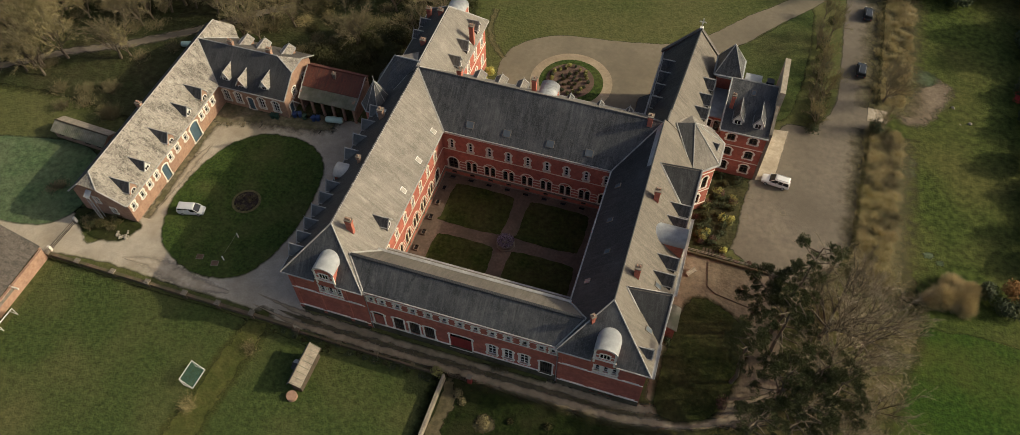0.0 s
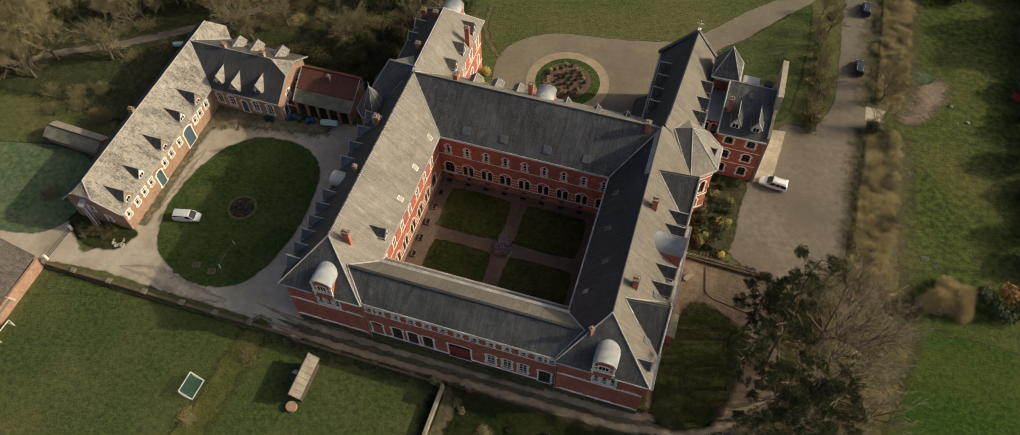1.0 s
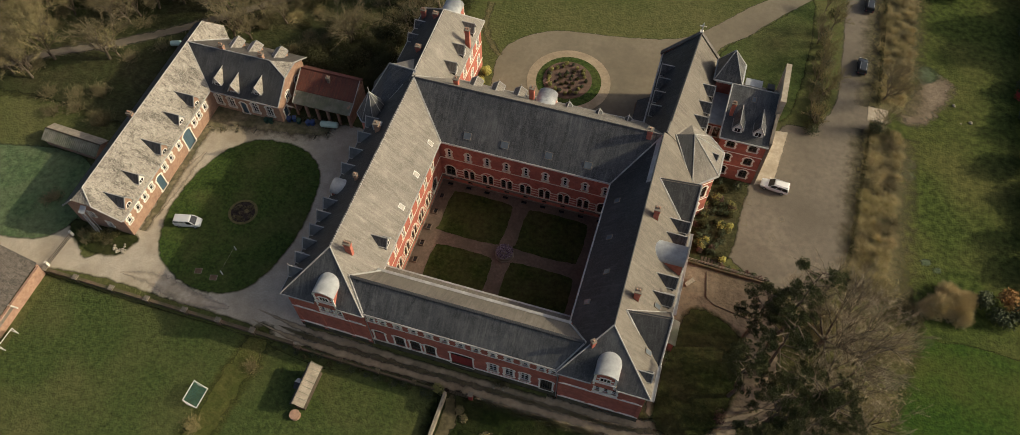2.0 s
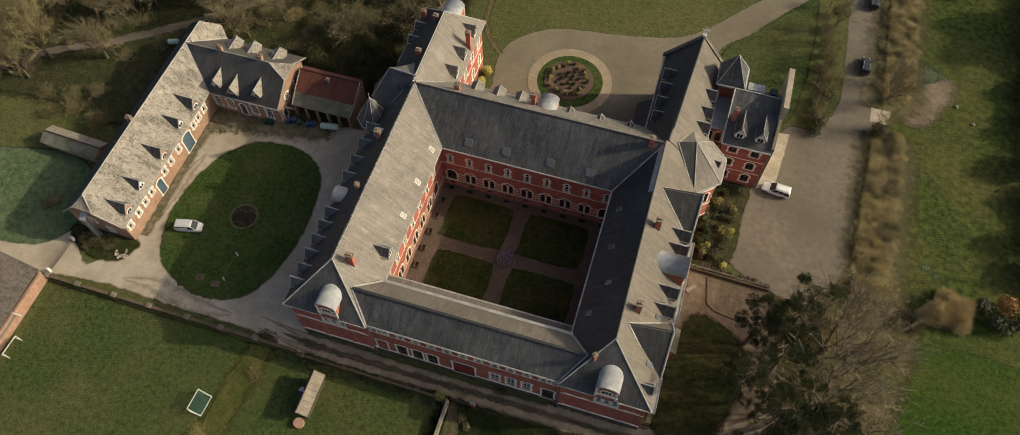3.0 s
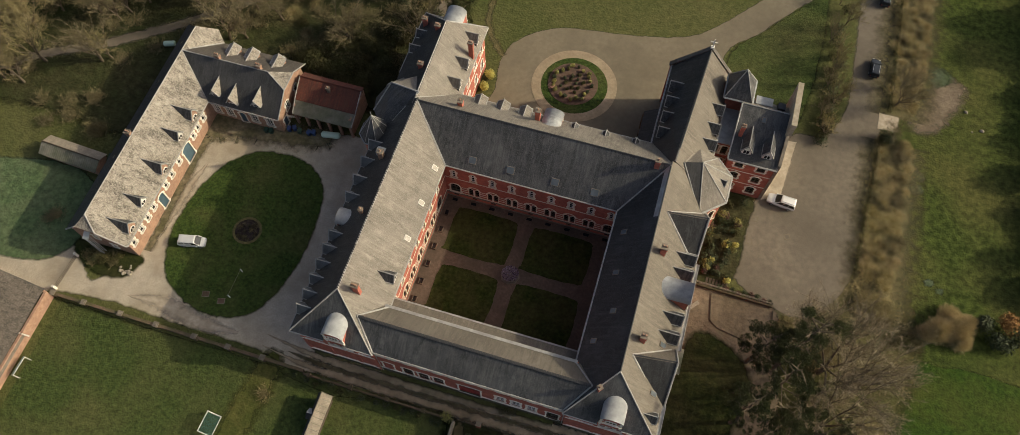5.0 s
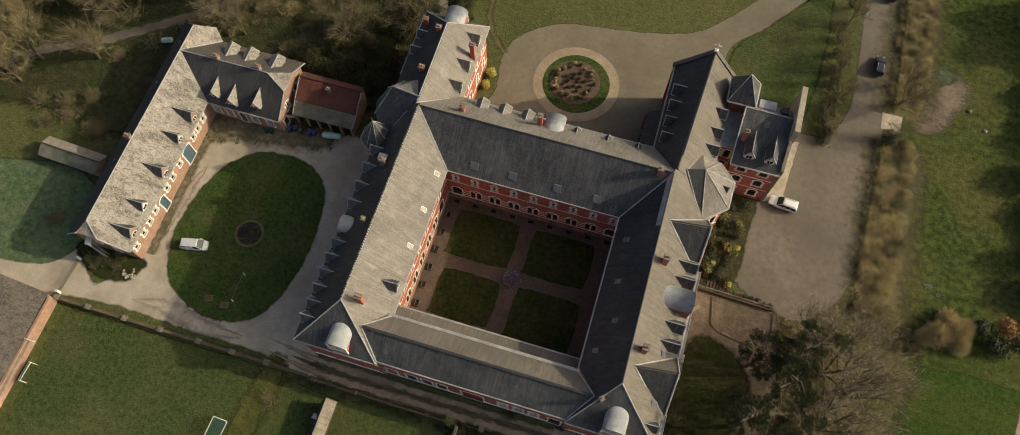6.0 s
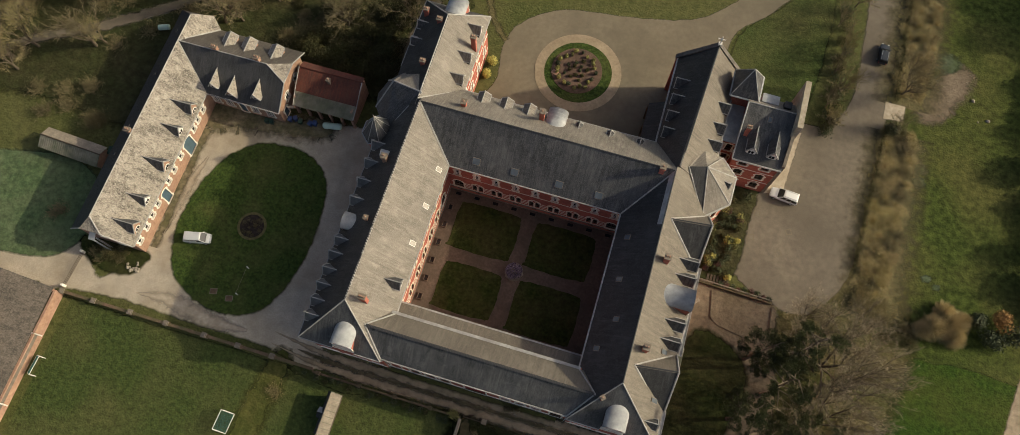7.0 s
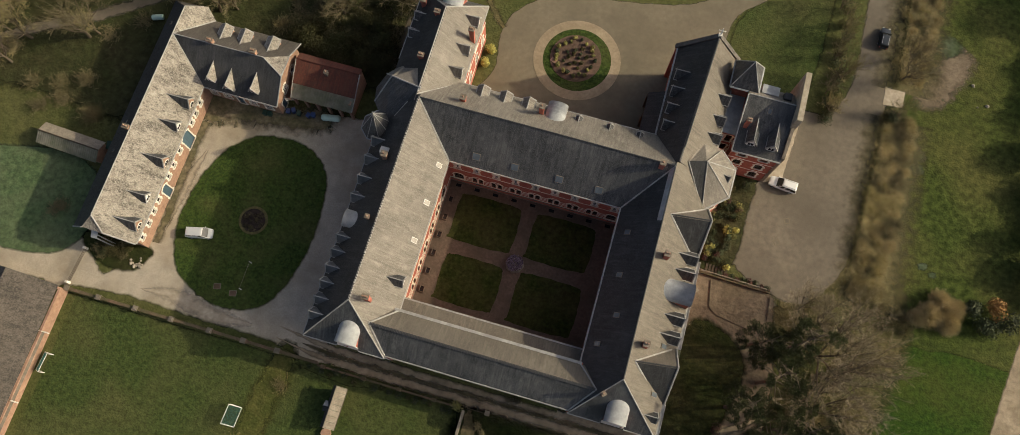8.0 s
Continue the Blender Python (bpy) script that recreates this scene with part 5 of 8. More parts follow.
for k in range(8):
    p, q = octa[k], octa[(k + 1) % 8]
    part("turret_roof", slab([(*p, 12.3), (*q, 12.3), (OX, OY, 17.4)], 0.1), SLATE, turret)
    cap(turret, (*p, 12.3), (OX, OY, 17.4), 0.055)
    cap(turret, (*p, 12.25), (*q, 12.25), 0.13, ZINC, name="eave_gutter")
cap(turret, (OX, OY, 17.3), (OX, OY, 18.4), 0.05, name="finial")

# ---- chapel, apse, tower and the red house ----
chapel = thing("chapel", 43, 48, 0, "red brick chapel with a long slate roof and stone gable", "chapel")
CX, CZ = 42.8, 17.9
# West slate darkened and east slate lightened to follow the sun.
slope(chapel, [(CX - 0.9, 34.5, CZ), (43.4, 57.0, CZ), (37.9, 57.0, 11.5), (37.9, 34.5, 11.5)], SHADE_SIDE_SLATE, "dark slate slope with four dormers")
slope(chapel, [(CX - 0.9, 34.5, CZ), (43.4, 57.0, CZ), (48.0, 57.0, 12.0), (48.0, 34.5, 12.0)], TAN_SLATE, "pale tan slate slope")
cap(chapel, (CX - 0.6, 37, CZ), (43.4, 57, CZ), 0.11, SLATE)
gutter(chapel, (37.85, 40.6, 11.4), (37.85, 57, 11.4), 0.2)
gutter(chapel, (48.05, 40.6, 11.9), (48.05, 57, 11.9), 0.16)
facade(chapel, 38.4, 57, -90, 17, 0, 11.3, [(u, 1.3, 4.0, 8.5, 0.65, "dark") for u in (2.5, 6, 9.5, 13)])
facade(chapel, 47.4, 38, 90, 19, 0, 11.8, [(u, 1.2, 6.0, 9.0, 0.6, "dark") for u in (4.5, 8)])
bm = bmesh.new()
ps = [(37.6, 0), (48.2, 0), (48.2, 11.9), (43.4, CZ), (37.6, 11.4)]
fr = [bm.verts.new((x, 57.55, z)) for x, z in ps]
bk = [bm.verts.new((x, 57.0, z)) for x, z in ps]
bm.faces.new(fr)
bm.faces.new(bk[::-1])
for k in range(5):
    bm.faces.new((fr[k], bk[k], bk[(k + 1) % 5], fr[(k + 1) % 5]))
part("gable_wall", bm, BRICK, chapel)
for x, z in ((37.35, 11.45), (48.45, 11.95)):
    part("gable_coping", slab([(x, 56.9, z), (43.4, 56.9, CZ + 0.3), (43.4, 57.68, CZ + 0.3), (x, 57.68, z)], 0.24), COPING, chapel)
part("cross", boxes((43.32, 43.48, 57.2, 57.34, CZ + 0.2, CZ + 2.3), (42.8, 44.0, 57.21, 57.33, CZ + 1.5, CZ + 1.68), (43.1, 43.7, 57.0, 57.54, CZ + 0.1, CZ + 0.5)), STONE, chapel, "pale stone cross on the gable")
for y in (51.2, 48.1, 45.0, 41.9):
    dormer(chapel, 38.5, y, 12.2, -90, 1.6, 1.2, 1.5, 2.6, 1.22)
for y in (48.8, 45.0, 41.8):
    dormer(chapel, 47.7, y, 12.4, 90, 1.6, 1.2, 1.3, 2.5, 1.2)
part("annex_wall", boxes((35.7, 38.35, 42.4, 50.6, 0, 5.0)), MOSSY_BRICK, chapel)
part("annex_roof", slab([(38.4, 42.2, 7.4), (38.4, 50.8, 7.4), (35.4, 50.8, 5.0), (35.4, 42.2, 5.0)], 0.15), SHADE_SIDE_SLATE, chapel, "dark slate lean-to roof")
for y in (42.6, 46.5, 50.4):
    part("buttress", boxes((35.2, 35.75, y - 0.3, y + 0.3, 0, 4.6)), MOSSY_BRICK, chapel)
# apse
ring_pts = [(47.9, 29.9), (51.6, 33.2), (51.7, 38.0), (48.9, 40.8)]
T, R1 = (46.2, 36.1, 16.9), (43.4, 35.4, 16.75)
AZ = 11.7
for p, q in zip(ring_pts, ring_pts[1:]):
    slope(chapel, [T, (*p, AZ), (*q, AZ)], SUN_SIDE_SLATE, "pale slate facet of the apse roof")
    gutter(chapel, (*p, AZ - 0.05), (*q, AZ - 0.05), 0.2)
# South facet of the apse darkened in colour as unlit.
slope(chapel, [T, R1, (*ring_pts[0], AZ)], SHADE_SIDE_SLATE)
slope(chapel, [T, R1, (45.5, 40.5, 14.6), (*ring_pts[3], AZ)], SUN_SIDE_SLATE)
for p in ring_pts:
    cap(chapel, T, (*p, AZ), 0.1)
cap(chapel, R1, (*ring_pts[0], AZ + 0.05), 0.1)
for p, q in zip(ring_pts, ring_pts[1:]):
    pv, qv = Vector(p), Vector(q)
    c = Vector((46.5, 35.5))
    pv, qv = c + (pv - c) * 0.9, c + (qv - c) * 0.9
    d = qv - pv
    facade(chapel, pv.x, pv.y, math.degrees(math.atan2(d.y, d.x)), d.length, 0, AZ - 0.1, [(d.length / 2 + s, 1.0, 6.0, 9.0, 0.5, "dark") for s in (-0.85, 0.85)] + [(d.length / 2, 1.4, 2.0, 4.6, 0.6, "dark")])
    for z in (9.9, 5.2, 1.6):
        band(chapel, pv.x, pv.y, math.degrees(math.atan2(d.y, d.x)), 0, d.length, z)
dormer(chapel, 50.6, 35.9, 12.2, 80, 0.8, 0.7, 0.6, 1.4, 1.1)
# linking flat-roofed passage
facade(chapel, 47.4, 44.6, 0, 3.5, 0, 10.6, [(u, 1.0, zb, zb + 2.4, 0.1, "dark") for u in (0.95, 2.5) for zb in (7.4, 3.6)], name="passage_wall")
part("passage", boxes((47.4, 51.0, 45.0, 51.6, 0, 10.6)), BRICK, chapel)
part("passage_roof", boxes((47.3, 51.1, 44.4, 51.6, 10.6, 10.85)), ZINC, chapel, "smooth blue-grey zinc flat roof")

tower = thing("tower", 49.7, 53.4, 0, "square red brick tower with pyramid slate roof", "tower")
part("wall", boxes((47.9, 51.6, 51.5, 55.3, 0, 14.2)), BRICK, tower)
c4 = [(47.4, 51.0), (52.1, 51.0), (52.1, 55.8), (47.4, 55.8)]
for p, q in zip(c4, c4[1:] + c4[:1]):
    part("roof_slope", slab([(*p, 14.3), (*q, 14.3), (49.6, 53.6, 19.3)], 0.15), SLATE, tower)
    cap(tower, (*p, 14.3), (49.6, 53.6, 19.3), 0.09)
    cap(tower, (*p, 14.2), (*q, 14.2), 0.2, ZINC, name="gutter")
band(tower, 47.9, 51.5, 0, 0, 3.7, 13.4)

house = thing("red_house", 54.5, 46, 0, "three-storey red brick house with two white dormers", "house")
slope(house, [(50.5, 41.5, 11.2), (58.6, 41.5, 11.2), (58.6, 50.2, 15.0), (50.5, 50.2, 15.0)], label="blue-grey slate slope")
slope(house, [(50.5, 50.2, 15.0), (58.6, 50.2, 15.0), (58.6, 53.2, 12.6), (50.5, 53.2, 12.6)], SUN_SIDE_SLATE)
ops = [(u, 1.35, zb, zb + h, 0.3, "dark") for u in (1.9, 5.6) for zb, h in ((8.6, 1.6), (4.9, 1.9), (1.2, 2.1))]
facade(house, 50.8, 42.1, 0, 7.6, 0, 11.1, ops)
for z in (10.6, 7.4, 3.9):
    band(house, 50.8, 42.1, 0, 0, 7.6, z, 0.14)
facade(house, 58.4, 42.1, 90, 11, 0, 11.1, [])
facade(house, 50.8, 53.1, -90, 11, 0, 11.1, [(8.5, 1.0, 8.4, 10.0, 0.2, "dark"), (8.5, 1.0, 4.6, 6.6, 0.2, "dark")])
facade(house, 58.4, 53.0, 180, 7.6, 0, 12.4, [])
bm = bmesh.new()
ps = [(42.0, 0), (50.0, 0), (50.0, 15.6), (42.0, 11.9)]
fr = [bm.verts.new((58.45, a, b)) for a, b in ps]
bk = [bm.verts.new((58.95, a, b)) for a, b in ps]
bm.faces.new(fr[::-1])
bm.faces.new(bk)
for k in range(4):
    bm.faces.new((fr[k], fr[(k + 1) % 4], bk[(k + 1) % 4], bk[k]))
part("gable_wall", bm, GREY_STONE, house)
part("high_wall", boxes((58.3, 59.2, 46.8, 55.4, 0, 17.0)), BUFF_STONE, house, "tall buff rendered end wall")
gutter(house, (50.5, 41.45, 11.1), (58.6, 41.45, 11.1), 0.16)
cap(house, (50.45, 41.5, 11.25), (50.45, 50.2, 15.05), 0.14, name="verge")
cap(house, (50.5, 50.2, 15.05), (58.5, 50.2, 15.05), 0.1)
for x in (53.0, 56.4):
    dormer(house, x, 42.9, 11.8, 0, 1.6, 1.1, 1.4, 3.8, 0.44, WHITE, SLATE)
chimney(house, 51.4, 45.4, 12, 15.7, 0, 0.6, 0.5, 2)
skylight(house, 54.5, 48.4, 11.2 + 0.437 * 6.9 + 0.03, 0, -1, 0.437, 0.7, 0.9)
part("roof_plant", boxes((52.6, 55.4, 51.4, 53.0, 12.6, 14.2)), ZINC, house)
part("vent", boxes((56.2, 57.4, 51.0, 52.2, 12.6, 14.8)), SLATE, house)

# ---- stable range ----
stable = thing("stable_range", -46, 20, 0, "weathered brick stable range with lichened slate roof", "building")
SR, SE = 9.8, 5.4
slope(stable, [(-46.6, 2.4, SR), (-46.6, 38, SR), (-40.0, 31.0, SE), (-40.0, 0.3, SE), (-44.6, 0.3, 8.0)], OLD_SLATE, "sun-lightened lichened slate slope with dormers")
# The west slope's shade is put into its slate colour.
slope(stable, [(-46.6, 2.4, SR), (-46.6, 41.8, SR), (-51.3, 44.4, SE), (-51.3, 0.3, SE), (-48.1, 0.3, 8.4)], SHADE_SIDE_SLATE)
slope(stable, [(-46.6, 2.4, SR), (-44.6, 0.2, 8.0), (-48.1, 0.2, 8.4)], OLD_SLATE)
slope(stable, [(-46.6, 36.3, SR), (-29.9, 36.4, SR), (-26.3, 38.4, 8.4), (-26.3, 42.3, 5.8), (-42.7, 42.3, 5.8)], BROWN_SLATE, "brown-grey slate slope towards the wood")
slope(stable, [(-46.6, 36.3, SR), (-29.9, 36.4, SR), (-26.3, 34.4, 8.4), (-26.3, 29.9, SE), (-40.3, 29.9, SE)], MID_SLATE, "dark slate slope with three pointed dormers")
slope(stable, [(-46.6, 36.3, SR), (-46.6, 41.8, SR), (-44.0, 43.9, 7.4), (-42.5, 42.3, 5.8)], OLD_SLATE)
slope(stable, [(-46.6, 41.8, SR), (-44.0, 43.9, 7.4), (-46.0, 44.6, SE), (-51.3, 44.4, SE)], BROWN_SLATE)
slope(stable, [(-29.9, 36.4, SR), (-26.3, 34.4, 8.4), (-26.3, 38.4, 8.4)], OLD_SLATE, "pale half-hip above the gable")
bm = bmesh.new()
ps = [(30.6, 5.0), (41.4, 5.0), (41.4, 6.2), (38.4, 8.3), (34.4, 8.3), (30.6, 5.7)]
fr = [bm.verts.new((-26.9, a, b)) for a, b in ps]
bk = [bm.verts.new((-27.3, a, b)) for a, b in ps]
bm.faces.new(fr)
bm.faces.new(bk[::-1])
for k in range(6):
    bm.faces.new((fr[k], bk[k], bk[(k + 1) % 6], fr[(k + 1) % 6]))
part("gable_wall", bm, OLD_BRICK, stable)
for p, q in (((-26.3, 29.9, SE), (-26.3, 34.4, 8.4)), ((-26.3, 34.4, 8.4), (-26.3, 38.4, 8.4)), ((-26.3, 38.4, 8.4), (-26.3, 42.3, 5.8)), ((-29.9, 36.4, SR), (-26.3, 34.4, 8.4)), ((-46.6, 36.3, SR), (-42.5, 42.3, 5.9))):
    cap(stable, p, q, 0.12, name="verge")
for p, q in (((-46.6, 2.4, SR), (-46.6, 41.8, SR)), ((-46.6, 36.3, SR), (-29.9, 36.4, SR)), ((-46.6, 36.3, SR), (-40.2, 30.2, SE + 0.1)), ((-46.6, 41.8, SR), (-46, 44.6, SE))):
    cap(stable, p, q, 0.1)
for p, q in (((-46.6, 2.3, SR), (-44.6, 0.2, 8.0)), ((-44.6, 0.2, 8.0), (-40.0, 0.2, SE)), ((-48.1, 0.2, 8.4), (-51.3, 0.2, SE))):
    cap(stable, p, q, 0.13, name="verge")
gutter(stable, (-39.95, 0.3, SE - 0.1), (-39.95, 29.6, SE - 0.1))
gutter(stable, (-40.2, 29.8, SE - 0.1), (-26.3, 29.8, SE - 0.1))
ops = [(y - 0.8, 0.85, 2.7, 4.2, 0.0, "white") for y in (1.9, 4.5, 6.7, 8.8, 13.2, 15.4, 18.1, 23.6, 25.4, 27.5)]
ops += [(11.0 - 0.8, 1.5, 0.1, 3.6, 0.3, "blue"), (20.8 - 0.8, 2.3, 0.1, 4.2, 0.4, "blue")]
facade(stable, -40.5, 0.8, 90, 29.8, 0, SE - 0.1, ops, OLD_BRICK)
band(stable, -40.5, 0.8, 90, 0, 29.8, 5.0, 0.3, 0.12)
facade(stable, -50.8, 0.8, 0, 10.3, 0, SE - 0.1, [(4.0, 0.8, 3.2, 4.6, 0.0, "white"), (6.5, 0.8, 1.2, 2.6, 0.0, "white")], OLD_BRICK)
bm = bmesh.new()
ps = [(-50.8, SE - 0.1), (-40.5, SE - 0.1), (-44.8, 7.8), (-48.0, 8.2)]
fr = [bm.verts.new((x, 0.8, z)) for x, z in ps]
bk = [bm.verts.new((x, 1.2, z)) for x, z in ps]
bm.faces.new(fr)
bm.faces.new(bk[::-1])
for k in range(4):
    bm.faces.new((fr[k], bk[k], bk[(k + 1) % 4], fr[(k + 1) % 4]))
part("gable_wall", bm, OLD_BRICK, stable)
facade(stable, -50.8, 43.9, -90, 43.1, 0, SE - 0.1, [], OLD_BRICK)
ops = [(u, 1.2, 1.1, 3.8, 0.3, "white") for u in (0.95, 3.5, 8.4, 11.4)] + [(6.0, 1.1, 0.1, 3.2, 0.3, "blue")]
facade(stable, -40.5, 30.6, 0, 13.6, 0, SE - 0.1, ops, OLD_BRICK)
facade(stable, -26.9, 30.6, 90, 10.8, 0, 5.0, [(3.6, 1.2, 2.7, 4.8, 0.3, "white"), (7.4, 1.0, 2.9, 4.8, 0.3, "white"), (1.7, 1.1, 0.1, 2.4, 0.0, "blue")], OLD_BRICK)
facade(stable, -26.9, 41.4, 180, 20, 0, SE - 0.1, [], OLD_BRICK)
for y, big in ((26.0, 1), (21.4, 0), (14.8, 1), (8.1, 0), (3.3, 1)):
    if big:
        dormer(stable, -40.45, y, 4.6, 90, 1.9, 2.0, 1.5, 4.4, 0.667, OLD_BRICK, SLATE, True)
    else:
        dormer(stable, -40.8, y, 5.9, 90, 1.6, 0.7, 1.3, 3.4, 0.667, WHITE, SLATE)
for x, big in ((-38.7, 0), (-35.3, 1), (-30.7, 0)):
    dormer(stable, x, 30.5 if big else 31.0, 4.6 if big else 6.1, 0, 1.9 if big else 1.5, 1.6 if big else 0.7, 1.6 if big else 1.3, 4.4 if big else 3.4, 0.68, OLD_BRICK if big else WHITE, OLD_SLATE)
for x in (-39.0, -35.3, -30.2):
    dormer(stable, x, 40.9, 6.6, 180, 2.0, 1.3, 0.7, 3.0, 0.67, OLD_BRICK, OLD_SLATE)
for y in (39, 30, 19.5, 14):
    skylight(stable, -49.0, y, SR - 0.936 * 2.4 + 0.03, -1, 0, 0.936, 0.5, 0.7)
for x, y, z in ((-39.6, 36.6, 10.7), (-31.7, 36.7, 10.7), (-47.3, 18.0, 10.2)):
    chimney(stable, x, y, 8.5, z, 0, 0.9, 0.6, 2, OLD_BRICK)

shelter = thing("red_roofed_shelter", -20, 37, 0, "open brick cart shelter with clay tile roof", "shed")
slope(shelter, [(-26.1, 40.9, 5.2), (-14.4, 40.9, 5.2), (-14.1, 39.3, 6.3), (-25.9, 39.2, 6.3)], PANTILE)
slope(shelter, [(-25.9, 39.2, 6.3), (-14.1, 39.3, 6.3), (-13.9, 35.3, 4.7), (-25.6, 35.2, 4.7)], PANTILE, "dark red clay tile slope")
slope(shelter, [(-25.6, 35.3, 4.6), (-13.9, 35.4, 4.6), (-13.9, 32.9, 3.8), (-25.2, 32.7, 3.8)], CORRUGATED, "mossy grey corrugated lower roof")
part("wall", boxes((-25.6, -14.4, 40.2, 40.6, 0, 5.0), (-25.6, -25.2, 34, 40.2, 0, 4.4), (-14.8, -14.4, 34, 40.2, 0, 4.4)), OLD_BRICK, shelter)
for p, q in (((-25.9, 39.2, 6.4), (-25.6, 35.2, 4.8)), ((-25.6, 35.2, 4.7), (-25.2, 32.7, 3.9)), ((-14.1, 39.3, 6.4), (-13.9, 35.3, 4.8)), ((-13.9, 35.3, 4.7), (-13.9, 32.9, 3.9))):
    cap(shelter, p, q, 0.09, name="verge")
cap(shelter, (-25.9, 39.2, 6.38), (-14.1, 39.3, 6.38), 0.12, PANTILE)
chimney(shelter, -19.8, 37.9, 5.2, 6.9, 0, 0.5, 0.5, 1, GREY_STONE)
for k in range(24):
    part("sheet_rib", boxes((-25.3 + k * 0.48, -25.22 + k * 0.48, 32.75, 35.2, 3.85, 3.9), m=Matrix.Translation((0, 0, 0)) @ Matrix(((1, 0, 0, 0), (0, 1, 0, 0), (0, 0.32, 1, -0.32 * 32.75), (0, 0, 0, 1)))), CORRUGATED, shelter)
for k in range(6):
    part("post", boxes((-25.1 + k * 2.15 - 0.22, -25.1 + k * 2.15 + 0.22, 33.1, 33.5, 0, 3.7)), OLD_BRICK, shelter)

barn = thing("brick_barn", -60, -22, 0, "long brick barn with grey-brown tiled roof", "barn")
slope(barn, [(-51.1, -9.6, 2.7), (-50.6, -50, 2.7), (-57.8, -50, 6.6), (-58.2, -9.3, 6.6)], FELT, "grey-brown tiled slope")
slope(barn, [(-58.2, -9.3, 6.6), (-57.8, -50, 6.6), (-65, -50, 2.7), (-65.2, -9.3, 2.7)], FELT)
part("wall", boxes((-51.0, -50.6, -50, -10, 0, 2.5), (-64.8, -64.4, -50, -9.8, 0, 2.5), (-64.4, -51.0, -10.2, -9.8, 0, 2.6)), OLD_BRICK, barn)
part("lean_to_ledge", slab([(-50.9, -17.5, 2.4), (-50.9, -50, 2.4), (-50.2, -50, 2.1), (-50.2, -17.5, 2.1)], 0.12), GREY_STONE, barn)
for y in (-17.4, -29):
    part("brace_beam", boxes((-51.2, -49.3, y - 0.1, y + 0.1, 2.3, 2.5)), STONE, barn)

hut = thing("corrugated_hut", -60, 14.5, 0, "long low hut with mossy corrugated roof", "hut")
HM = pose(-60.2, 14.6, 0, 0, 0, -3)
part("wall", boxes((-5.8, 5.6, -1.6, 1.6, 0, 2.15)), OLD_BRICK, hut, m=HM)
gb = bmesh.new()
for u in (5.6, -5.8):
    quad(gb, (u, -1.6, 2.1), (u, 1.6, 2.1), (u, 0, 2.95))
part("gable_end", gb, OLD_BRICK, hut, m=HM)
part("roof_slope", slab([HM @ Vector(p) for p in ((-6, 0, 3.0), (5.8, 0, 3.0), (5.8, 1.9, 2.1), (-6, 1.9, 2.1))], 0.08), PALE_WOOD, hut, "cream weathered sheet slope")
part("roof_slope", slab([HM @ Vector(p) for p in ((-6, 0, 3.0), (5.8, 0, 3.0), (5.8, -2.1, 2.0), (-6, -2.1, 2.0))], 0.08), CORRUGATED, hut, "grey-green corrugated sheet slope")
for k in range(30):
    rb = bmesh.new()
    u = -5.8 + k * 0.395
    tube(rb, (u, -0.15, 2.97), (u, -2.1, 2.04), 0.035, 0.035, 4)
    part("sheet_rib", rb, CORRUGATED, hut, m=HM)
rb = bmesh.new()
tube(rb, (-6.0, 0.0, 3.05), (5.8, 0.0, 3.05), 0.13, 0.13, 6, True)
part("ridge_cap", rb, DARK_WOOD, hut, m=HM)
for u in (-4.2, -1.4, 1.6, 4.2):
    part("opening", boxes((u - 0.6, u + 0.6, -1.63, -1.5, 0.9, 1.7)), GLASS, hut, m=HM)

# ---- boundary wall ----
bw = thing("boundary_wall", -30, -9.6, 0, "old brick garden wall with stone-capped piers", "wall")
part("wall", boxes((-50.6, -5.6, -9.75, -9.45, 0, 1.0)), MOSSY_BRICK, bw)
part("coping", boxes((-50.6, -5.6, -9.85, -9.35, 1.0, 1.1)), MOSSY_BRICK, bw)
for x in (-50.4, -44.6, -37.9, -31.4, -24.6, -18.6, -12.6):
    pr = part("pier", boxes((x - 0.35, x + 0.35, -9.95, -9.25, 0, 1.35)), MOSSY_BRICK, bw)
    part("pier_cap", boxes((x - 0.45, x + 0.45, -10.05, -9.15, 1.35, 1.5), (x - 0.25, x + 0.25, -9.85, -9.35, 1.5, 1.62)), GREY_STONE, pr)
w2 = thing("low_wall", 5, -9.8, 0, "low overgrown brick wall along the lane", "wall")
part("wall", boxes((-5.6, 19.6, -10.1, -9.8, 0, 0.7)), MOSSY_BRICK, w2)
for x in (-4.6, 2.5, 8.6, 14.6):
    part("pier", boxes((x - 0.3, x + 0.3, -10.25, -9.65, 0, 1.1)), MOSSY_BRICK, w2)
fence = thing("timber_fence", 19.8, -15, 0, "bleached timber fence running down the field", "fence")
for k in range(8):
    part("board", boxes((19.55, 19.95, -10.2 - (k + 1) * 2.0 + 0.03, -10.2 - k * 2.0, 0.0, 1.5)), PALE_WOOD, fence)
post = thing("gate_post", 23.6, -9.6, 0, "red painted gate post beside the lane", "post")
part("shaft", boxes((23.3, 23.9, -9.9, -9.3, 0, 1.8)), RED_DOOR, post)
part("post_cap", boxes((23.2, 24.0, -10.0, -9.2, 1.8, 1.95)), GREY_STONE, post)

plq = thing("bed_plaque", 17.3, 54.6, 0.2, "rusty square plate at the edge of the entrance bed", "plate")
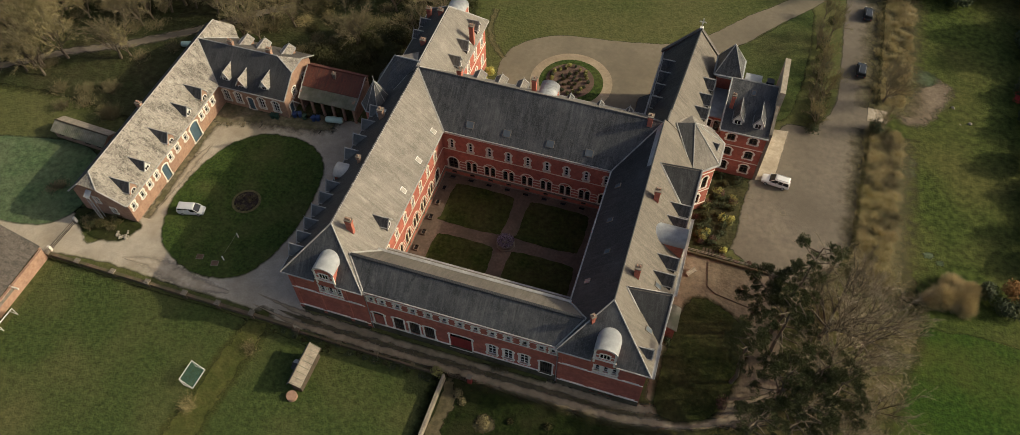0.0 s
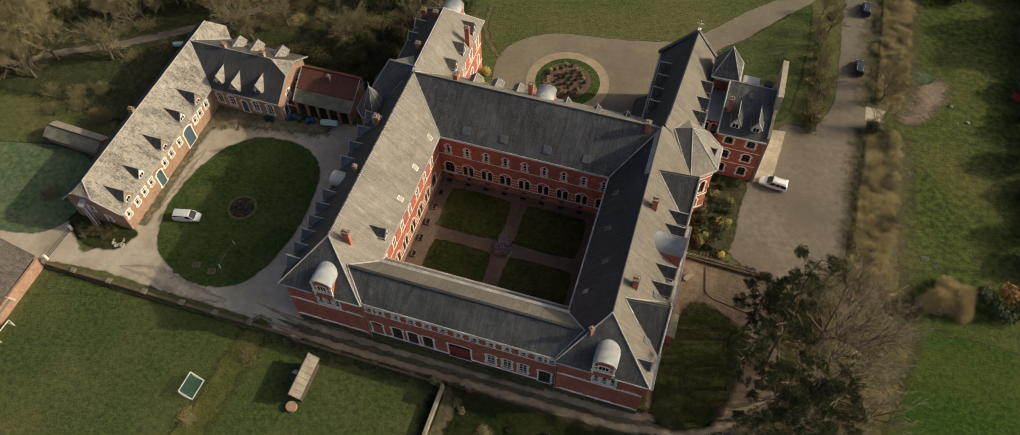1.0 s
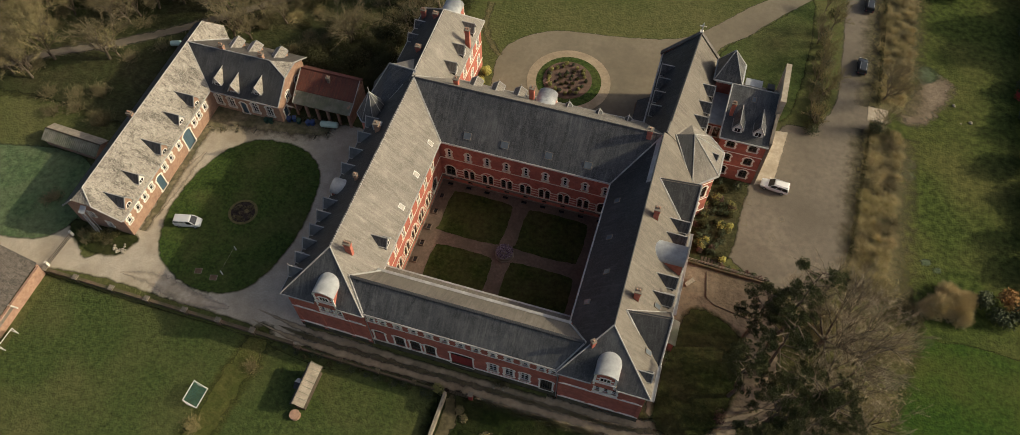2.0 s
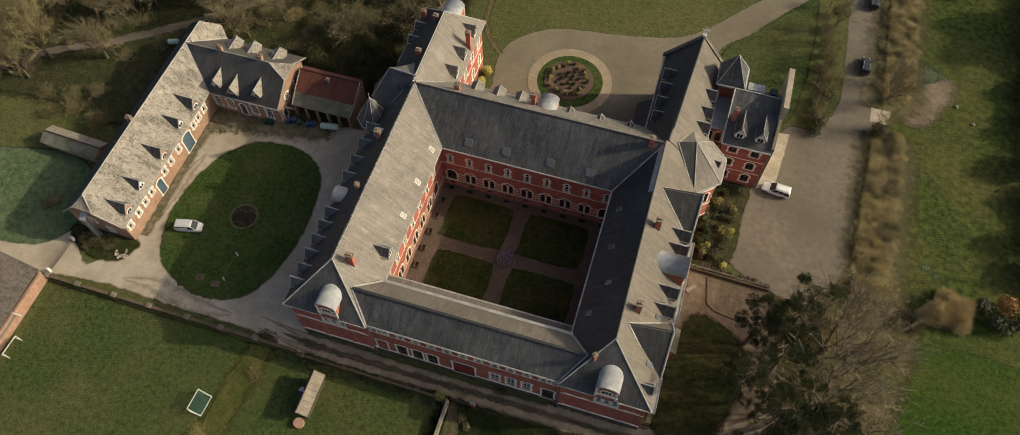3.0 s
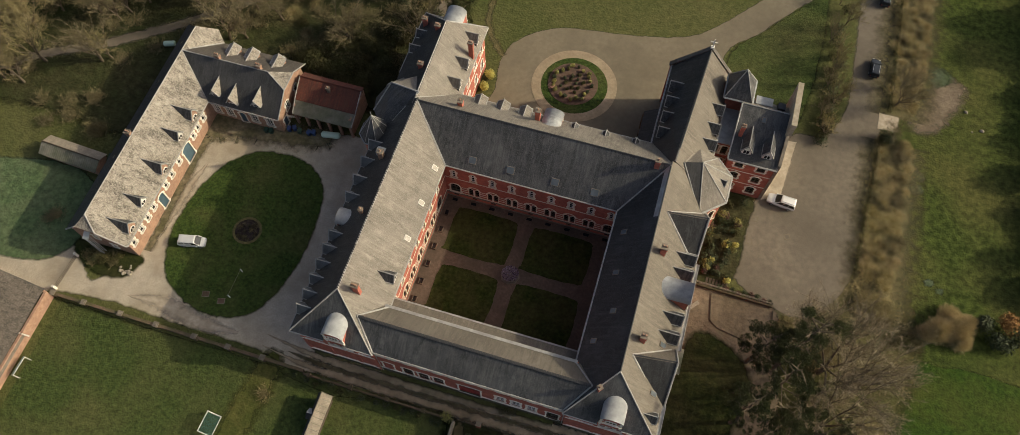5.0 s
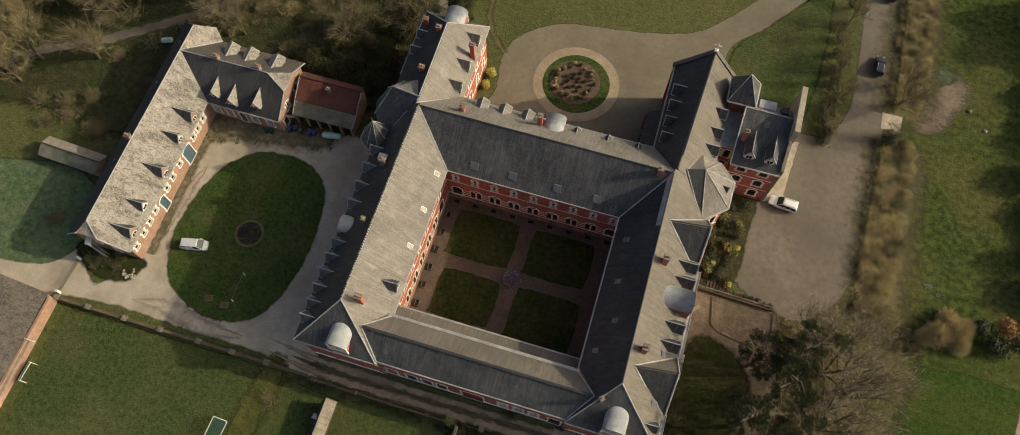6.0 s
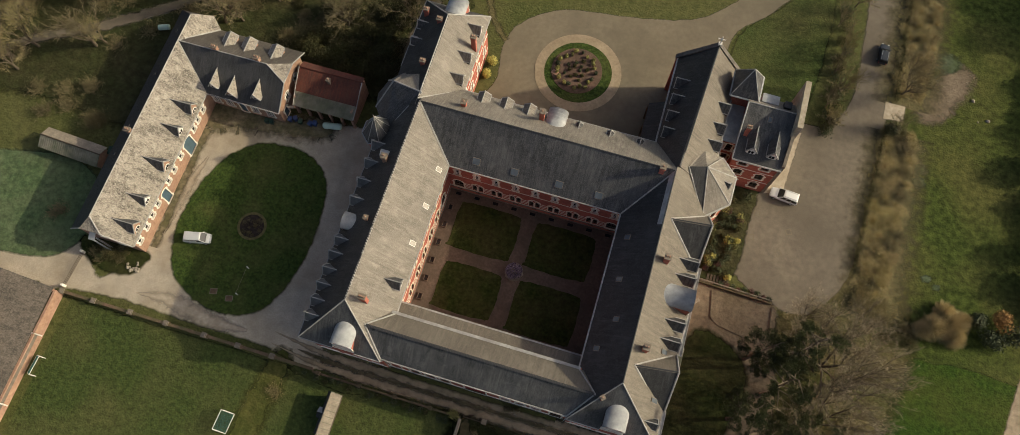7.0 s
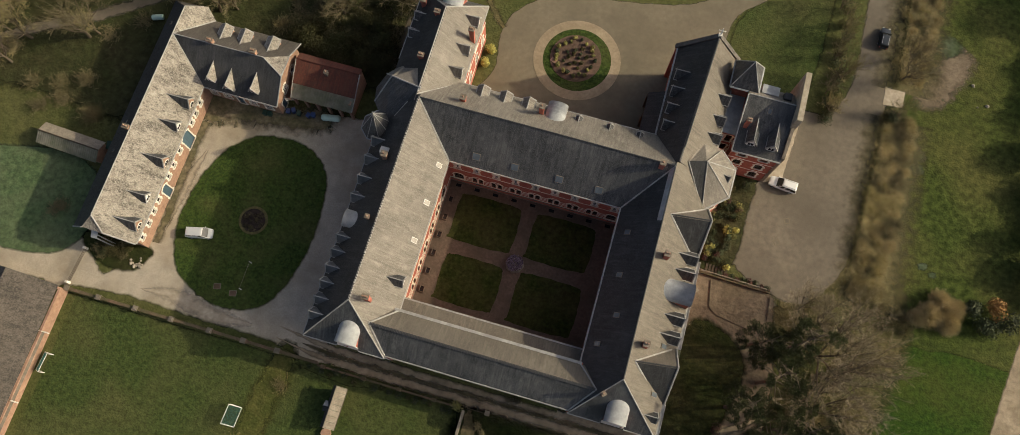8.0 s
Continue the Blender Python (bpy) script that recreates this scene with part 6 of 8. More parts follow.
part("plate", boxes((-0.6, 0.6, -0.45, 0.45, -0.08, 0.06)), OLD_BRICK, plq, m=pose(17.3, 54.6, 0.2, 0, 0, -20))
iron = thing("iron_gate", 21.8, -9.7, 0, "dark iron gate between the fence and the red post", "gate")
for z in (0.2, 0.75, 1.3):
    part("rail", boxes((20.2, 23.3, -9.74, -9.66, z, z + 0.08)), DARK_WOOD, iron)
for k in range(12):
    part("bar", boxes((20.3 + k * 0.26, 20.36 + k * 0.26, -9.73, -9.67, 0.05, 1.5)), DARK_WOOD, iron)
for k, (x, y) in enumerate(((58.6, 38.0), (58.4, 33.5), (64.5, 36.2), (63.5, 31.9))):
    cv = thing("inspection_cover", x, y, 0.05, "pale square inspection cover in the tarmac", "drain cover", "car park covers")
    part("frame", boxes((-0.5, 0.5, -0.5, 0.5, 0, 0.03)), DRIVE, cv, m=pose(x, y, 0.05, 0, 0, 12 * k))
    part("plate", boxes((-0.38, 0.38, -0.38, 0.38, 0.03, 0.04)), TARMAC, cv, m=pose(x, y, 0.05, 0, 0, 12 * k))

# plot retaining wall with a rail
rw = thing("retaining_wall", 57, 22.8, 0, "low garden wall topped by a timber rail", "wall")
part("wall", boxes((-7.4, 6.9, -0.14, 0.14, 0, 0.7)), MOSSY_BRICK, rw, m=pose(57, 22.9, 0, 0, 0, -1.5))
for z in (0.75, 1.1):
    part("rail", boxes((-7.4, 6.9, 0.3, 0.36, z, z + 0.1)), PALE_WOOD, rw, m=pose(57, 22.9, 0, 0, 0, -1.5))
for k in range(8):
    part("rail_post", boxes((-7.3 + k * 2.0, -7.2 + k * 2.0, 0.29, 0.39, 0, 1.25)), PALE_WOOD, rw, m=pose(57, 22.9, 0, 0, 0, -1.5))
steps = thing("garden_steps", 54.4, 24.3, 0, "dark timber garden steps", "steps")
for k in range(7):
    part("tread", boxes((52.6 + k * 0.55, 52.95 + k * 0.55, 23.6, 24.9, 0, 0.25)), DARK_WOOD, steps)
kerb = thing("plot_edging", 55, 18, 0, "dark edging boards of the sunken plot", "edging")
for p, q in (((53.9, 22.3), (54.6, 17.6)), ((54.6, 17.6), (56.0, 16.6)), ((56.0, 16.6), (62.0, 15.6)), ((64.2, 22.2), (64.4, 18.2))):
    bm = bmesh.new()
    tube(bm, (*p, 0.15), (*q, 0.15), 0.08, 0.08, 4, True)
    part("board", bm, DARK_WOOD, kerb)

# ---- vehicles ----


def car(name, x, y, a, length, width, height, paint, label, van=False):
    m = pose(x, y, 0.06, 0, 0, a)
    e = thing(name, x, y, 0.06, label, "van" if van else "car")
    h, w, L = height, width / 2, length / 2
    belt = h * 0.56
    # stations along the length: x, half width, sill, belt
    st = [(-L, 0.8, 0.42, belt * 0.92), (-L + 0.12, 0.93, 0.3, belt), (-L * 0.5, 1, 0.26, belt * 1.02), (L * 0.3, 1, 0.26, belt), (L * 0.72, 0.97, 0.28, belt * 0.88), (L - 0.15, 0.9, 0.32, belt * 0.74), (L, 0.74, 0.42, belt * 0.62)]
    bm = bmesh.new()
    rows = []
    for sx, k, s, b in st:
        rows.append([bm.verts.new(p) for p in ((sx, -w * k * 0.94, s), (sx, -w * k, s + (b - s) * 0.45), (sx, -w * k * 0.95, b), (sx, w * k * 0.95, b), (sx, w * k, s + (b - s) * 0.45), (sx, w * k * 0.94, s))])
    for r, q in zip(rows, rows[1:]):
        for k in range(6):
            bm.faces.new((r[k], q[k], q[(k + 1) % 6], r[(k + 1) % 6]))
    bm.faces.new(rows[0][::-1])
    bm.faces.new(rows[-1])
    bmesh.ops.recalc_face_normals(bm, faces=bm.faces)
    bmesh.ops.bevel(bm, geom=bm.edges[:], offset=0.07, segments=2, profile=0.5, affect="EDGES")
    for f in bm.faces:
        f.smooth = True
    part("body", bm, paint, e, m=m)
    rear = -L + 0.08
    base = (rear, L * (0.66 if van else 0.46))
    top = (rear + 0.2, L * (0.3 if van else 0.08))
    gb = bmesh.new()
    lo = [gb.verts.new(p) for p in ((base[0], -w * 0.92, belt), (base[1], -w * 0.9, belt * 0.95), (base[1], w * 0.9, belt * 0.95), (base[0], w * 0.92, belt))]
    hi = [gb.verts.new(p) for p in ((top[0], -w * 0.82, h - 0.1), (top[1], -w * 0.8, h - 0.1), (top[1], w * 0.8, h - 0.1), (top[0], w * 0.82, h - 0.1))]
    for k in range(4):
        gb.faces.new((lo[k], lo[(k + 1) % 4], hi[(k + 1) % 4], hi[k]))
    gb.faces.new(hi)
    part("glasshouse", gb, GLASS, e, "dark tinted windows", m=m)
    rb = bmesh.new()
    r0 = [rb.verts.new(p) for p in ((top[0] - 0.12, -w * 0.86, h - 0.14), (top[1] + 0.1, -w * 0.84, h - 0.14), (top[1] + 0.1, w * 0.84, h - 0.14), (top[0] - 0.12, w * 0.86, h - 0.14))]
    r1 = [rb.verts.new(p) for p in ((top[0] + 0.08, -w * 0.75, h), (top[1] - 0.12, -w * 0.73, h - 0.02), (top[1] - 0.12, w * 0.73, h - 0.02), (top[0] + 0.08, w * 0.75, h))]
    for k in range(4):
        rb.faces.new((r0[k], r0[(k + 1) % 4], r1[(k + 1) % 4], r1[k]))
    rb.faces.new(r1)
    rb.faces.new(r0[::-1])
    bmesh.ops.recalc_face_normals(rb, faces=rb.faces)
    bmesh.ops.bevel(rb, geom=rb.edges[:], offset=0.05, segments=2, profile=0.5, affect="EDGES")
    for f in rb.faces:
        f.smooth = True
    part("roof", rb, paint, e, m=m)
    xs = (base[1], base[0] + (base[1] - base[0]) * 0.62, base[0] + (base[1] - base[0]) * 0.34, base[0])
    ts = (top[1], top[0] + (top[1] - top[0]) * 0.66, top[0] + (top[1] - top[0]) * 0.36, top[0])
    for s in (-1, 1):
        for a0, b0 in zip(xs, ts):
            pb = bmesh.new()
            tube(pb, (a0, s * w * 0.93, belt), (b0, s * w * 0.775, h - 0.1), 0.06, 0.05, 5)
            part("pillar", pb, paint, e, m=m)
        if van:
            pb = bmesh.new()
            quad(pb, *[(p[0], s * p[1], p[2]) for p in ((xs[1], w * 0.945, belt), (xs[3] - 0.03, w * 0.945, belt), (ts[3] - 0.05, w * 0.79, h - 0.1), (ts[1], w * 0.79, h - 0.1))])
            part("side_panel", pb, paint, e, m=m)
    if van:
        pb = bmesh.new()
        quad(pb, (base[0] - 0.03, -w * 0.93, belt), (base[0] - 0.03, w * 0.93, belt), (top[0] - 0.06, w * 0.78, h - 0.1), (top[0] - 0.06, -w * 0.78, h - 0.1))
        part("rear_door", pb, paint, e, m=m)
    for sx in (-L * 0.6, L * 0.62):
        for s in (-1, 1):
            wb = bmesh.new()
            tube(wb, (sx, s * (w - 0.2), 0.32), (sx, s * (w + 0.01), 0.32), 0.34, 0.34, 16, True)
            wh = part("wheel", wb, TYRE, e, m=m)
            hb = bmesh.new()
            tube(hb, (sx, s * (w - 0.02), 0.32), (sx, s * (w + 0.025), 0.32), 0.2, 0.19, 12, True)
            part("rim", hb, ZINC, wh, m=m)
    for s in (-1, 1):
        part("headlight", boxes((L - 0.2, L - 0.03, s * w * 0.62 - 0.16, s * w * 0.62 + 0.16, belt * 0.62, belt * 0.74)), LAMP_GLASS, e, m=m)
        part("tail_light", boxes((-L - 0.01, -L + 0.12, s * w * 0.72 - 0.08, s * w * 0.72 + 0.08, belt * 0.7, belt * 0.98)), RED_DOOR, e, m=m)
        part("mirror", boxes((L * 0.4, L * 0.4 + 0.16, s * (w + 0.08) - 0.09, s * (w + 0.08) + 0.09, belt, belt + 0.16)), paint, e, m=m)
    if not van:
        for s in (-1, 1):
            part("roof_rail", boxes((top[0] + 0.1, top[1] - 0.2, s * w * 0.62 - 0.025, s * w * 0.62 + 0.025, h + 0.0, h + 0.06)), ZINC, e, m=m)
    return e


car("delivery_van", -32.7, 5.6, 13, 4.6, 1.85, 1.85, SILVER, "silver compact panel van parked on the oval lawn's edge", True)
car("white_car", 62.4, 42.3, 174, 4.9, 1.95, 1.85, WHITE_CAR, "white off-road car parked on the tarmac")
car("dark_car", 75.2, 75.8, 88, 4.4, 1.85, 1.6, DARK_CAR, "dark blue-grey car parked by the hedge")
car("dark_car", 75.6, 93.6, 88, 4.4, 1.85, 1.6, DARK_CAR, "dark blue-grey car parked further along the avenue")

# ---- yard things ----
fount = thing("planter", 21.0, 15.6, 0, "octagonal stone planter full of purple blossom", "planter")
for r0, r1, z0, z1 in ((1.65, 1.65, 0.05, 0.25), (1.45, 1.55, 0.25, 0.9)):
    bm = bmesh.new()
    tube(bm, (21.0, 15.6, z0), (21.0, 15.6, z1), r0, r1, 8, True)
    part("basin", bm, GREY_STONE, fount)
rnd = random.Random(5)
bm = bmesh.new()
for k in range(520):
    a, r = rnd.uniform(0, math.tau), 1.42 * math.sqrt(rnd.random())
    c = Vector((21.0 + r * math.cos(a), 15.6 + r * math.sin(a), 0.98 + rnd.uniform(0, 0.35) + 0.25 * (1.35 - r)))
    d = Vector((rnd.uniform(-1, 1), rnd.uniform(-1, 1), rnd.uniform(0.4, 1))).normalized()
    u = d.orthogonal().normalized() * rnd.uniform(0.06, 0.12)
    v = d.cross(u)
    quad(bm, c - u - v, c + u - v, c + u + v, c - u + v)
part("blossom", bm, PURPLE, fount, "purple and white flowers")

tank = thing("gas_tank", -18.1, 32.0, 0, "pale green cylindrical gas tank", "tank")
bm = bmesh.new()
tm = pose(-18.1, 32.0, 0, 0, 0, 10)
pr = [(-1.75, 0.25), (-1.6, 0.5), (-1.4, 0.6), (1.4, 0.6), (1.6, 0.5), (1.75, 0.25)]
for (x0, r0), (x1, r1) in zip(pr, pr[1:]):
    tube(bm, (x0, 0, 0.95), (x1, 0, 0.95), r0, r1, 16)
part("cylinder", bm, PALE_GREEN, tank, m=tm)
for s in (-1, 1):
    part("foot", boxes((s * 1.0 - 0.12, s * 1.0 + 0.12, -0.5, 0.5, 0, 0.5)), GREY_STONE, tank, m=tm)
part("hatch", boxes((-0.3, 0.3, -0.25, 0.25, 1.5, 1.66)), PALE_GREEN, tank, m=tm)
tank2 = thing("small_tank", -56, 42.2, 0, "pale green tank at the wood's edge", "tank")
bm = bmesh.new()
for (x0, r0), (x1, r1) in zip(pr[:], pr[1:]):
    tube(bm, (x0 * 0.65, 0, 0.8), (x1 * 0.65, 0, 0.8), r0 * 0.9, r1 * 0.9, 14)
part("cylinder", bm, PALE_GREEN, tank2, m=pose(-56, 42.2, 0, 0, 0, 20))


def bin_(x, y, a, mat, label):
    e = thing("wheelie_bin", x, y, 0, label, "bin", "bins by the shelter")
    m = pose(x, y, 0, 0, 0, a)
    bm = bmesh.new()
    lo = [bm.verts.new(p) for p in ((-0.26, -0.3, 0.08), (0.26, -0.3, 0.08), (0.26, 0.3, 0.08), (-0.26, 0.3, 0.08))]
    hi = [bm.verts.new(p) for p in ((-0.34, -0.38, 1.05), (0.34, -0.38, 1.05), (0.34, 0.38, 1.05), (-0.34, 0.38, 1.05))]
    for k in range(4):
        bm.faces.new((lo[k], lo[(k + 1) % 4], hi[(k + 1) % 4], hi[k]))
    bm.faces.new(lo[::-1])
    part("body", bm, mat, e, m=m)
    part("lid", slab([(-0.37, -0.42, 1.07), (0.37, -0.42, 1.07), (0.37, 0.42, 1.14), (-0.37, 0.42, 1.14)], 0.06), mat, e, m=m)
    for s in (-1, 1):
        bm = bmesh.new()
        tube(bm, (s * 0.24, 0.33, 0.12), (s * 0.32, 0.33, 0.12), 0.12, 0.12, 8, True)
        part("wheel", bm, TYRE, e, m=m)


for x, y, a, mat, label in ((-26.0, 31.2, 10, BIN_BLUE, "blue wheeled bin by the shelter"), (-25.1, 31.6, 30, BIN_BLUE, "blue wheeled bin by the shelter"), (-22.2, 31.4, -15, BIN_BLUE, "blue wheeled bin by the shelter"), (-21.4, 31.7, 5, BIN_BLUE, "blue wheeled bin by the shelter"), (-24.0, 31.3, 0, BIN_GREEN, "dark green wheeled bin by the shelter"), (-29.9, 29.7, 0, BIN_GREEN, "dark green wheeled bin by the shelter"), (-29.0, 29.8, 12, BIN_GREEN, "dark green wheeled bin by the shelter")):
    bin_(x, y, a, mat, label)
board = thing("leaning_board", -25.9, 33.4, 0, "white board leaning against the stable end", "board")
part("sheet", slab([(-26.7, 32.6, 3.0), (-26.1, 32.3, 3.0), (-25.0, 33.9, 0.6), (-25.6, 34.2, 0.6)], 0.06), WHITE, board)
for x, y, a in ((-53.6, 16.2, 10), (-52.6, 16.6, -8)):
    e = thing("storage_box", x, y, 0, "dark green storage box behind the hut", "box", "boxes by the hut")
    part("body", boxes((-0.9, 0.9, -0.7, 0.7, 0, 1.2)), BIN_GREEN, e, m=pose(x, y, 0, 0, 0, a))
    part("lid", boxes((-0.95, 0.95, -0.75, 0.75, 1.2, 1.3)), BIN_GREEN, e, m=pose(x, y, 0, 0, 0, a))

disc("bed_edge", -24.9, 10.4, 2.55, 0.16, DRY_GRASS, "worn straw-coloured ring round the rose bed", 2.0)
bed = disc("yard_bed", -24.9, 10.4, 2.1, 0.2, DARK_SOIL, "round bed of dark rose stems in the oval lawn", category="bed")


def goal(x, y, a, w, label):
    e = thing("football_goal", x, y, 0, label, "goal")
    m = pose(x, y, 0, 0, 0, a)
    bm = bmesh.new()
    h, d = 2.0, 1.6
    for p, q in (((-w / 2, 0, 0), (-w / 2, 0, h)), ((w / 2, 0, 0), (w / 2, 0, h)), ((-w / 2, 0, h), (w / 2, 0, h)), ((-w / 2, 0, 0.05), (-w / 2, d, 0.05)), ((w / 2, 0, 0.05), (w / 2, d, 0.05)), ((-w / 2, d, 0.05), (w / 2, d, 0.05)), ((-w / 2, 0, h), (-w / 2, d, 0.05)), ((w / 2, 0, h), (w / 2, d, 0.05))):
        tube(bm, p, q, 0.05, 0.05, 6, True)
    part("frame", bm, WHITE, e, m=m)
    nb = bmesh.new()
    for k in range(25):
        t = k / 24
        u = -w / 2 + w * t
        tube(nb, (u, 0.03, h), (u, d, 0.08), 0.018, 0.018, 3)
        tube(nb, (-w / 2, d * t, h * (1 - t) + 0.03), (w / 2, d * t, h * (1 - t) + 0.03), 0.018, 0.018, 3)
    part("net", nb, NET, e, m=m)


goal(-16.9, -21.4, -93, 3.2, "white-framed football goal with green net on the field")
goal(-48.5, -22.1, 87, 3.1, "white-framed football goal beside the barn")

shed = thing("garden_shed", -0.4, -15.6, 0, "small timber shed with pale sheet roof", "shed")
part("wall", boxes((-1.0, 0.5, -18.6, -12.6, 0, 2.3)), DARK_WOOD, shed)
part("roof_slope", slab([(-1.5, -19.0, 2.2), (-1.5, -12.2, 2.2), (-0.7, -12.2, 3.3), (-0.7, -19.0, 3.3)], 0.07), SHADE_SIDE_SLATE, shed, "dark slate slope")
part("roof_slope", slab([(-0.7, -19.0, 3.3), (-0.7, -12.2, 3.3), (0.9, -12.2, 2.4), (0.9, -19.0, 2.4)], 0.07), PALE_WOOD, shed, "pale sheet slope")
for k in range(8):
    yb = -18.9 + k * 0.94
    part("roof_batten", slab([(-0.68, yb, 3.35), (-0.68, yb + 0.09, 3.35), (0.92, yb + 0.09, 2.45), (0.92, yb, 2.45)], 0.05), CORRUGATED, shed)
part("ridge_board", boxes((-0.8, -0.6, -19.05, -12.15, 3.26, 3.4)), PALE_WOOD, shed)
part("eave_board", boxes((0.86, 0.95, -19.05, -12.15, 2.28, 2.42)), DARK_WOOD, shed)
for sd in (-1, 1):
    part("porch_hood", slab([(-2.0, -15.7, 2.75), (-2.0, -15.7 + sd * 0.85, 2.1), (-1.35, -15.7 + sd * 0.85, 2.15), (-0.95, -15.7, 2.8)], 0.06), ZINC if sd > 0 else SHADE_SIDE_SLATE, shed)
part("porch", boxes((-1.9, -1.0, -16.3, -15.1, 0, 2.15)), DARK_WOOD, shed)
bm = bmesh.new()
tube(bm, (-0.6, -19.8, 0.0), (-0.6, -19.8, 0.7), 0.8, 0.8, 14, True)
tagged(part("round_tub", bm, OLD_BRICK), "round terracotta-coloured tub beside the shed", "tub")

for x, y in ((-26.6, -2.2), (-23.6, -2.6)):
    cov = thing("drain_cover", x, y, 0.12, "rusty square drain cover set in the lawn", "drain cover", "lawn drain covers")
    part("frame", boxes((-0.62, 0.62, -0.5, 0.5, 0, 0.05)), GREY_STONE, cov, m=pose(x, y, 0.12, 0, 0, 14))
    part("plate", boxes((-0.54, 0.54, -0.42, 0.42, 0.05, 0.07)), SOIL, cov, m=pose(x, y, 0.12, 0, 0, 14))
mast = thing("lattice_ladder", -46.4, -0.4, 0, "grey lattice ladder standing against the stable end", "ladder")
for dx in (-0.35, 0.35):
    for dy in (-0.25, 0.25):
        part("upright", boxes((-46.4 + dx - 0.04, -46.4 + dx + 0.04, -0.4 + dy - 0.04, -0.4 + dy + 0.04, 0, 6.6)), ZINC, mast)
for k in range(14):
    part("rung", boxes((-46.75, -46.05, -0.68, -0.62, 0.4 + k * 0.45, 0.46 + k * 0.45)), ZINC, mast)
part("hood", slab([(-46.95, -0.85, 6.7), (-45.85, -0.85, 6.7), (-45.85, 0.35, 7.3), (-46.95, 0.35, 7.3)], 0.06), ZINC, mast)

patch("end_garden", [(-51.0, 0.6), (-51.2, -1.6), (-47.6, -3.4), (-44.6, -3.9), (-41.6, -3.3), (-40.4, -1.4), (-40.7, 0.6)], 0.07, SHADED_MOSS_TURF, "mossy grass plot at the stable end, shade in its colour", category="grass", soft=0.6)

gate = thing("yard_gate", -50.4, -5.4, 0, "dark metal gate at the yard entrance", "gate")
for z in (0.25, 0.6, 0.95):
    bm = bmesh.new()
    tube(bm, (-50.6, -2.5, z), (-51.0, -8.4, z), 0.05, 0.05, 5, True)
    part("rail", bm, DARK_WOOD, gate)
for y in (-2.3, -8.6):
    part("post", boxes((-50.6 - (y + 2.3) * -0.065 - 0.2, -50.6 - (y + 2.3) * -0.065 + 0.2, y - 0.2, y + 0.2, 0, 1.3)), STONE, gate)
posts = thing("lawn_net", -22.3, 0.8, 0, "thin cord between two white posts on the lawn", "net")
for y in (-1.6, 3.2):
    part("post", boxes((-22.5, -22.38, y - 0.06, y + 0.06, 0.1, 1.3)), WHITE, posts)
bm = bmesh.new()
tube(bm, (-22.44, -1.6, 1.2), (-22.44, 3.2, 1.2), 0.018, 0.018, 4)
part("cord", bm, PALE_WOOD, posts)
bench = thing("garden_bench", 51.6, 19.3, 0, "weathered pale timber garden bench", "bench")
part("seat", boxes((-0.9, 0.9, -0.25, 0.25, 0.42, 0.5)), PALE_WOOD, bench, m=pose(51.6, 19.3, 0, 0, 0, 50))
part("backrest", boxes((-0.9, 0.9, 0.25, 0.32, 0.5, 0.95)), PALE_WOOD, bench, m=pose(51.6, 19.3, 0, 0, 0, 50))
for s in (-0.8, 0.8):
    part("leg", boxes((s - 0.06, s + 0.06, -0.25, 0.3, 0.05, 0.42)), PALE_WOOD, bench, m=pose(51.6, 19.3, 0, 0, 0, 50))


def stone(x, y, r, seed, label, z=0.0):
    rnd = random.Random(seed)
    bm = bmesh.new()
    bmesh.ops.create_icosphere(bm, subdivisions=1, radius=r)
    for v in bm.verts:
        v.co *= rnd.uniform(0.75, 1.2)
        v.co.z *= 0.7
        v.co += Vector((x, y, z + r * 0.35))
    return tagged(part("stone", bm, ROCK), label, "stone", "loose stones")


rnd = random.Random(8)
for k in range(14):
    stone(-41.3 + rnd.gauss(0, 0.7), -2.6 + rnd.gauss(0, 0.5), rnd.uniform(0.22, 0.4), k, "pale rough stone in a heap by the lane")
for k, (x, y) in enumerate(((92.5, 71.0), (95.5, 67.6), (93.8, 67.0), (91.0, 74.5))):
    stone(x, y, 0.4 if k < 2 else 0.2, 40 + k, "pale boulder lying in the pasture")

# ---- plants ----


def leaf_cloud(bm, c, rx, ry, rz, n, size, rnd, hollow=0.55):
    for _ in range(n):
        d = Vector((rnd.gauss(0, 1), rnd.gauss(0, 1), rnd.gauss(0, 1))).normalized()
        r = hollow + (1 - hollow) * rnd.random() ** 0.6
        p = Vector(c) + Vector((d.x * rx * r, d.y * ry * r, d.z * rz * r))
        nrm = (d + Vector((rnd.uniform(-0.9, 0.9), rnd.uniform(-0.9, 0.9), rnd.uniform(-0.5, 0.9)))).normalized()
        u = nrm.orthogonal().normalized()
        u = Matrix.Rotation(rnd.uniform(0, math.tau), 3, nrm) @ u
        v = nrm.cross(u)
        s = size * rnd.uniform(0.6, 1.3)
        quad(bm, p - u * s, p - v * s * 0.6, p + u * s, p + v * s * 0.6)


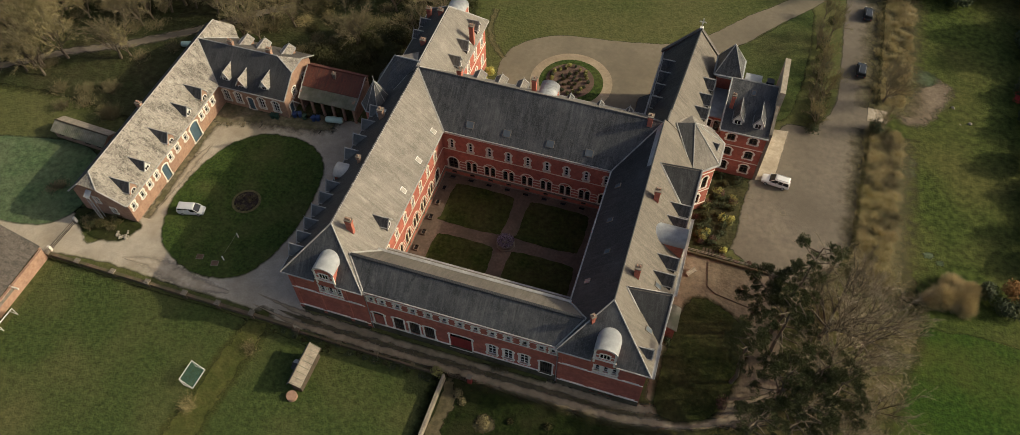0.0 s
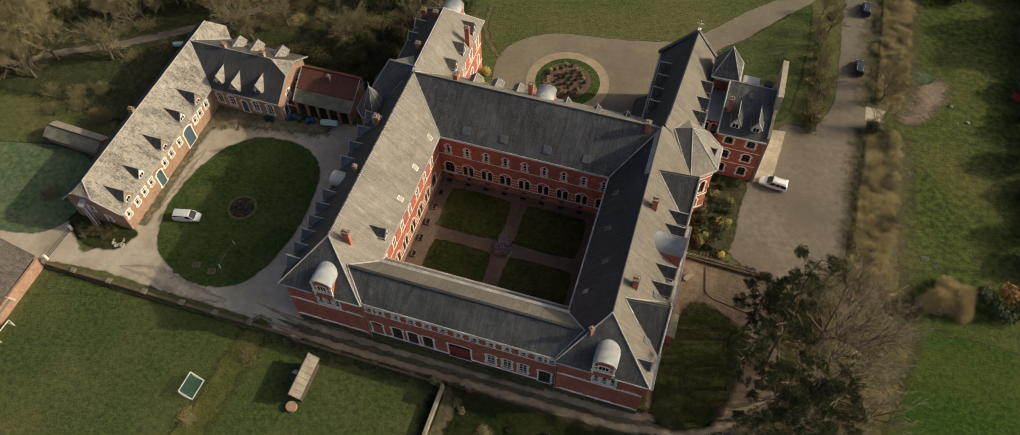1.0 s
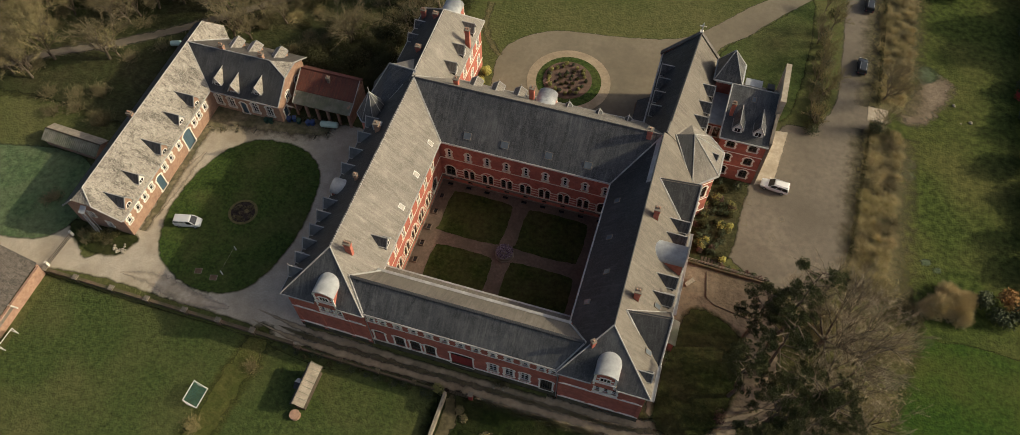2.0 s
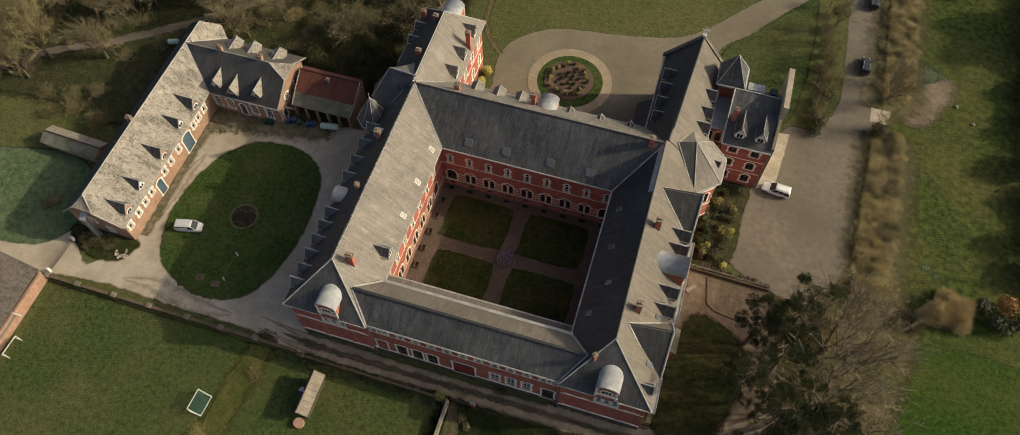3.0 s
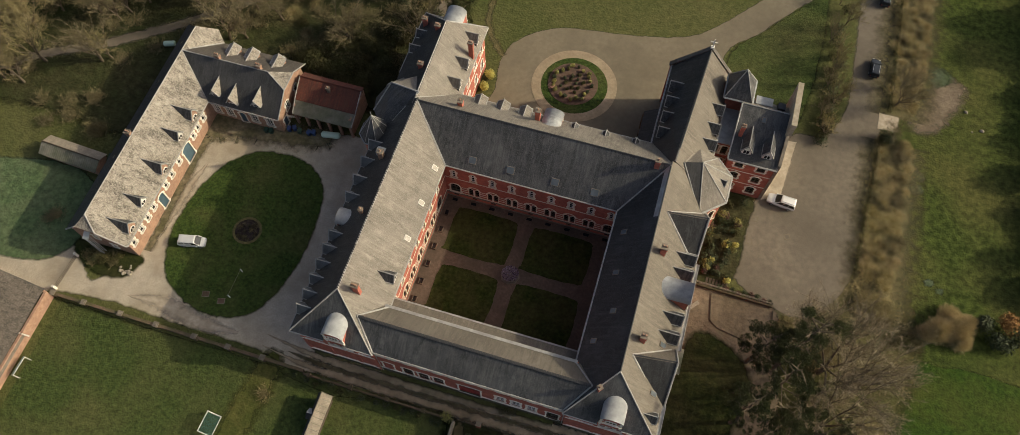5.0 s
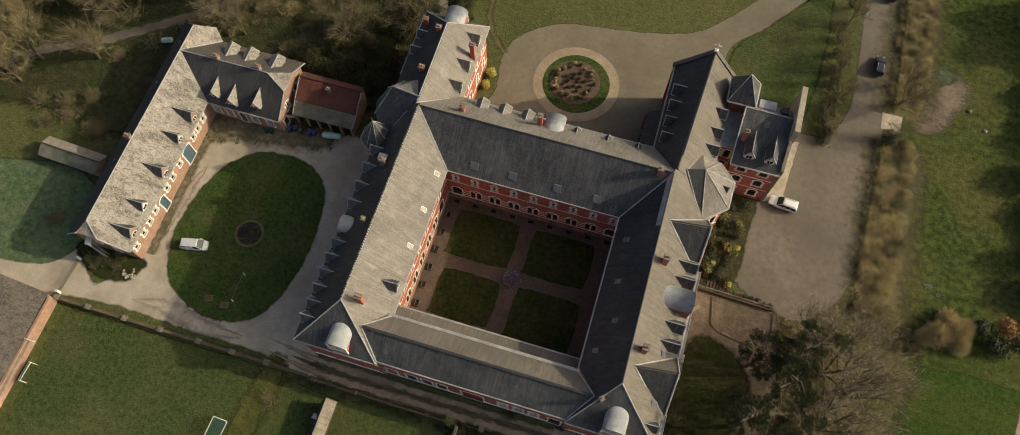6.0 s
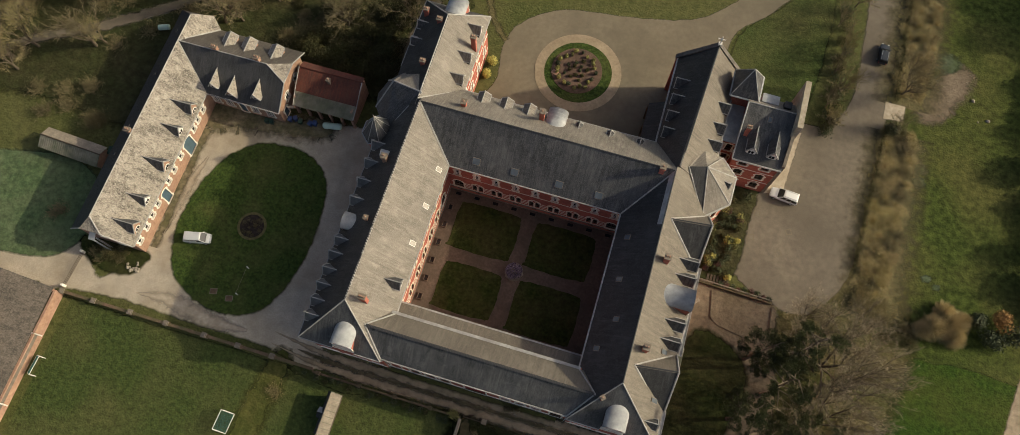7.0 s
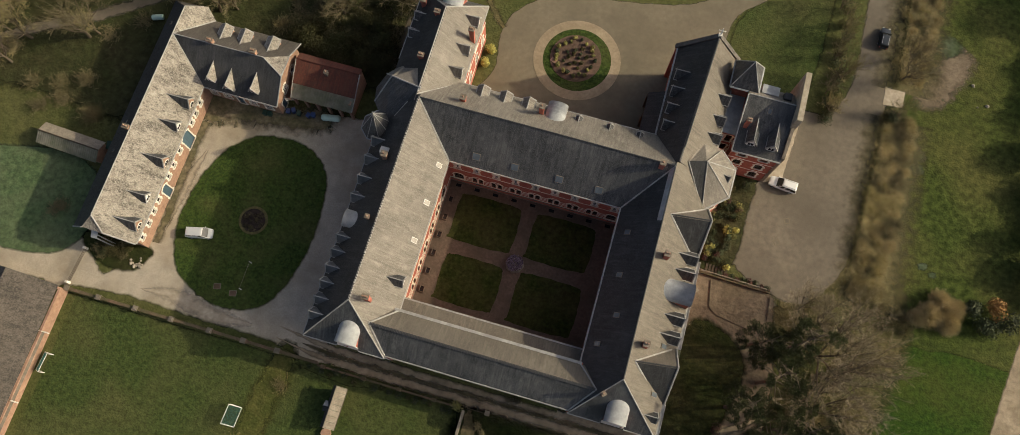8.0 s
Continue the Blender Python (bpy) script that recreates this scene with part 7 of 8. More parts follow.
def bush(name, x, y, r, h, material, label, seed, n=220, size=0.14, category="shrub", group="", z=0.05):
    rnd = random.Random(seed)
    e = thing(name, x, y, z, label, category, group)
    bm = bmesh.new()
    for k in range(5):
        a = rnd.uniform(0, math.tau)
        tube(bm, (x, y, z), (x + r * 0.5 * math.cos(a), y + r * 0.5 * math.sin(a), z + h * 0.6), 0.05, 0.02, 4)
    part("stem", bm, BARK, e)
    bm = bmesh.new()
    for k in range(4):
        a = rnd.uniform(0, math.tau)
        rr = r * 0.35
        leaf_cloud(bm, (x + rr * math.cos(a), y + rr * math.sin(a), z + h * rnd.uniform(0.45, 0.6)), r * 0.75, r * 0.75, h * 0.45, n // 4, size, rnd, 0.4)
    part("foliage", bm, material, e)
    return e


def sliver(vs, fs, p, q, w, rnd):
    """A thin tapering twig."""
    d = q - p
    a = d.cross(Vector((rnd.gauss(0, 1), rnd.gauss(0, 1), rnd.gauss(0, 1))))
    a = a.normalized() * (w / 2) if a.length > 1e-6 else Vector((w / 2, 0, 0))
    k = len(vs)
    vs += [tuple(p - a), tuple(p + a), tuple(q)]
    fs.append((k, k + 1, k + 2))


def spray(vs, fs, p, d, length, w, rnd, subs=2):
    """A twig with its own finer twigs."""
    q = p + d * length
    sliver(vs, fs, p, q, w, rnd)
    for _ in range(subs):
        b = p.lerp(q, rnd.uniform(0.15, 0.85))
        e = (d + Vector((rnd.gauss(0, 0.5), rnd.gauss(0, 0.5), rnd.gauss(0.1, 0.4)))).normalized()
        sliver(vs, fs, b, b + e * length * rnd.uniform(0.35, 0.75), w * 0.7, rnd)


def branch_off(d, rnd, lo=0.5, hi=1.0):
    """A direction leaving d by an angle, turned slightly upwards."""
    a = d.orthogonal().normalized()
    a = Matrix.Rotation(rnd.uniform(0, math.tau), 3, d) @ a
    t = rnd.uniform(lo, hi)
    return (d * math.cos(t) + a * math.sin(t) + Vector((0, 0, 0.12))).normalized()


def grow(tb, vs, fs, p, d, length, r, level, rnd, kids, twigs, lift, fine):
    """A curving branch with side branches, and sprays of twigs on the outer ones."""
    segs = 4 - level if level < 2 else 2
    pts = [p]
    for _ in range(segs):
        d = (d + Vector((rnd.gauss(0, 0.1), rnd.gauss(0, 0.1), rnd.gauss(lift, 0.07)))).normalized()
        pts.append(pts[-1] + d * length / segs)
    for i in range(segs):
        tube(tb, pts[i], pts[i + 1], r * (1 - 0.6 * i / segs), r * (1 - 0.6 * (i + 1) / segs), (6, 4, 3)[min(level, 2)])
    last = level + 1 >= len(kids)
    if not last:
        for k in range(kids[level + 1]):
            t = (0.25 + 0.75 * (k + rnd.random()) / kids[level + 1]) * segs
            i = min(segs - 1, int(t))
            b = pts[i].lerp(pts[i + 1], t - i)
            grow(tb, vs, fs, b, branch_off((pts[i + 1] - pts[i]).normalized(), rnd, 0.4, 0.95), length * rnd.uniform(0.5, 0.75), r * (0.62 - 0.06 * t), level + 1, rnd, kids, twigs, lift, fine)
    if level >= len(kids) - 2:
        for k in range(twigs if last else twigs // 2):
            t = rnd.uniform(0.15, 1.0) * segs
            i = min(segs - 1, int(t))
            b = pts[i].lerp(pts[i + 1], t - i)
            spray(vs, fs, b, branch_off((pts[i + 1] - pts[i]).normalized(), rnd, 0.2, 0.9), fine * rnd.uniform(0.5, 1.15), 0.04 * fine, rnd)


def sliver_mesh(name, vs, fs):
    me = bpy.data.meshes.new(name)
    me.from_pydata(vs, [], fs)
    me.update()
    return me


def bare_tree_meshes(seed, height, kids=(5, 4, 5), tilt=0.55, twigs=12, lift=0.05, trunk=0.2, fine=1.0):
    """A leafless tree: trunk and limbs in one mesh, the haze of twigs in another."""
    rnd = random.Random(seed)
    tb, vs, fs = bmesh.new(), [], []
    top = Vector((rnd.gauss(0, 0.02) * height, rnd.gauss(0, 0.02) * height, height * trunk))
    tube(tb, (0, 0, -0.1), top, height * 0.024, height * 0.018, 7)
    for k in range(kids[0]):
        a = math.tau * (k + rnd.uniform(-0.3, 0.3)) / kids[0]
        out = tilt * rnd.uniform(0.5, 1.3)
        d = Vector((math.cos(a) * out, math.sin(a) * out, 1.0)).normalized()
        grow(tb, vs, fs, top * rnd.uniform(0.75, 1), d, height * rnd.uniform(0.4, 0.55), height * 0.011, 0, rnd, kids, twigs, lift, fine)
    me = bpy.data.meshes.new("trunk")
    tb.to_mesh(me)
    tb.free()
    return [me, sliver_mesh("twig_crown", vs, fs)]


BARE = [bare_tree_meshes(s, 10.0) for s in (11, 12, 13, 14)]
for a, b in BARE:
    a.materials.append(BARK)
    b.materials.append(TWIG)
BROAD = [bare_tree_meshes(s, 10.0, (6, 6, 6), 0.9, 20, 0.03, 0.18, 0.5) for s in (15, 16)]
for a, b in BROAD:
    a.materials.append(BARK)
    b.materials.append(PALE_TWIG)
OLIVE = [(a, b.copy()) for a, b in BARE]
for a, b in OLIVE:
    b.materials.clear()
    b.materials.append(OLIVE_TWIG)


def bare_tree(x, y, h, k, a, label, olive=False, squash=1.0, group="", broad=False):
    tr, tw = BROAD[k % 2] if broad else (OLIVE if olive else BARE)[k % 4]
    e = thing("bare_tree", x, y, 0, label, "tree", group)
    m = pose(x, y, 0, 0, 0, a) @ Matrix.Diagonal((h / 10 * squash, h / 10 * squash, h / 10, 1))
    part("trunk", tr, BARK, e, m=m)
    part("twig_crown", tw, TWIG, e, m=m)
    return e


def shrub_meshes(seed, n=120, fan=0.55):
    """A leafless bush: many thin stems fanning from the ground."""
    rnd = random.Random(seed)
    vs, fs = [], []
    for k in range(n):
        d = Vector((rnd.gauss(0, fan), rnd.gauss(0, fan), 0.9)).normalized()
        p = Vector((rnd.gauss(0, 0.3), rnd.gauss(0, 0.3), -0.05))
        q = p + d * rnd.uniform(0.5, 0.95)
        sliver(vs, fs, p, q, 0.026, rnd)
        sliver(vs, fs, p, q, 0.026, rnd)
        for j in range(5):
            b = p.lerp(q, rnd.uniform(0.35, 1.0))
            e = (d + Vector((rnd.gauss(0, 0.55), rnd.gauss(0, 0.55), rnd.gauss(0.1, 0.4)))).normalized()
            spray(vs, fs, b, e, rnd.uniform(0.15, 0.38), 0.017, rnd, 2)
    return sliver_mesh("stems", vs, fs)


def dome_mesh(seed, n=620):
    """A rounded twiggy thicket: sprays pointing outwards over a dome."""
    rnd = random.Random(seed)
    vs, fs = [], []
    lumps = [(rnd.uniform(0, math.tau), rnd.uniform(0.1, 1.2), rnd.uniform(-0.16, 0.14)) for _ in range(9)]
    for k in range(n):
        d = Vector((rnd.gauss(0, 1), rnd.gauss(0, 1), abs(rnd.gauss(0, 1)) + 0.05)).normalized()
        r = 0.9
        for a, e, g in lumps:
            c = Vector((math.cos(a) * math.cos(e), math.sin(a) * math.cos(e), math.sin(e)))
            r += g * max(0.0, d.dot(c)) ** 4
        p = d * r * rnd.uniform(0.3, 0.72)
        spray(vs, fs, p, (d + Vector((rnd.gauss(0, 0.22), rnd.gauss(0, 0.22), rnd.gauss(0.12, 0.2)))).normalized(), r * rnd.uniform(0.22, 0.36), 0.02, rnd, 3)
    for k in range(60):
        d = Vector((rnd.gauss(0, 0.6), rnd.gauss(0, 0.6), 0.8)).normalized()
        sliver(vs, fs, Vector((0, 0, -0.05)), d * rnd.uniform(0.5, 0.8), 0.05, rnd)
    return sliver_mesh("twig_dome", vs, fs)


DOMES = {}
for nm, mt in (("brown", TWIG), ("olive", OLIVE_TWIG), ("willow", WILLOW_TWIG), ("hedge", HEDGE_TWIG)):
    DOMES[nm] = [dome_mesh(s, 1300 if nm == "willow" else 320) for s in (41, 42, 43)]
    for me in DOMES[nm]:
        me.materials.append(mt)
SHRUBS = [shrub_meshes(s) for s in (21, 22, 23)]
SHRUBS_OLIVE = [shrub_meshes(s, 130, 0.7) for s in (24, 25, 26)]
for s in SHRUBS:
    s.materials.append(TWIG)
for s in SHRUBS_OLIVE:
    s.materials.append(OLIVE_TWIG)


def bare_shrub(x, y, r, h, k, a, label, olive=False, group="bare shrubs", meshes=None):
    e = part("bare_shrub", (meshes or (SHRUBS_OLIVE if olive else SHRUBS))[k % 3], TWIG, m=pose(x, y, 0, 0, 0, a) @ Matrix.Diagonal((r, r, h, 1)))
    return tagged(e, label, "shrub", group)


def needle_tuft(vs, fs, c, r, n, rnd):
    """A compact rounded tuft of needle sprays."""
    for _ in range(n):
        d = Vector((rnd.gauss(0, 1), rnd.gauss(0, 1), rnd.gauss(0.25, 0.7))).normalized()
        b = c + Vector((d.x, d.y, d.z * 0.6)) * (r * rnd.uniform(0.35, 1.0))
        e = (d + Vector((rnd.gauss(0, 0.5), rnd.gauss(0, 0.5), rnd.gauss(0.2, 0.4)))).normalized()
        u = e * rnd.uniform(0.12, 0.24)
        v = e.cross(Vector((rnd.gauss(0, 1), rnd.gauss(0, 1), rnd.gauss(0, 1)))).normalized() * rnd.uniform(0.03, 0.06)
        k = len(vs)
        vs += [tuple(b - v), tuple(b + v), tuple(b + u)]
        fs.append((k, k + 1, k + 2))


def pine(x, y, h, seed, label, lean=(0, 0), spread=1.0, limbs=19, low=0.46):
    """A pine: bent trunk, long bare limbs, and dense uneven plates of needle tufts at their ends."""
    rnd = random.Random(seed)
    e = thing("pine_tree", x, y, 0, label, "tree", "pines beside the car park")
    tb, vs, fs = bmesh.new(), [], []
    pts = [Vector((x, y, -0.1))]
    for k in range(1, 7):
        t = k / 6
        pts.append(Vector((x + lean[0] * t + rnd.gauss(0, 0.18), y + lean[1] * t + rnd.gauss(0, 0.18), h * t)))
    for k in range(6):
        tube(tb, pts[k], pts[k + 1], 0.34 * (1 - k / 7.5), 0.34 * (1 - (k + 1) / 7.5), 7)
    for k in range(limbs):
        t = low + (1 - low) * (k + rnd.random()) / limbs
        i = min(5, int(t * 6))
        p = pts[i].lerp(pts[i + 1], t * 6 - i)
        a = k * 2.4 + rnd.uniform(-0.5, 0.5)
        reach = min(h, 16) * spread * rnd.uniform(0.16, 0.36) * (1.3 - 0.75 * t)
        q = p + Vector((math.cos(a) * reach, math.sin(a) * reach, rnd.uniform(0.1, 1.3)))
        mid = p.lerp(q, 0.5) + Vector((rnd.gauss(0, 0.2), rnd.gauss(0, 0.2), rnd.uniform(-0.3, 0.3)))
        tube(tb, p, mid, 0.11, 0.08, 5)
        tube(tb, mid, q, 0.08, 0.03, 4)
        plate = rnd.uniform(0.6, 1.45) * (0.6 + 0.4 * spread)
        for j in range(15):
            r, b = plate * math.sqrt(rnd.random()), rnd.uniform(0, math.tau)
            c = mid.lerp(q, rnd.uniform(0.75, 1.05)) + Vector((r * math.cos(b), r * math.sin(b), rnd.uniform(-0.1, 0.45) + 0.3 * (1 - r / plate)))
            if j % 3 == 0:
                tube(tb, mid.lerp(q, 0.7), c, 0.035, 0.015, 3)
            needle_tuft(vs, fs, c, rnd.uniform(0.22, 0.46), 64, rnd)
    part("trunk", tb, BARK, e)
    part("crown", sliver_mesh("crown", vs, fs), NEEDLE, e, "dark green needle tufts")
    return e


pine(65.2, 12.0, 23, 101, "tall dark green pine with a broad broken crown", (0.8, 0.6), 0.8)
pine(61.4, 12.4, 16, 102, "slim dark green pine at the path's edge", (0.3, -0.3), 0.7)
pine(64.8, 7.4, 17, 103, "dark green pine with bare lower limbs", (0.5, 0.5), 0.85)
pine(60.6, 2.2, 18, 104, "dark green pine leaning over the path", (-0.4, -0.4), 0.75)
pine(69.0, 1.0, 15, 105, "dense dark green pine above the lane", (1.2, -0.5), 1.0)
pine(72.0, -1.5, 15, 106, "dense dark green pine among bare trees", (0.4, 0.3), 0.95)
pine(66.2, -1.4, 15, 112, "dark green pine over the trodden path", (-0.3, 0.2), 0.9)
pine(62.6, -8.8, 15, 107, "dense dark green pine by the lane", (0.2, 0.2), 0.95)
pine(68.0, -6.5, 16, 108, "dense dark green pine by the lane", (0.2, 0.2), 1.0)

rnd = random.Random(31)
for x, y, h, k in ((72.6, 14.0, 19, 0), (73.8, 5.0, 16, 1), (76.5, 20.0, 10, 0), (75.5, -4.5, 13, 0), (69.4, 21.5, 8, 1), (78.6, 13.0, 14, 1), (80.5, 3.0, 9, 0)):
    bare_tree(x, y, h, k, rnd.uniform(0, 360), "large leafless tree with a haze of fine twigs", False, 1.0, "bare trees by the car park", True)
for k in range(16):
    bare_shrub(rnd.uniform(70, 83), rnd.uniform(-2, 28), rnd.uniform(2, 3.4), rnd.uniform(1.2, 2.6), k, rnd.uniform(0, 360), "brown leafless undergrowth beneath the trees", rnd.random() < 0.4)
# hedge between avenue and pasture
y = 27.0
while y < 108:
    if not 61.5 < y < 67.5:
        for x, olive in ((78.6, True), (80.6, True), (82.6, True)):
            bare_shrub(x + (y - 60) * 0.03 + rnd.uniform(-0.8, 0.8), y + rnd.uniform(-0.7, 0.7), rnd.uniform(1.4, 2.3), rnd.uniform(0.7, 1.6), rnd.randrange(3), rnd.uniform(0, 360), "thin brown brush on the bank along the avenue", olive, "avenue brush", DOMES["hedge" if rnd.random() < 0.75 else "brown"])
    y += rnd.uniform(0.9, 1.4)
for x, y, h in ((79.6, 68.5, 9), (80.5, 73, 7), (79.5, 60.5, 6)):
    bare_tree(x, y, h, rnd.randrange(4), rnd.uniform(0, 360), "thin leafless tree in the avenue hedge")
bush("evergreen_bush", 78.6, 60.6, 1.6, 2.4, LEAF, "dark evergreen bush in the avenue hedge", 61, 700, 0.16)
for k, yy in enumerate((56.6, 57.6, 58.7, 59.8, 61, 62.2, 63.6, 65, 66.6, 68.2, 70, 72, 74, 76.5, 79.5, 83, 88)):
    bush("evergreen_bush", 67.8 + rnd.uniform(-0.8, 0.8), yy, rnd.uniform(1.3, 1.9), rnd.uniform(1.6, 2.8), LEAF if k % 3 == 0 else THICKET, "dark bush under the avenue trees", 70 + k, 480, 0.13, group="avenue shrubs")
for yy in (58, 62, 65, 69, 72.5, 76, 80, 85, 90, 96, 102):
    bare_tree(67.6 + rnd.uniform(-1.5, 1.2), yy, rnd.uniform(6, 9), rnd.randrange(4), rnd.uniform(0, 360), "slender leafless tree beside the avenue", rnd.random() < 0.4, 0.8, "avenue trees")
# low clipped hedge at the avenue's edge
for y0, y1, x0 in ((33, 61.5, 76.2), (67, 118, 78.7)):
    hb = bmesh.new()
    yy = y0
    while yy < y1:
        leaf_cloud(hb, (x0 + rnd.uniform(-0.15, 0.15) + (0.053 * (yy - 33) if yy < 62 else 0), yy, 0.6), 0.42, 0.8, 0.65, 60, 0.11, rnd, 0.3)
        yy += 0.9
    tagged(part("clipped_hedge", hb, THICKET), "low dark clipped hedge at the avenue's edge", "hedge", kind="stuff")
# rounded willow thicket and the pasture's far hedge
for k, (x, y, r, h) in enumerate(((92.6, 27.6, 3.6, 4.8), (90.3, 26.2, 3.2, 4.2), (94.3, 28.6, 2.4, 3.9), (91.6, 29.2, 2.6, 3.8), (93.6, 25.6, 2.5, 3.6), (88.4, 25.4, 2.2, 2.8))):
    bare_shrub(x, y, r, h, k, 50 * k, "tawny rounded willow thicket", True, "willow thicket", DOMES["willow"])
for k, (x, y, r, h) in enumerate(((85.8, 24.6, 2.2, 2.6), (84.0, 22.8, 1.9, 2.2), (87.2, 22.8, 1.8, 2.0), (82.2, 25.2, 2.1, 2.4))):
    bare_shrub(x, y, r, h, k, 70 * k, "dark brown leafless brush beside the willows", False, "willow thicket", DOMES["brown"])
for k, (x, y, r, h, mt, lb) in enumerate(((97.0, 29.0, 1.7, 3.2, LEAF, "bright evergreen bush at the pasture's edge"), (100.5, 30.0, 2.0, 3.5, ORANGE_LEAF, "orange-brown leafy shrub at the pasture corner"), (99.5, 26.5, 2.2, 3.0, LEAF, "dark evergreen shrub at the pasture corner"), (103, 28, 2.4, 4, LEAF, "dark evergreen shrub at the pasture corner"))):
    bush("hedge_bush", x, y, r, h, mt, lb, 90 + k, 800, 0.2)
for k in range(26):
    yy = 34 + k * 3.1
    bush("hedge_bush", 105.4 + rnd.uniform(-1.5, 2.5) + k * 0.12, yy, rnd.uniform(2, 3.2), rnd.uniform(3.5, 6.5), LEAF if rnd.random() < 0.75 else RUST_LEAF, "tall dark hedge shrub beyond the pasture", 120 + k, 1100, 0.3, group="far hedge")
for k in range(26):
    bush("hedge_bush", 80 + k * 1.6 + rnd.uniform(-1, 1), 101 + rnd.uniform(-3, 5) + k * 0.5, rnd.uniform(2.2, 3.4), rnd.uniform(4, 7), LEAF, "tall dark evergreen hedge at the pasture's top", 160 + k, 700, 0.26, group="top hedge")



def leafy_tree(x, y, h, r, seed, label, group):
    """A dense evergreen tree: trunk, limbs, and a crown of many leaf clumps."""
    rnd = random.Random(seed)
    e = thing("evergreen_tree", x, y, 0, label, "tree", group)
    tb, cb = bmesh.new(), bmesh.new()
    tube(tb, (x, y, -0.1), (x, y, h * 0.8), 0.4, 0.12, 7)
    for k in range(14):
        t = rnd.uniform(0.25, 0.95)
        a, out = k * 2.4, r * rnd.uniform(0.4, 0.85) * (1.15 - 0.7 * t)
        c = (x + out * math.cos(a), y + out * math.sin(a), h * t)
        tube(tb, (x, y, h * t * 0.85), c, 0.12, 0.04, 4)
        leaf_cloud(cb, c, r * 0.42, r * 0.42, h * 0.14, 260, 0.34, rnd, 0.3)
    part("trunk", tb, BARK, e)
    part("crown", cb, LEAF, e)
    return e


for k in range(4):
    leafy_tree(119 + (k % 3) * 5.0 + rnd.uniform(-1, 1), 92 + k * 2.6, 17 + k % 3 * 2, 5.0, 190 + k, "tall dark evergreen beyond the pasture's corner", "corner evergreens")

# the wood to the north-west
for k in range(290):
    x, y = rnd.uniform(-108, -8), rnd.uniform(24, 80)
    if x > -53 and y < 47 or (x > -64 and y < 44) or (x > -29 and y < 46) or (x < -64 and y < 26):
        continue
    if x > -37 and y < 64 and k % 6:
        continue
    d = abs((y - 26) - (x + 89) * 0.72)
    if d < 2.2 and x < -38 or (y - 26) - (x + 89) * 0.72 < -7.5 and x < -50:
        continue
    bare_tree(x, y, rnd.uniform(7, 12), rnd.randrange(4), rnd.uniform(0, 360), "leafless woodland tree with olive-brown twigs", rnd.random() < 0.5, 1.15, "woodland trees")
uv_, uf_ = [], []
for k in range(110):
    x, y = rnd.uniform(-104, -8), rnd.uniform(22, 78)
    if x > -53 and y < 46 or (x > -58 and y < 44) or (x > -29 and y < 43.5):
        continue
    if abs((y - 26) - (x + 89) * 0.72) < 2.4 and x < -38 or (y - 26) - (x + 89) * 0.72 < -9 and x < -50 and k % 4:
        continue
    src = SHRUBS[rnd.randrange(3)]
    m = pose(x, y, 0, 0, 0, rnd.uniform(0, 360)) @ Matrix.Diagonal((*[rnd.uniform(1.4, 3.0)] * 2, rnd.uniform(1.0, 2.4), 1))
    n0 = len(uv_)
    uv_ += [tuple(m @ v.co) for v in src.vertices]
    uf_ += [tuple(n0 + i for i in p.vertices) for p in src.polygons]
tagged(part("undergrowth", sliver_mesh("undergrowth", uv_, uf_), TWIG), "olive-brown leafless undergrowth across the wood floor", "undergrowth", kind="stuff")
for k, (x, y) in enumerate(((-15, 42.6), (-20, 43), (-25, 44), (-28, 47), (-21, 55), (-27, 54), (-16, 57), (-16, 45), (-13, 48), (-19, 47), (-11, 44), (-14, 52), (-22, 46), (-18, 51), (-13, 55), (-13, 62), (-24, 50))):
    bush("evergreen_bush", x, y, rnd.uniform(2, 3), rnd.uniform(3, 6), THICKET, "dark brown-green thicket at the wood's edge", 200 + k, 1500, 0.16, group="dark thicket")
for k in range(30):
    x, y = rnd.uniform(-44, -11), rnd.uniform(47, 72)
    bare_shrub(x, y, rnd.uniform(1.8, 3.2), rnd.uniform(1.4, 2.6), k, 37 * k, "tawny bramble brush on the wood's edge", k % 3 == 0, "bramble brush", DOMES["olive" if k % 3 == 0 else "brown"])
    if k % 2:
        bush("low_bush", x + 2.5, y - 1.5, rnd.uniform(1.4, 2.4), rnd.uniform(0.8, 1.6), LEAF if k % 4 == 1 else THICKET, "low green bramble on the wood's edge", 700 + k, 420, 0.15, group="low brambles")
pine(-2.5, 61.5, 10, 210, "dark conifer behind the north block", (0, 0), 0.8)
for k, (x, y) in enumerate(((-57.8, 3.6), (-59.0, 2.6))):
    bare_shrub(x, y, 1.6, 1.3, k, 80 * k, "brown leafless bush in the fresh grass", False, "plot bushes")
bare_shrub(-60, 20.6, 2.3, 3.2, 1, 30, "pale green budding bush behind the hut", True)
bare_shrub(-59.4, 20.9, 1.9, 2.8, 2, 130, "pale green budding bush behind the hut", True)
for k, (x, y) in enumerate(((-66, 22), (-70, 20), (-68, 25), (-73, 24), (-64, 27))):
    bare_shrub(x, y, 2.2, 2.0, k, 40 * k, "russet leafless thicket beyond the hut", False)
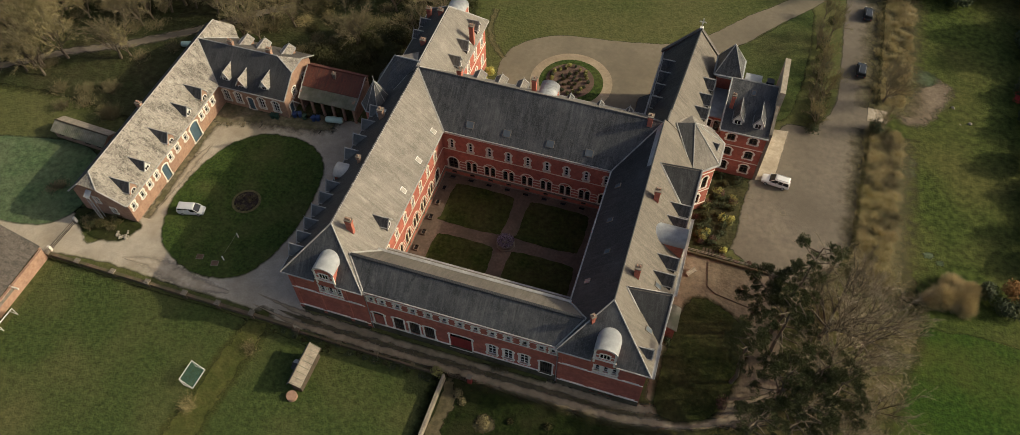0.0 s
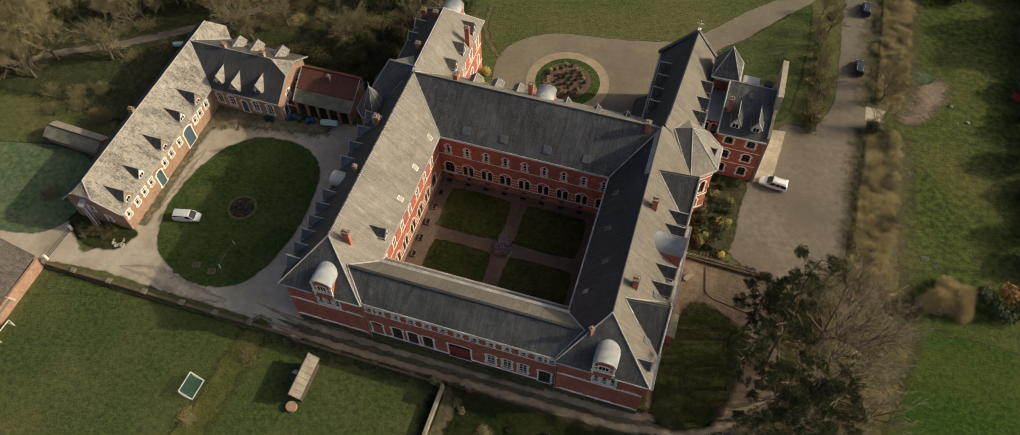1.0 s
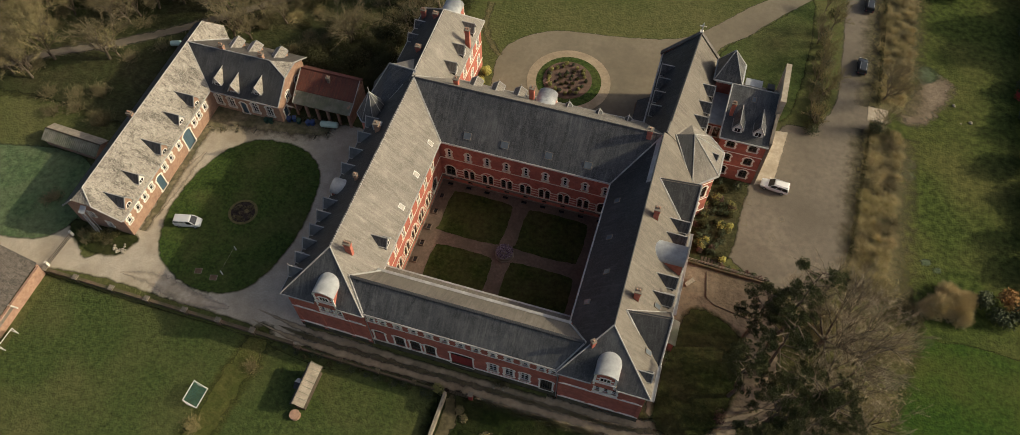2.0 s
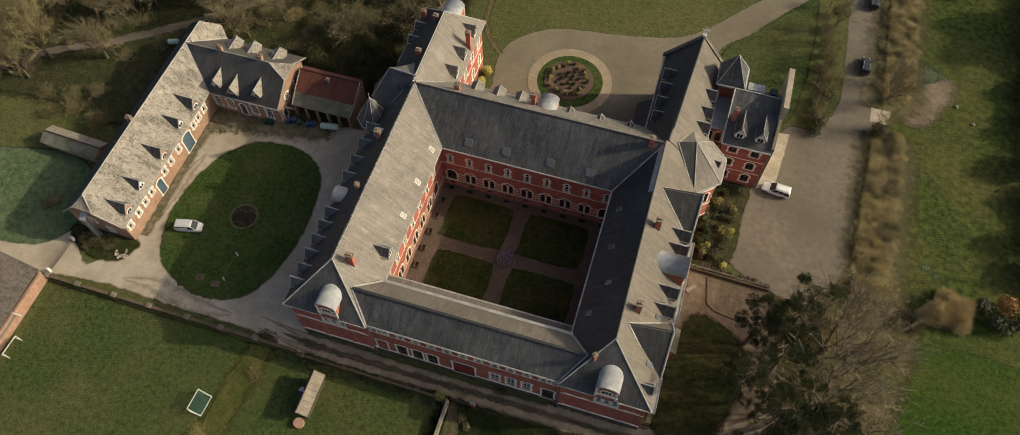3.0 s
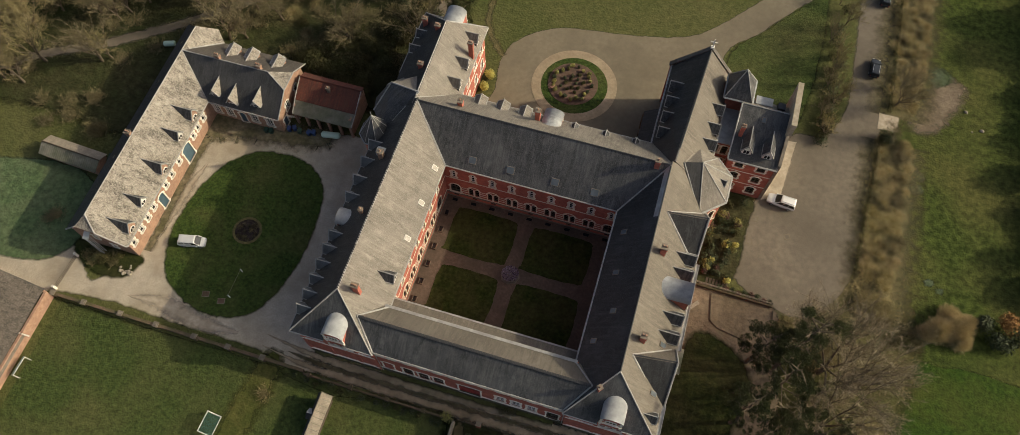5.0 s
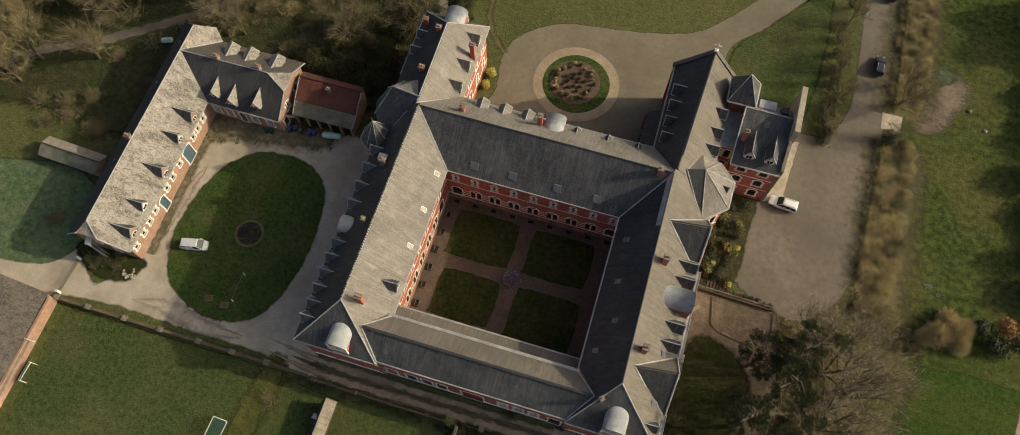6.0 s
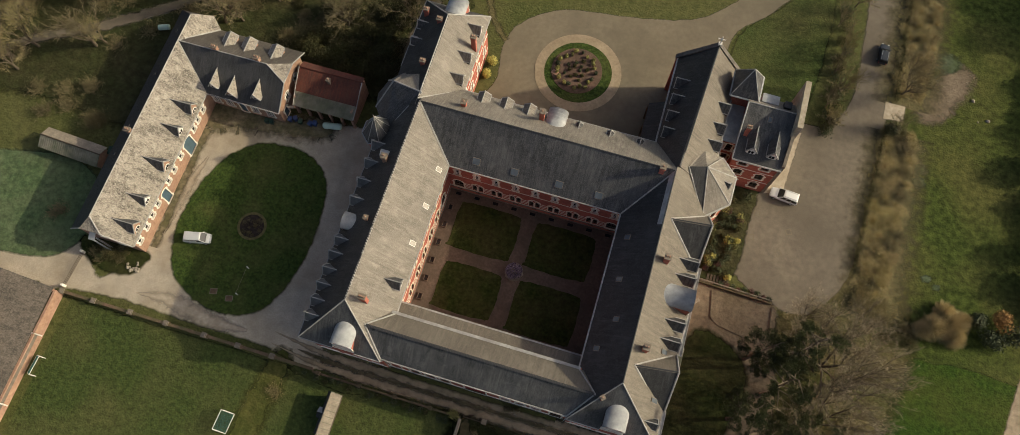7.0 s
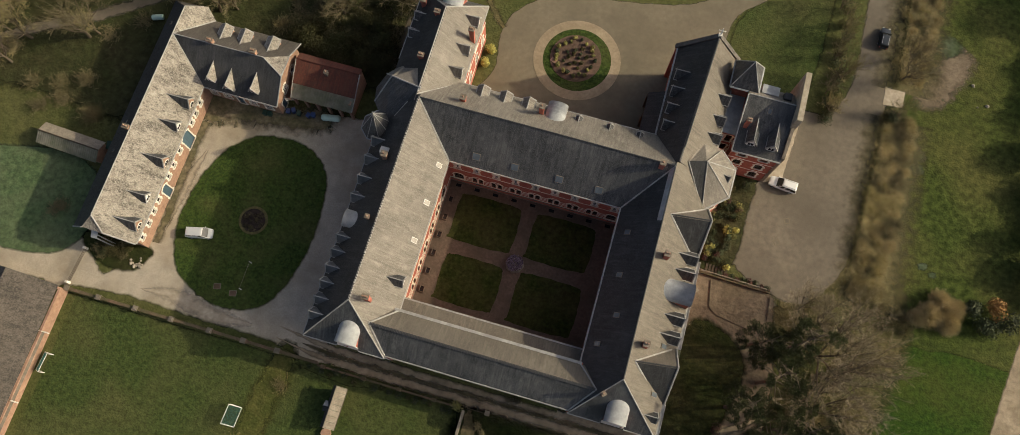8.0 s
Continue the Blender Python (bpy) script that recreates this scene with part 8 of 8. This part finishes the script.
# stable's end garden
for k in range(12):
    bush("small_shrub", rnd.uniform(-50.2, -42), rnd.uniform(-2.6, 0.2), rnd.uniform(0.7, 1.2), rnd.uniform(0.6, 1.3), THICKET if k % 3 else LEAF, "dark scrubby shrub in the strip by the stable end", 230 + k, 320, 0.12, group="stable garden shrubs")
    bare_shrub(rnd.uniform(-50.2, -42.5), rnd.uniform(-2.6, 0.0), rnd.uniform(0.8, 1.4), rnd.uniform(0.8, 1.6), k, 40 * k, "brown leafless brush by the stable end", False, "stable garden brush")

bush("golden_shrub", -9.0, -0.9, 0.8, 1.3, GOLD_LEAF, "small golden shrub at the foot of the west wall", 240, 260, 0.1)
bush("red_shrub", 104.2, 76, 1.4, 2.6, RED_LEAF, "bright red flowering shrub in the far hedge", 241, 500, 0.14)
for k in range(16):
    stone(27.2 + rnd.gauss(0, 0.8), -6.5 + rnd.gauss(0, 0.3), rnd.uniform(0.12, 0.25), 300 + k, "grey-brown rubble beside the entrance front")
for k in range(3):
    bare_shrub(26.4 + k * 0.8, -6.6 + 0.2 * k, 0.8, 1.0, k, 60 * k, "brown leafless brush beside the entrance front", False, "front brush")


def light_well(x, y, a):
    e = thing("light_well", x, y, 0.05, "basement light well with a brick kerb", "light well", "court light wells")
    m = pose(x, y, 0.05, 0, 0, a)
    part("kerb", boxes((-0.6, 0.6, -0.42, -0.3, 0, 0.3), (-0.6, 0.6, 0.3, 0.42, 0, 0.3), (-0.6, -0.48, -0.3, 0.3, 0, 0.3), (0.48, 0.6, -0.3, 0.3, 0, 0.3)), PAVING, e, m=m)
    part("grille", boxes((-0.48, 0.48, -0.3, 0.3, 0.02, 0.08)), GLASS, e, m=m)


for k in range(7):
    light_well(7.0, 3.75 + 3.32 * k, 90)
for k in range(9):
    light_well(7.6 + 3.385 * k, 26.5, 0)

# entrance planting
for k in range(21):
    a = k * math.tau / 21 + rnd.uniform(-0.08, 0.08)
    r = 3.6 + rnd.uniform(-0.35, 0.3)
    bush("clipped_shrub", 21.1 + r * math.cos(a), 56.1 + r * math.sin(a), rnd.uniform(0.3, 0.56), rnd.uniform(0.6, 0.9), GOLD_LEAF if k % 5 else LEAF, "small rounded yellow-green shrub in the entrance bed", 250 + k, 420, 0.1, group="entrance bed shrubs", z=0.2)
for k in range(13):
    a, r = k * 2.4, 2.3 * math.sqrt((k + 0.5) / 13)
    bush("clipped_shrub", 21.1 + r * math.cos(a), 56.1 + r * math.sin(a), rnd.uniform(0.3, 0.55), rnd.uniform(0.4, 0.7), THICKET if k % 3 else LEAF, "low brownish shrub in the entrance bed", 275 + k, 220, 0.09, group="entrance bed shrubs", z=0.2)
for k, (x, y) in enumerate(((5.6, 53.0), (5.6, 50.4))):
    bush("golden_shrub", x, y, 1.05, 2.0, BRIGHT_GOLD, "round golden-leaved shrub by the north block", 300 + k, 1400, 0.1, group="golden shrubs")
# garden below the apse
for k in range(52):
    t = rnd.random()
    bush("garden_shrub", rnd.uniform(50.4, 56.2), rnd.uniform(25.0, 37.0), rnd.uniform(0.5, 1.2), rnd.uniform(0.6, 1.7), (LEAF, BRIGHT_GOLD if k < 20 else GOLD_LEAF, LEAF, THICKET, RUST_LEAF)[k % 5], ("dark green", "yellow-green", "dark green", "brown-green", "russet")[k % 5] + " shrub in the garden bed", 320 + k, 260, 0.12, group="garden bed shrubs")
for k in range(9):
    bush("low_shrub", 55 + k * 1.05, 23.6 + rnd.uniform(-0.2, 0.3), 0.55, 0.7, RUST_LEAF if k % 2 else LEAF, "low russet shrub along the garden wall", 360 + k, 140, 0.11, group="wall shrubs")
for k, (x, y, r) in enumerate(((55.9, 40.4, 1.2), (54.2, 39.2, 0.8), (53.0, 40.8, 0.7))):
    bush("garden_shrub", x, y, r, r * 1.3, LEAF if k != 1 else THICKET, "dark green shrub below the red house", 430 + k, 320, 0.12, group="garden bed shrubs")
bush("garden_shrub", 50.2, 5.6, 0.9, 1.3, LEAF, "dark evergreen shrub by the porch", 371, 260, 0.12)
bush("russet_shrub", 59.8, -1.6, 1.3, 1.6, RUST_LEAF, "pinkish-brown shrub on the side lawn", 372, 300, 0.12)
# rose stems in the yard bed, small bare bushes on the field
for k in range(26):
    a, r = rnd.uniform(0, math.tau), 1.9 * math.sqrt(rnd.random())
    bare_shrub(-24.9 + r * math.cos(a), 10.4 + r * math.sin(a), 0.45, 0.6, k, 20 * k, "dark pruned rose bush in the yard bed", False, "rose bushes")
for k, (x, y) in enumerate(((-14.5, -25.6), (-10.2, -14.6))):
    bare_shrub(x, y, 1.7, 1.3, k, 50 * k, "small leafless bush on the field", True, "field bushes")
for k in range(18):
    bush("wall_shrub", -8 + k * 1.5 + rnd.uniform(-0.5, 0.5), -10.4 + rnd.uniform(-0.6, 0.3), rnd.uniform(0.4, 0.9), rnd.uniform(0.4, 0.9), LEAF if k % 3 else THICKET, "scrubby growth along the low wall", 380 + k, 160, 0.12, group="wall scrub")
patch("bare_earth", [(26.5, -15.2), (27.3, -14.2), (28.4, -14.4), (28.6, -15.4), (27.6, -16.0)], 0.052, LANE, "small bare patch in rough grass", wobble=0.3, soft=0.8)
bush("grass_tussock", 27.5, -15.0, 1.1, 0.5, OLIVE_TWIG, "tangled straw-coloured tussock in rough grass", 411, 500, 0.12, category="tussock")
for k, (x, y, r) in enumerate(((22.6, -12.0, 0.9), (23.6, -12.9, 0.7), (31.2, -13.6, 0.6), (36.5, -12.6, 0.8))):
    bush("wall_shrub", x, y, r, r * 0.7, TWIG if k < 2 else THICKET, "straggly brown growth below the lane", 412 + k, 240, 0.11, group="wall scrub")
bush("wall_shrub", 18.6, -9.9, 1.1, 1.6, GOLD_LEAF, "straw-coloured creeper on the fence end", 400, 350, 0.13)
